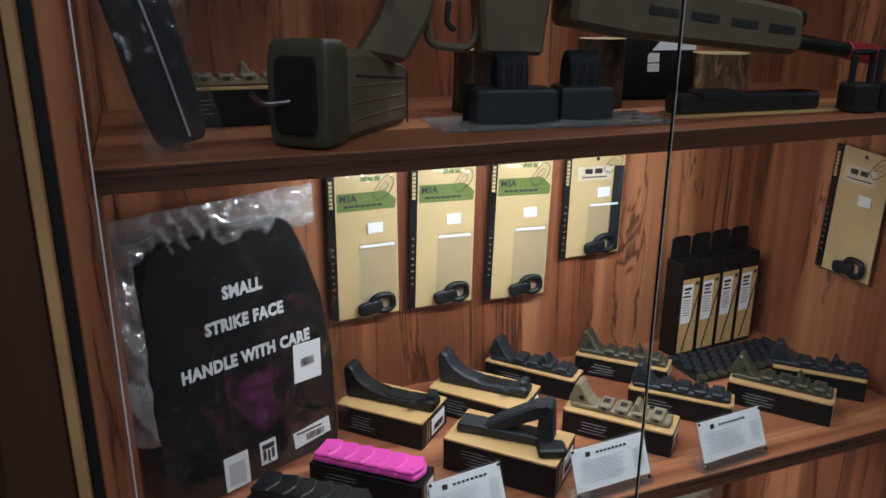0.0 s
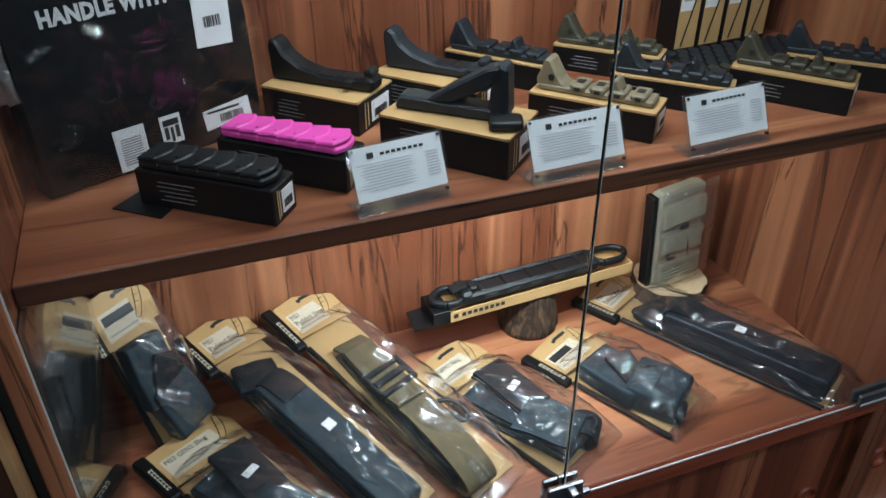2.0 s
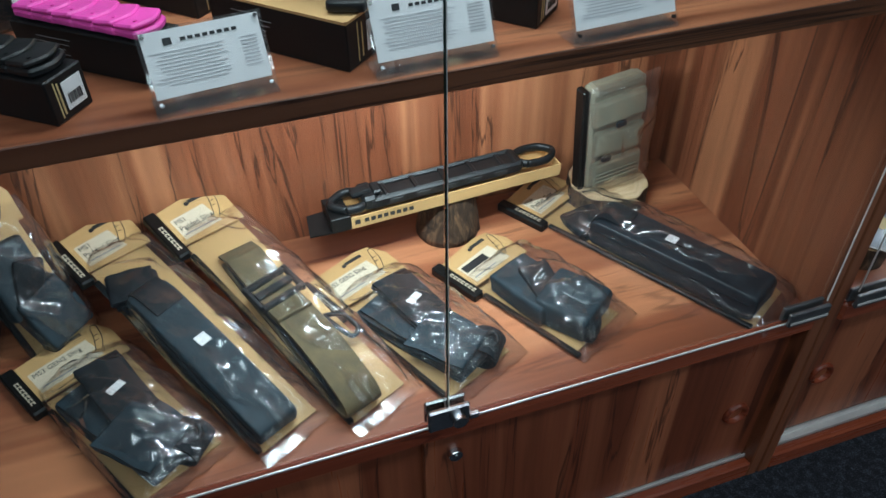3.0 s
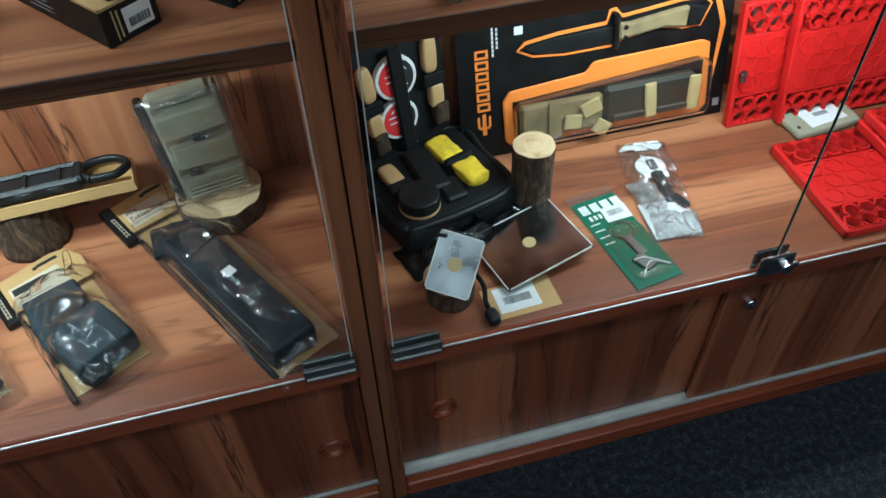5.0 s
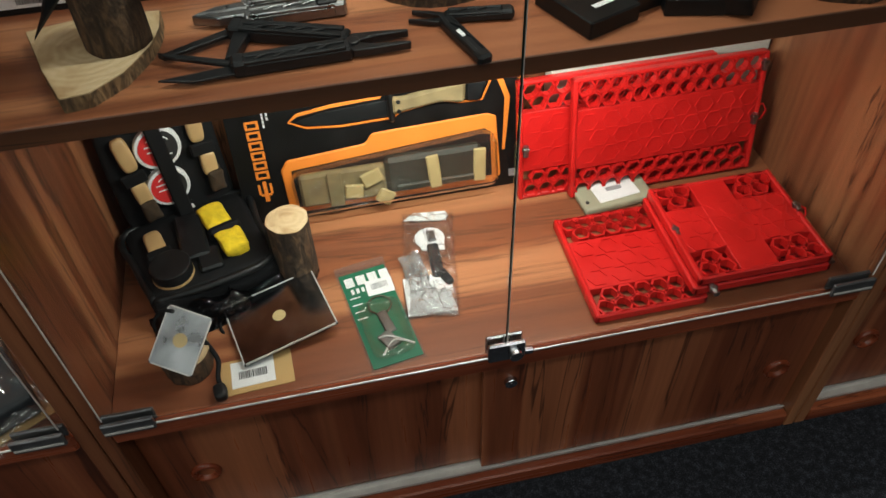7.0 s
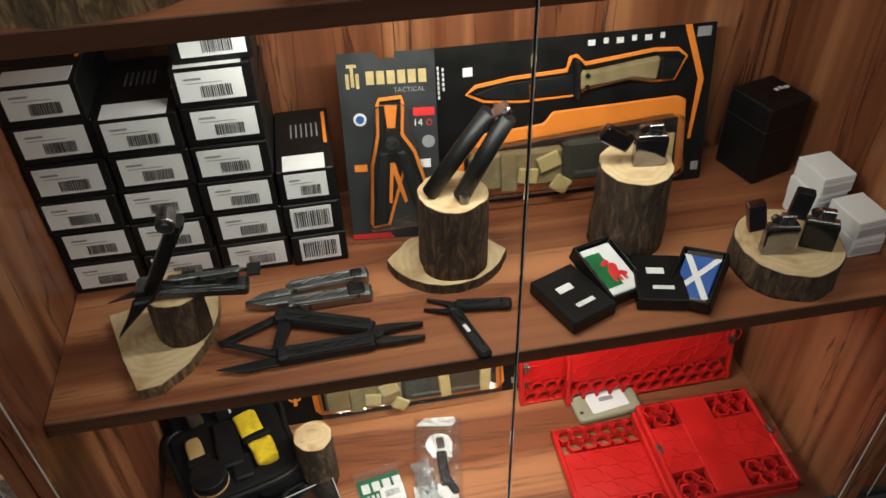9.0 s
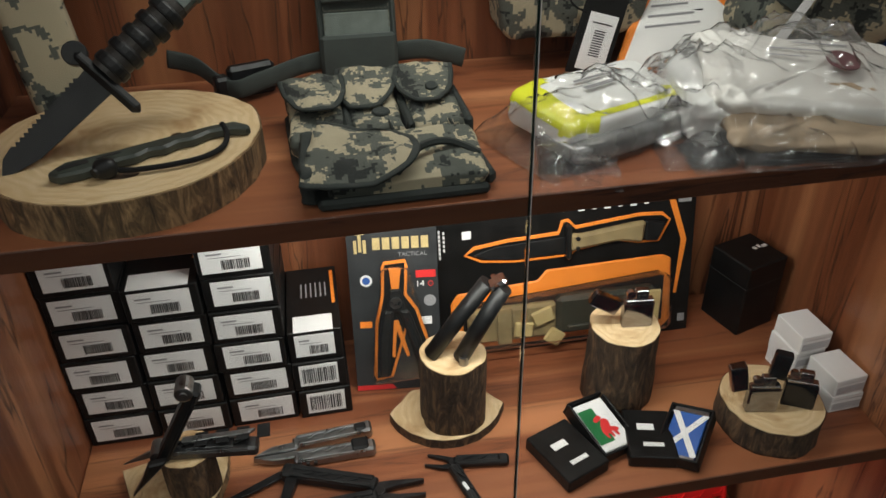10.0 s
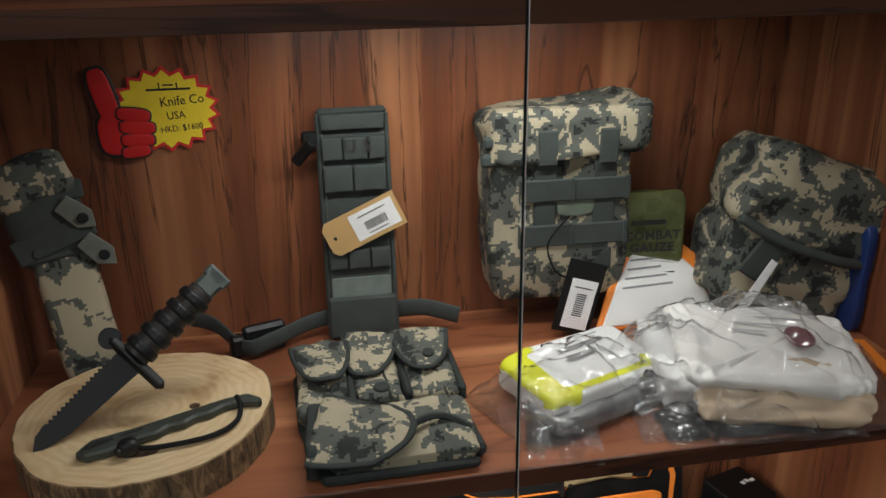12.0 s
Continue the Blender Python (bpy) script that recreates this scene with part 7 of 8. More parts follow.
part("inset", slab(shrink(FR, 0.0042), 0.0030, 0.0042), BLACKCARD, ob)
part("inner_border", slab([(-0.003, 0.104), (0.003, 0.104), (0.016, 0.052), (0.012, 0.050), (0.0, 0.090), (-0.004, 0.050), (-0.008, 0.052)], 0.0044, 0.0054), ORANGE, ob)
part("jaws", slab([(-0.006, 0.178), (0.010, 0.178), (0.006, 0.150), (0.010, 0.126), (-0.008, 0.126), (-0.004, 0.150)], 0.0044, 0.009, 0.001), ORANGE, ob)
part("pliers", several(slab([(-0.006, 0.150), (0.008, 0.150), (0.014, 0.118), (-0.012, 0.118)], 0.0035, 0.012, 0.002), slab([(-0.016, 0.120), (-0.002, 0.122), (-0.010, 0.060), (-0.012, 0.024), (-0.026, 0.026), (-0.024, 0.080)], 0.0035, 0.014, 0.003), slab([(0.004, 0.122), (0.018, 0.120), (0.040, 0.050), (0.040, 0.032), (0.030, 0.030), (0.014, 0.090)], 0.0035, 0.014, 0.003)), BLACKPLAST, ob, "black multi-pliers")
part("pivot", drum(0.008, 0.008, 0.004, (0.001, 0.132, 0.011), (0, 0, 0), 20), STEEL, ob)
writing("14", 0.012, WHITEINK, ob, pose(0.034, 0.152, 0.0003))
part("badge", several(hexring(0.048, 0.152, 0.004, 0.001, 0.0002, 0.0006), cuboid(0.026, 0.010, 0.0004, (0.042, 0.166, 0.0003))), REDINK, ob)
part("seal", several(drum(0.008, 0.008, 0.0004, (-0.036, 0.160, 0), (0, 0, 0), 24)), WHITEINK, ob, "round printed seal")
part("seal_centre", drum(0.005, 0.005, 0.0003, (-0.036, 0.160, 0.0004), (0, 0, 0), 20), BLUEINK, ob)
part("badge", several(drum(0.008, 0.008, 0.0004, (0.046, 0.128, 0), (0, 0, 0), 24)), GREYINK, ob)
part("badge", cuboid(0.016, 0.009, 0.0004, (-0.040, 0.098, 0.0003)), ORANGE, ob)
part("bottom_stripe", slab([(-0.058, 0.001), (-0.004, 0.001), (-0.010, 0.008), (-0.058, 0.008)], 0.0001, 0.0005), REDINK, ob, "red bottom stripe")
price_sticker(ob, 0.040, 0.100, 0.0008, 0, 0.015, 0.011)
part("blister", slab([(-0.034, 0.016), (0.046, 0.024), (0.046, 0.070), (0.020, 0.180), (-0.016, 0.180), (-0.034, 0.060)], 0.003, 0.022, 0.005), BLISTER, ob)

# ---- upper shelf: round slice with bayonet and strap cutter ----
sl = wood_slab(pose(1.104, 0.712, Z2), [(0.116 * math.cos(a) * (1 + 0.03 * math.sin(3 * a)), 0.116 * math.sin(a) * (1 + 0.02 * math.cos(2 * a))) for a in [2 * math.pi * q / 26 for q in range(26)]], 0.032, "large round pale log slice with a bark rim", BARK_PALE, 9.0, "wood slices")
part("knot", several(drum(0.005, 0.005, 0.0006, (0.044, -0.002, 0.0318), (0, 0, 0), 12), lump(0.024, 0.012, 0.0006, (0.010, -0.070, 0.0318), (0, 0, 10), 0.9)), BARK, sl, "dark knot")



def along(a, b, up=(0, 0, 1)):
    """A pose at a whose x axis points to b and whose z axis leans to `up`."""
    x = (Vector(b) - Vector(a)).normalized()
    y = Vector(up).cross(x).normalized()
    z = x.cross(y)
    m = Matrix((x, y, z)).transposed().to_4x4()
    m.translation = Vector(a)
    return m


by = thing("bayonet", "black bayonet with ribbed handle stuck in a log slice", "bayonet", along((1.018, 0.664, Z2 + 0.031), (1.186, 0.756, Z2 + 0.150), (0.35, -0.75, 0.55)))
teeth = []
for k in range(16):
    teeth += [(0.022 + 0.0048 * k, 0.0105 + 0.00025 * k), (0.0245 + 0.0048 * k, 0.0080 + 0.00025 * k)]
part("blade", slab([(0.0, -0.003), (0.030, -0.011), (0.108, -0.014), (0.108, 0.013)] + teeth[::-1] + [(0.010, 0.008), (0.0, 0.0)], -0.0025, 0.0025, 0.0), BLACKPLAST, by, "black saw-backed blade")
part("guard", several(cuboid(0.010, 0.066, 0.018, (0.110, -0.006, 0), 0.004), drum(0.010, 0.010, 0.012, (0.110, 0.026, -0.006), (0, 0, 0), 18, 0.001)), BLACKPLAST, by, "black cross guard with muzzle ring")
hd = part("handle", drum(0.0135, 0.0125, 0.082, (0.114, 0, 0), (0, 90, 0), 22), mat("brown_black_grip", (0.035, 0.030, 0.026), 0.5, 0, 0.25, 60, 0.3, 700), by, "dark ribbed grip")
for k in range(5):
    part("rib", drum(0.0160, 0.0155, 0.010, (0.118 + 0.0155 * k, 0, 0), (0, 90, 0), 22, 0.0025), BLACKPLAST, hd)
part("pommel", several(cuboid(0.026, 0.022, 0.020, (0.207, 0, 0), 0.003), cuboid(0.012, 0.026, 0.012, (0.214, 0, 0.004), 0.002)), mat("grey_phosphate_steel", (0.13, 0.15, 0.14), 0.45, 0.6), by, "grey-green steel pommel")

ct = thing("strap_cutter", "dark green hooked strap cutter with a black cord loop", "strap cutter", along((1.062, 0.642, Z2 + 0.0322), (1.204, 0.708, Z2 + 0.0322)))
GREENTOOL = mat("dark_green_polymer", (0.038, 0.046, 0.038), 0.5, 0, 0.25, 60, 0.15, 800)
part("body", slab([(-0.004, 0.0), (0.002, -0.010), (0.020, -0.013), (0.050, -0.009), (0.062, -0.011), (0.074, -0.006), (0.086, -0.010), (0.098, -0.005), (0.110, -0.008), (0.126, -0.003), (0.142, -0.006), (0.156, -0.016), (0.160, -0.012), (0.152, 0.004), (0.130, 0.008), (0.050, 0.009), (0.012, 0.012)], 0, 0.009, 0.0022), GREENTOOL, ct)
part("slot", several(cuboid(0.024, 0.006, 0.0005, (0.016, 0.001, 0.0092), 0, (0, 0, 4)), cuboid(0.020, 0.003, 0.0005, (0.044, 0.002, 0.0092))), INK, ct)
part("cord", tube(curvy([(0.036, -0.016, 0.006), (0.060, -0.028, 0.004), (0.100, -0.038, 0.004), (0.126, -0.030, 0.004), (0.138, -0.012, 0.006), (0.140, 0.002, 0.010)]), 0.0024), NYLON, ct, "black cord loop")
part("toggle", several(lump(0.018, 0.016, 0.016, (0.036, -0.018, 0.0), (0, 0, 0), 0.8), drum(0.004, 0.004, 0.014, (0.026, -0.022, 0.008), (0, 90, 20), 10)), BLACKPLAST, ct)

# ---- upper shelf: sheaths ----
sh = thing("knife_sheath", "camouflage cloth knife sheath with snap straps leaning by the wall", "knife sheath", along((1.030, 0.842, Z2 + 0.001), (0.994, 0.880, Z2 + 0.235), (0.3, -1, 0.2)))
part("scabbard", lump(0.150, 0.062, 0.034, (0.076, 0, -0.017), (0, 0, 0), 0.3, 0.002, 20), CAMO, sh, "digital camouflage body")
part("upper", lump(0.110, 0.074, 0.036, (0.188, 0.004, -0.018), (0, 0, 4), 0.4, 0.004, 25, seed=2), WEBGREY, sh, "grey-green webbing frog")
part("flap", lump(0.050, 0.078, 0.030, (0.222, 0.010, -0.006), (0, 0, 8), 0.45, 0.004, 30, seed=3), CAMO, sh)
PALE_TAB = mat("pale_grey_green_tab", (0.15, 0.16, 0.14), 0.75, 0, 0.2, 60, 0.5, 700)
for x, y, t in ((0.180, -0.026, 40), (0.138, -0.036, 36)):
    st2 = part("snap_strap", slab([(-0.020, -0.010), (0.008, -0.012), (0.022, 0.0), (0.008, 0.012), (-0.020, 0.010)], 0, 0.003, 0.001), PALE_TAB, sh, "pale grey tab with a black snap")
    st2.matrix_local = pose(x, y, 0.0205, 6, 0, t + 180)
    part("snap", drum(0.0060, 0.0052, 0.003, (0.006, 0, 0.003), (0, 0, 0), 16, 0.001), BLACKPLAST, st2)
part("frog_strap", several(cuboid(0.026, 0.080, 0.005, (0.160, 0.002, 0.016), 0.002, (0, 0, 12)), cuboid(0.020, 0.084, 0.005, (0.208, 0.004, 0.016), 0.002, (0, 0, -4)), drum(0.006, 0.005, 0.003, (0.150, 0.020, 0.018), (0, 0, 0), 16, 0.001)), WEBGREY, sh, "grey retaining straps")
part("tip_cap", lump(0.018, 0.058, 0.030, (0.010, 0, -0.015), (0, 0, 0), 0.25), WEBGREY, sh)
part("binding", cuboid(0.006, 0.070, 0.006, (0.142, 0, 0.014), 0.002), WEBGREY, sh)

sh = thing("knife_sheath", "grey-green webbing sheath panel with a price tag standing upright", "knife sheath", pose(1.322, 0.886, Z2, 84, 0, -1))
part("panel", slab([(-0.039, 0.0), (0.040, 0.0), (0.037, 0.268), (-0.037, 0.266)], -0.006, 0.004, 0.003), WEBGREY, sh)
part("pocket", slab([(-0.041, 0.002), (0.041, 0.002), (0.040, 0.052), (-0.040, 0.052)], 0.004, 0.013, 0.003), WEBGREY, sh)
for y, hh, folds in ((0.098, 0.024, (-0.014, 0.012)), (0.192, 0.030, (-0.002,)), (0.226, 0.026, (-0.012, 0.016)), (0.256, 0.018, ())):
    edges = [-0.036, *folds, 0.036]
    loops = [lump(b - a - 0.001, hh, 0.012, ((a + b) / 2, y, 0.001), (0, 0, 0), 0.14, 0.0006, 60) for a, b in zip(edges, edges[1:])]
    part("webbing_loop", several(*loops), WEBGREY, sh, "bulging webbing loop")
part("top_binding", cuboid(0.078, 0.008, 0.013, (0, 0.267, -0.001), 0.003, (0, 0, 0.5)), WEBGREY, sh)
part("edge_binding", several(cuboid(0.006, 0.262, 0.012, (-0.0385, 0.134, 0.0), 0.002, (0, 0, -0.3)), cuboid(0.006, 0.262, 0.012, (0.0385, 0.134, 0.0), 0.002, (0, 0, 0.3))), WEBGREY, sh, "bound edge")
part("hook_patch", cuboid(0.070, 0.026, 0.002, (0, 0.062, 0.006), 0.0008), mat("pale_green_velour", (0.16, 0.19, 0.17), 0.7, 0, 0.2, 80, 0.6, 900), sh)
part("stitching", bars([(-0.032 + 0.0045 * k, 0.078, 0.003, 0.0012) for k in range(15)] + [(0.034, 0.06 + 0.007 * k, 0.0012, 0.004) for k in range(28)] + [(-0.034, 0.06 + 0.007 * k, 0.0012, 0.004) for k in range(28)], 0.0095), mat("dull_thread", (0.11, 0.115, 0.09), 0.8), sh)
writing("U S", 0.020, INK, sh, pose(0.004, 0.228, 0.0134), "lettering", 1.1, 0.0004)
tg = part("price_tag", slab([(-0.046, -0.014), (-0.040, -0.021), (0.046, -0.021), (0.046, 0.021), (-0.040, 0.021), (-0.046, 0.014)], 0, 0.001), KRAFT, sh, "kraft tag with a white barcode label")
tg.matrix_local = pose(0.006, 0.140, 0.016, 0, 0, 24)
lb = part("label", cuboid(0.054, 0.032, 0.0004, (0.014, 0, 0.0013)), PAPER, tg)
lb2 = part("tag_print", several(bars(barcode(0.014, -0.003, 0.026, 0.010, 21), 0.0017), bars([(0.014, 0.010, 0.034, 0.0012), (0.014, -0.012, 0.024, 0.001)], 0.0017), drum(0.0022, 0.0022, 0.0004, (-0.036, 0, 0.0012), (0, 0, 0), 10)), INK, tg)
part("side_buckle", several(drum(0.007, 0.006, 0.034, (-0.064, 0.214, 0.004), (0, 60, 50), 12, 0.001), cuboid(0.020, 0.014, 0.008, (-0.047, 0.240, 0.002), 0.003)), BLACKPLAST, sh, "black plastic clip")

ob = thing("leg_strap", "grey webbing strap with a black buckle lying along the back", "strap", pose(0, 0, 0))
part("webbing", several(tube(curvy([(1.120, 0.900, Z2 + 0.036), (1.150, 0.888, Z2 + 0.030), (1.185, 0.850, Z2 + 0.016), (1.215, 0.855, Z2 + 0.020), (1.255, 0.885, Z2 + 0.022), (1.285, 0.895, Z2 + 0.024)]), 0.0022, 12, 4.6), tube(curvy([(1.360, 0.895, Z2 + 0.026), (1.395, 0.885, Z2 + 0.030), (1.435, 0.870, Z2 + 0.022)]), 0.0022, 12, 5.0)), WEBGREY, ob)
part("buckle", several(cuboid(0.050, 0.014, 0.034, (1.206, 0.868, Z2 + 0.019), 0.004, (0, 0, 18)), cuboid(0.016, 0.018, 0.024, (1.176, 0.858, Z2 + 0.016), 0.003, (0, 0, 18))), BLACKPLAST, ob, "black buckle")

# ---- upper shelf: triple pouch ----
po = thing("magazine_pouch", "digital camouflage triple magazine pouch with dark bindings lying flat", "pouch", pose(1.322, 0.713, Z2, 0, 0, 1) @ Matrix.Diagonal((0.87, 0.93, 0.95, 1)))
DARKBIND = mat("dark_green_binding", (0.022, 0.028, 0.025), 0.8, 0, 0.25, 60, 0.5, 700)
part("backing", slab([(-0.070, -0.116), (0.088, -0.116), (0.096, -0.030), (0.094, 0.090), (0.040, 0.106), (-0.030, 0.100), (-0.096, 0.084), (-0.092, -0.020)], 0.0, 0.008, 0.003), DARKBIND, po, "dark nylon back panel")
for k, (x, y, rz, tilt) in enumerate(((-0.062, 0.036, 5, -4), (0.002, 0.050, -12, 3), (0.064, 0.048, -5, 0))):
    pc = part("pocket", crease(lump(0.054, 0.096, 0.022, (x, y - 0.012, 0.006), (0, 0, 0), 0.16, 0.003, 30, 56, 26, k), 0.0036, 46, k), CAMO, po, "camouflage magazine pocket")
    cloth, rim = cloth_flap(0.066, 0.070, (x, y + 0.046, 0.044), (18 + tilt, 0, rz), 0.008, 0.42, 0.004, k)
    fp = part("flap", cloth, CAMO, pc, "rounded pocket flap")
    part("binding", tube(rim, 0.0038, 8, 0.5), DARKBIND, pc, "dark bound edge")
    part("hinge_fold", crease(lump(0.060, 0.018, 0.037, (x, y + 0.042, 0.006), (0, 0, rz), 0.3, 0.001, 40), 0.002, 90, k), CAMO, pc)
    if k != 1:
        part("snap", drum(0.0075, 0.0065, 0.003, (x + 0.003, y - 0.002, 0.0395), (14, 0, 0), 18, 0.001), DARKBIND, pc)
    part("side_strap", crease(cuboid(0.009, 0.094, 0.020, (x + 0.032, y - 0.012, 0.018), 0.003), 0.001, 80, k), DARKBIND, pc)
    part("pleat", cuboid(0.003, 0.060, 0.003, (x + 0.010, y - 0.040, 0.027), 0.001, (0, 0, 3)), DARKBIND, pc)
lp = part("front_pocket", crease(lump(0.150, 0.082, 0.022, (0.016, -0.072, 0.006), (6, 0, 0), 0.14, 0.004, 24, 80, 30, 5), 0.0046, 34, 2.0), CAMO, po, "wide camouflage front pocket")
part("pocket_mouth", tube(curvy([(0.004, -0.104, 0.024), (0.030, -0.080, 0.035), (0.060, -0.074, 0.035), (0.088, -0.086, 0.026)]), 0.0036, 6), DARKBIND, lp, "dark folded pocket edge")
cloth, rim = cloth_flap(0.098, 0.100, (-0.074, -0.070, 0.034), (6, -6, 76), 0.013, 0.35, 0.004, 9.0, 22, 18)
fp = part("flap", cloth, CAMO, lp, "open camouflage flap")
part("binding", tube(rim, 0.0044, 8, 0.5), DARKBIND, lp, "dark bound edge")
part("snap", drum(0.0095, 0.0085, 0.003, (0.000, -0.040, 0.053), (0, 0, 0), 20, 0.001), DARKBIND, lp)
part("flap_side", crease(lump(0.014, 0.092, 0.034, (-0.076, -0.068, 0.004), (0, 0, -4), 0.3, 0.001, 40), 0.002, 60, 4), DARKBIND, lp)
part("edge_binding", several(cuboid(0.160, 0.008, 0.010, (0.010, -0.115, 0.007), 0.003), cuboid(0.012, 0.090, 0.014, (0.091, -0.060, 0.010), 0.004, (0, 0, 4))), DARKBIND, po)

# ---- upper shelf: hanging pouch ----
mp = thing("utility_pouch", "digital camouflage utility pouch with grey webbing hung on the back", "pouch", pose(1.556, 0.888, Z2 + 0.036, 0, 0, -2))
part("body", crease(lump(0.168, 0.066, 0.218, (0, 0, 0.003), (0, 0, 0), 0.18, 0.005, 20, 84, 48), 0.0042, 24, 3.0), CAMO, mp)
part("top_flap", crease(lump(0.190, 0.074, 0.058, (0.006, -0.002, 0.176), (0, -4, 0), 0.16, 0.006, 24, 84, 26, 4), 0.006, 26, 5.0), CAMO, mp, "camouflage top flap")
for z in (0.086, 0.140):
    part("webbing", several(cuboid(0.128, 0.004, 0.026, (0.012, -0.0365, z), 0.0015), cuboid(0.006, 0.006, 0.028, (-0.050, -0.037, z), 0.001), cuboid(0.006, 0.006, 0.028, (0.074, -0.037, z), 0.001), cuboid(0.004, 0.006, 0.028, (0.010, -0.0375, z), 0.001)), WEBGREY, mp, "grey webbing band")
for x in (-0.022, 0.048):
    part("strap", cuboid(0.026, 0.004, 0.150, (x, -0.0335, 0.112), 0.0015), WEBGREY, mp, "upright grey strap")
    part("strap_end", cuboid(0.022, 0.004, 0.040, (x, -0.041, 0.190), 0.0015), WEBGREY, mp)
part("side_strap", several(cuboid(0.030, 0.010, 0.014, (-0.080, -0.028, 0.176), 0.003), cuboid(0.026, 0.010, 0.014, (-0.080, -0.028, 0.196), 0.003)), WEBGREY, mp)
part("care_label", lump(0.044, 0.002, 0.030, (0.014, -0.0345, 0.108), (0, 0, 0), 0.5), mat("green_grey_label", (0.14, 0.17, 0.13), 0.6), mp)
part("tag_cord", tube(curvy([(0.006, -0.040, 0.110), (-0.020, -0.046, 0.080), (-0.012, -0.050, 0.048), (0.006, -0.050, 0.036)]), 0.0012, 6), NYLON, mp)
tg = part("hang_tag", slab([(-0.023, -0.044), (0.023, -0.044), (0.023, 0.044), (-0.023, 0.044)], 0, 0.0012), BLACKCARD, mp, "dark hang tag with a white barcode label")
tg.matrix_local = pose(0.018, -0.052, 0.012, 82, 0, 0) @ pose(0, 0, 0, 0, 0, -16)
lb = part("label", cuboid(0.032, 0.060, 0.0005, (0.002, -0.008, 0.0016)), PAPER, tg)
part("tag_print", several(*[cuboid(0.012, 0.0013, 0.0003, (0.002, -0.022 + 0.0026 * k, 0.0020)) for k in range(11)], cuboid(0.022, 0.0014, 0.0003, (0.002, 0.012, 0.0020))), INK, tg)

ob = thing("gauze_packet", "olive foil packet of gauze with black lettering leaning on the back", "gauze packet", pose(1.676, 0.874, Z2, 84, 0, -3))
part("packet", crease(lump(0.088, 0.156, 0.020, (0, 0.078, -0.014), (0, 0, 0), 0.16, 0.002, 40, 60, 40), 0.0018, 45), OLIVEFOIL, ob)
for words, y, s in (("COMBAT", 0.104, 0.0150), ("GAUZE", 0.089, 0.0150)):
    writing(words, s, INK, ob, pose(-0.002, y, 0.0166), "lettering", 1.1, 0.0006)
part("print", bars([(-0.006, 0.120, 0.044, 0.006)] + [(0.0, 0.056 - 0.007 * k, 0.060 - 0.008 * (k % 2), 0.0016) for k in range(5)], 0.0136), INK, ob)

ob = thing("bandage_pack", "white and yellow bandage packet in a clear bag", "bandage pack", pose(1.530, 0.708, Z2, 0, 0, 22))
def bandage_body():
    return crease(lump(0.152, 0.092, 0.036, (0.004, 0.004, 0.004), (7, 0, 0), 0.16, 0.003, 40, 90, 30, 4), 0.0022, 30, 1.0)


part("packet", bandage_body(), WHITEPLAST, ob)
part("yellow_band", skin_patch(bandage_body(), lambda c, n: n.z > 0.15 and (c.x < -0.034 or -0.040 < c.y < -0.026 + 0.10 * c.x)), HIVIS, ob, "neon yellow printed band")
part("print", bars([(0.014, 0.024, 0.060, 0.0035), (0.004, 0.010, 0.038, 0.005), (0.030, 0.034, 0.030, 0.0015)], 0.0425), GREYINK, ob).matrix_local = pose(0, 0, 0, 7, 0, 0)
part("foil", lump(0.150, 0.060, 0.020, (0.0, -0.030, 0.002), (0, 0, 0), 0.3, 0.003, 40), mat("grey_foil", (0.28, 0.28, 0.28), 0.3, 0.3, 0.2, 30, 0.4, 90), ob)
part("clear_bag", film_bag(0.196, 0.120, 0.050, 0.007, 32, 44, 30, 2.9, (-0.008, -0.002, 0.0006)), FILM, ob)
part("bag_end", film_bag(0.070, 0.080, 0.010, 0.009, 40, 20, 20, 7.9, (-0.064, -0.048, 0.002), (8, 0, -35)), FILM_HEAVY, ob)

ob = thing("chest_seal_pack", "white orange-edged pouch leaning behind clear bags", "medical pouch", pose(1.680, 0.834, Z2 + 0.002, 56, 0, 4) @ Matrix.Diagonal((1.12, 1.22, 1, 1)))
part("pouch", slab([(-0.080, 0.0), (0.080, 0.0), (0.066, 0.060), (0.020, 0.100), (-0.006, 0.104), (-0.050, 0.050)], -0.003, 0.004, 0.002), ORANGE, ob, "orange edge")
part("face", slab([(-0.072, 0.004), (0.066, 0.004), (0.052, 0.050), (0.012, 0.090), (-0.004, 0.094), (-0.044, 0.046)], 0.003, 0.006, 0.001), WHITEPLAST, ob, "white printed face")
part("print", bars([(-0.010, 0.040 + 0.009 * k, 0.060 - 0.010 * k, 0.002) for k in range(5)], 0.0064), GREYINK, ob)
part("clip", drum(0.006, 0.006, 0.034, (0.004, 0.092, 0.010), (-90, 0, 0), 14, 0.001), BLACKPLAST, ob, "black clip")

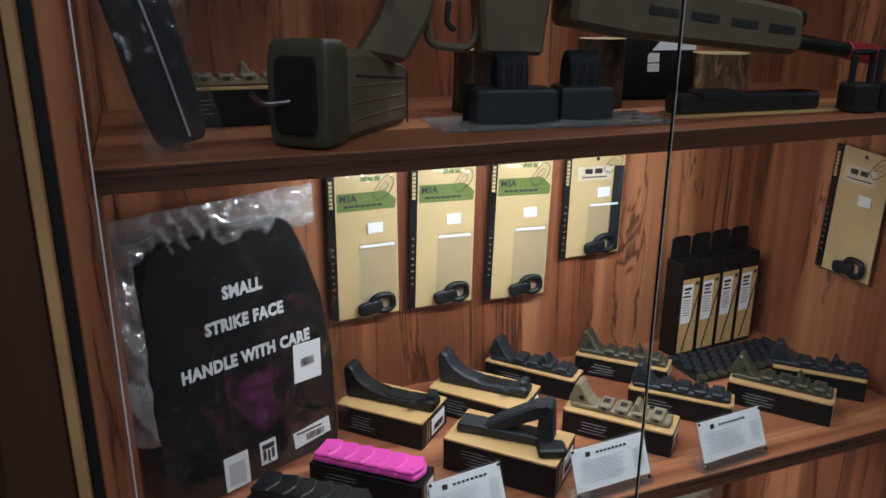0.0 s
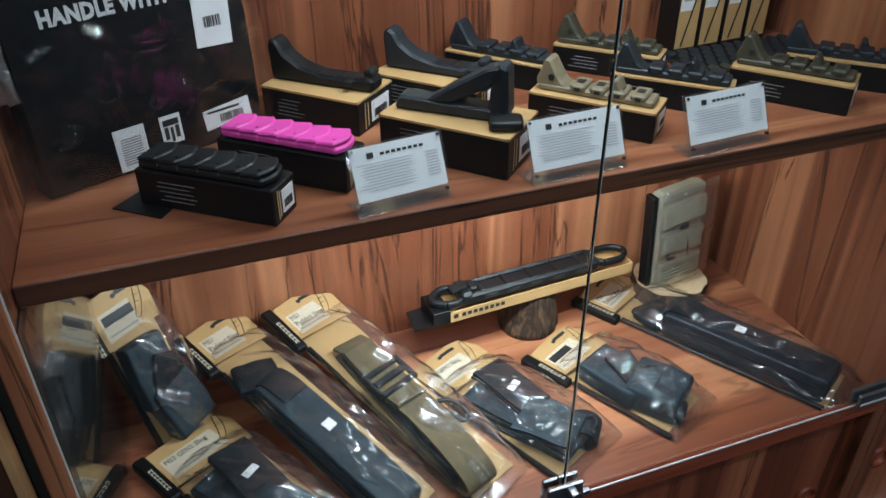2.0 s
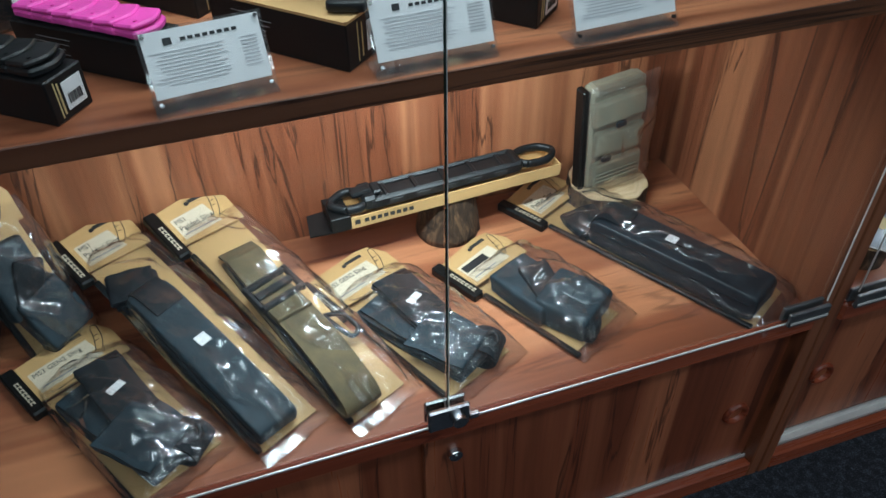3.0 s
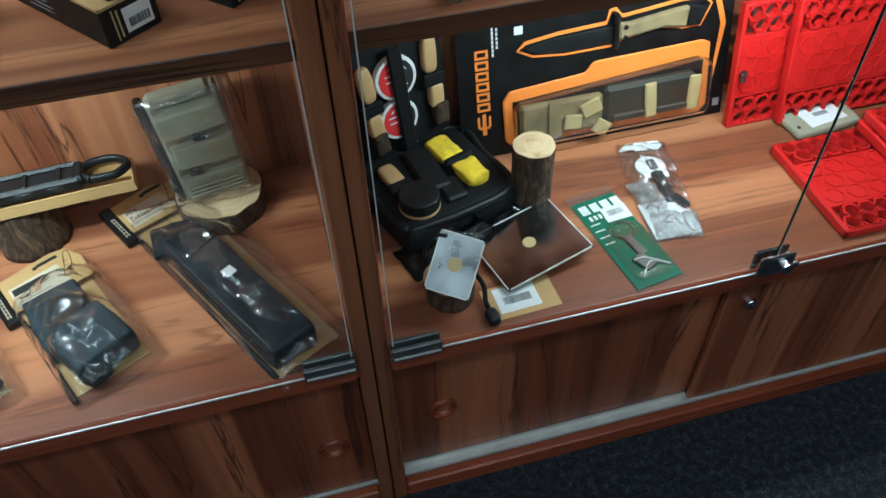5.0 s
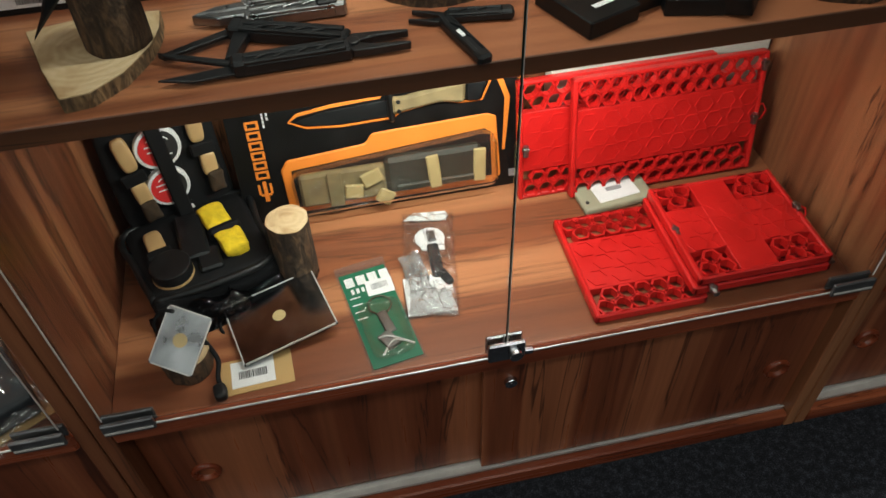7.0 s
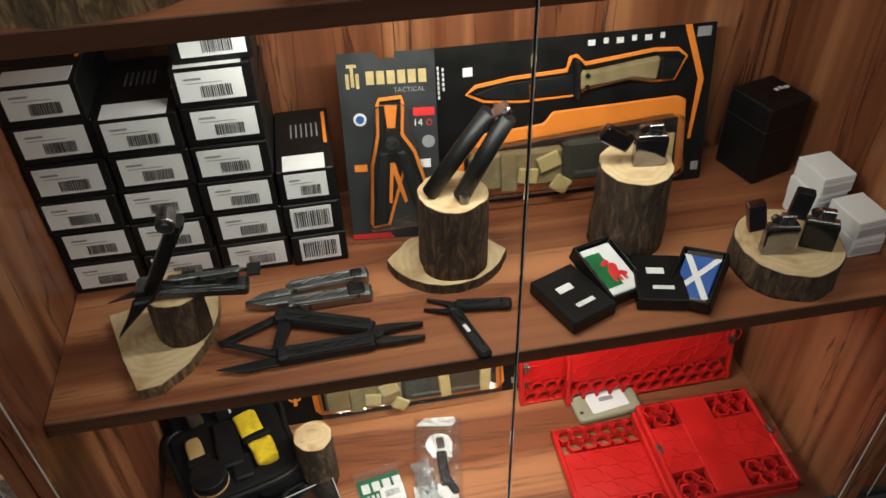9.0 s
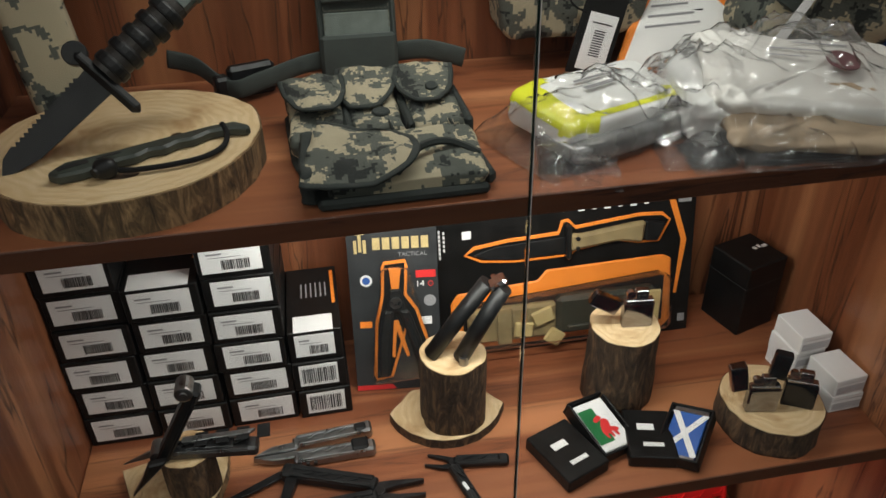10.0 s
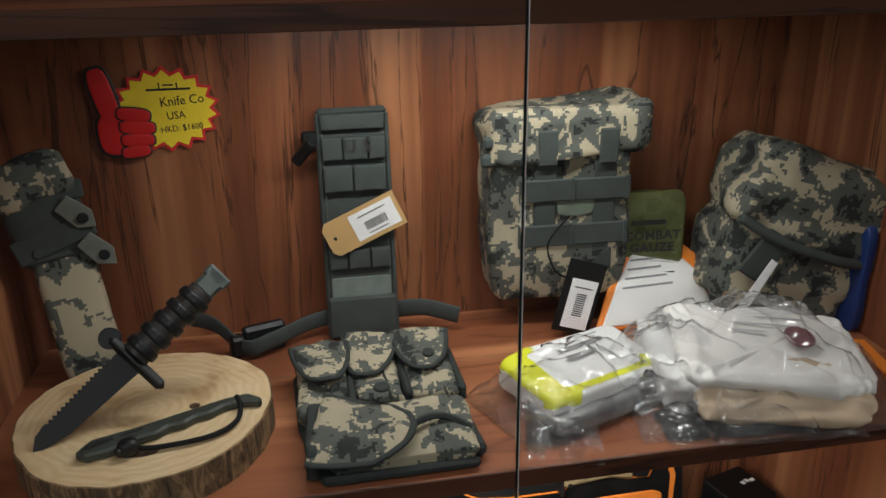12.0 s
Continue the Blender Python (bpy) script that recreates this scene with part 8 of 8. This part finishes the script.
ob = thing("dressing_bag", "large crumpled clear bag with white and tan dressing packets", "medical pack", pose(1.690, 0.676, Z2, 0, 0, -6))
part("packet", crease(lump(0.196, 0.125, 0.046, (0.006, 0.030, 0.002), (8, 3, 3), 0.16, 0.006, 30, 100, 40, 1), 0.006, 40, 2.0), WHITEPLAST, ob, "white dressing packet")
part("packet", crease(lump(0.186, 0.110, 0.016, (0.020, -0.006, 0.044), (14, 4, -8), 0.20, 0.006, 30, 100, 34, 2), 0.0050, 46, 4.0), mat("cream_packet", (0.80, 0.78, 0.74), 0.5, 0, 0.12, 25, 0.2), ob, "cream dressing packet")
part("packet", crease(lump(0.166, 0.062, 0.014, (0.018, -0.048, 0.024), (30, 0, -6), 0.30, 0.008, 40, 90, 24, 3), 0.006, 32, 6.0), mat("beige_paper", (0.50, 0.38, 0.26), 0.6, 0, 0.15, 25, 0.2), ob, "beige wrapper edge")
part("seal", drum(0.015, 0.015, 0.0015, (0.050, -0.010, 0.0665), (14, 4, 0), 22), mat("maroon_print", (0.18, 0.07, 0.08), 0.5), ob, "dull maroon round mark")
part("print", bars([(0.020, 0.034, 0.070, 0.0022), (0.036, 0.046, 0.050, 0.0022), (0.000, 0.022, 0.036, 0.0022)], 0.0640), PALEINK, ob).matrix_local = pose(0, 0, 0.001, 12, 4, -8)
part("clear_bag", film_bag(0.262, 0.180, 0.086, 0.010, 26, 60, 46, 6.1, (0.008, 0.012, 0.0006)), FILM_HEAVY, ob)
part("bag_front", film_bag(0.190, 0.060, 0.028, 0.010, 34, 44, 18, 9.3, (-0.006, -0.058, 0.001)), FILM_HEAVY, ob, "crumpled milky bag end")
part("bag_fold", film_bag(0.110, 0.090, 0.016, 0.012, 34, 26, 20, 4.9, (-0.088, 0.010, 0.040), (10, -28, 20)), FILM_HEAVY, ob)

pr = thing("utility_pouch", "large digital camouflage pouch slumped against the side panel", "pouch", pose(1.812, 0.852, Z2, 0, 14, -8))
part("body", crease(lump(0.175, 0.110, 0.170, (-0.004, 0, 0.008), (0, 0, 0), 0.22, 0.008, 22, 80, 44, 7), 0.006, 22, 1.0), CAMO, pr)
part("flap", crease(lump(0.196, 0.122, 0.100, (-0.002, -0.006, 0.108), (0, 6, 0), 0.22, 0.008, 20, 84, 40, 8), 0.007, 20, 7.0), CAMO, pr, "folded camouflage flap")
part("flap_edge", tube(curvy([(-0.094, -0.062, 0.128), (-0.040, -0.070, 0.112), (0.030, -0.070, 0.104), (0.092, -0.062, 0.104)]), 0.006), WEBGREY, pr)
part("strap", cuboid(0.034, 0.005, 0.060, (-0.050, -0.064, 0.090), 0.002, (0, 20, 0)), WEBGREY, pr)
part("tie_tag", slab([(-0.006, -0.035), (0.006, -0.035), (0.005, 0.035), (-0.004, 0.035)], 0, 0.001), PAPER, pr, "white paper tie tag").matrix_local = pose(-0.052, -0.076, 0.056, 80, 20, 0)
ob = thing("blue_pack", "blue plastic packet against the side panel", "packet", pose(1.892, 0.800, Z2, 0, 0, 90))
part("packet", lump(0.070, 0.014, 0.135, (0, 0, 0), (0, 0, 0), 0.25, 0.003, 20), mat("navy_foil", (0.012, 0.035, 0.15), 0.4), ob)
ob = thing("orange_strip", "thin orange plastic strip lying by the side panel", "packet", pose(1.872, 0.700, Z2, 0, 0, 78))
part("strip", cuboid(0.10, 0.014, 0.004, (0, 0, 0.002), 0.001), ORANGE, ob)

# ---- price burst with a thumb, stuck on the back panel ----
ob = thing("price_burst", "yellow starburst price card with a red thumbs-up shape", "price card", pose(1.1095, 0.921, 1.4225, 90, 0, 0) @ Matrix.Scale(1.14, 4))
burst, inner = [], []
for k in range(36):
    a = 2 * math.pi * k / 36
    r = 1.0 if k % 2 else 0.84
    burst.append((0.014 + 0.050 * r * math.cos(a), -0.001 + 0.041 * r * math.sin(a)))
    inner.append((0.014 + 0.046 * r * math.cos(a), -0.001 + 0.037 * r * math.sin(a)))
part("burst_edge", slab(burst, 0, 0.0012), REDINK, ob, "red zigzag border")
part("burst", slab(inner, 0.0012, 0.0018), mat("yellow_card", (0.85, 0.66, 0.03), 0.5, 0, 0.06, 20, 0), ob, "yellow starburst")
RED_CARD = mat("red_card", (0.55, 0.012, 0.012), 0.5, 0, 0.06, 20, 0)
FIST = [(0.044, 0.040, -0.028, -0.022, 0), (0.019, 0.052, -0.040, 0.014, 12)]
FINGERS = [(0.030, 0.0125, -0.016, -0.004, -8), (0.032, 0.0125, -0.014, -0.016, -4), (0.030, 0.012, -0.015, -0.028, 0), (0.026, 0.011, -0.018, -0.039, 6)]
part("thumb_edge", several(*[lump(w + 0.005, h + 0.005, 0.0020, (x, y, 0.0016), (0, 0, r), 0.6) for w, h, x, y, r in FIST]), INK, ob, "black outline")
th = part("thumb", several(*[lump(w, h, 0.0022, (x, y, 0.0022), (0, 0, r), 0.6) for w, h, x, y, r in FIST]), RED_CARD, ob, "red thumbs-up shape")
for w, h, x, y, r in FINGERS:
    fg = part("finger_edge", lump(w + 0.003, h + 0.003, 0.0016, (x, y, 0.0034), (0, 0, r), 0.65), INK, th)
    part("finger_shape", lump(w, h, 0.0016, (x, y, 0.0040), (0, 0, r), 0.65), RED_CARD, th)
part("name_bar", bars([(0.018, 0.018, 0.040, 0.0020), (0.010, 0.021, 0.0014, 0.007), (0.026, 0.021, 0.0014, 0.006), (0.018, 0.022, 0.010, 0.0014)], 0.0022), INK, ob, "scribbled name as a bar")
for words, x, y, s in (("Knife Co", 0.029, 0.007, 0.0125), ("USA", 0.022, -0.007, 0.0105), ("HKD: $1600", 0.026, -0.019, 0.0085)):
    writing(words, s, INK, ob, pose(x, y, 0.0020, 0, 0, 4), "lettering", 0.9)
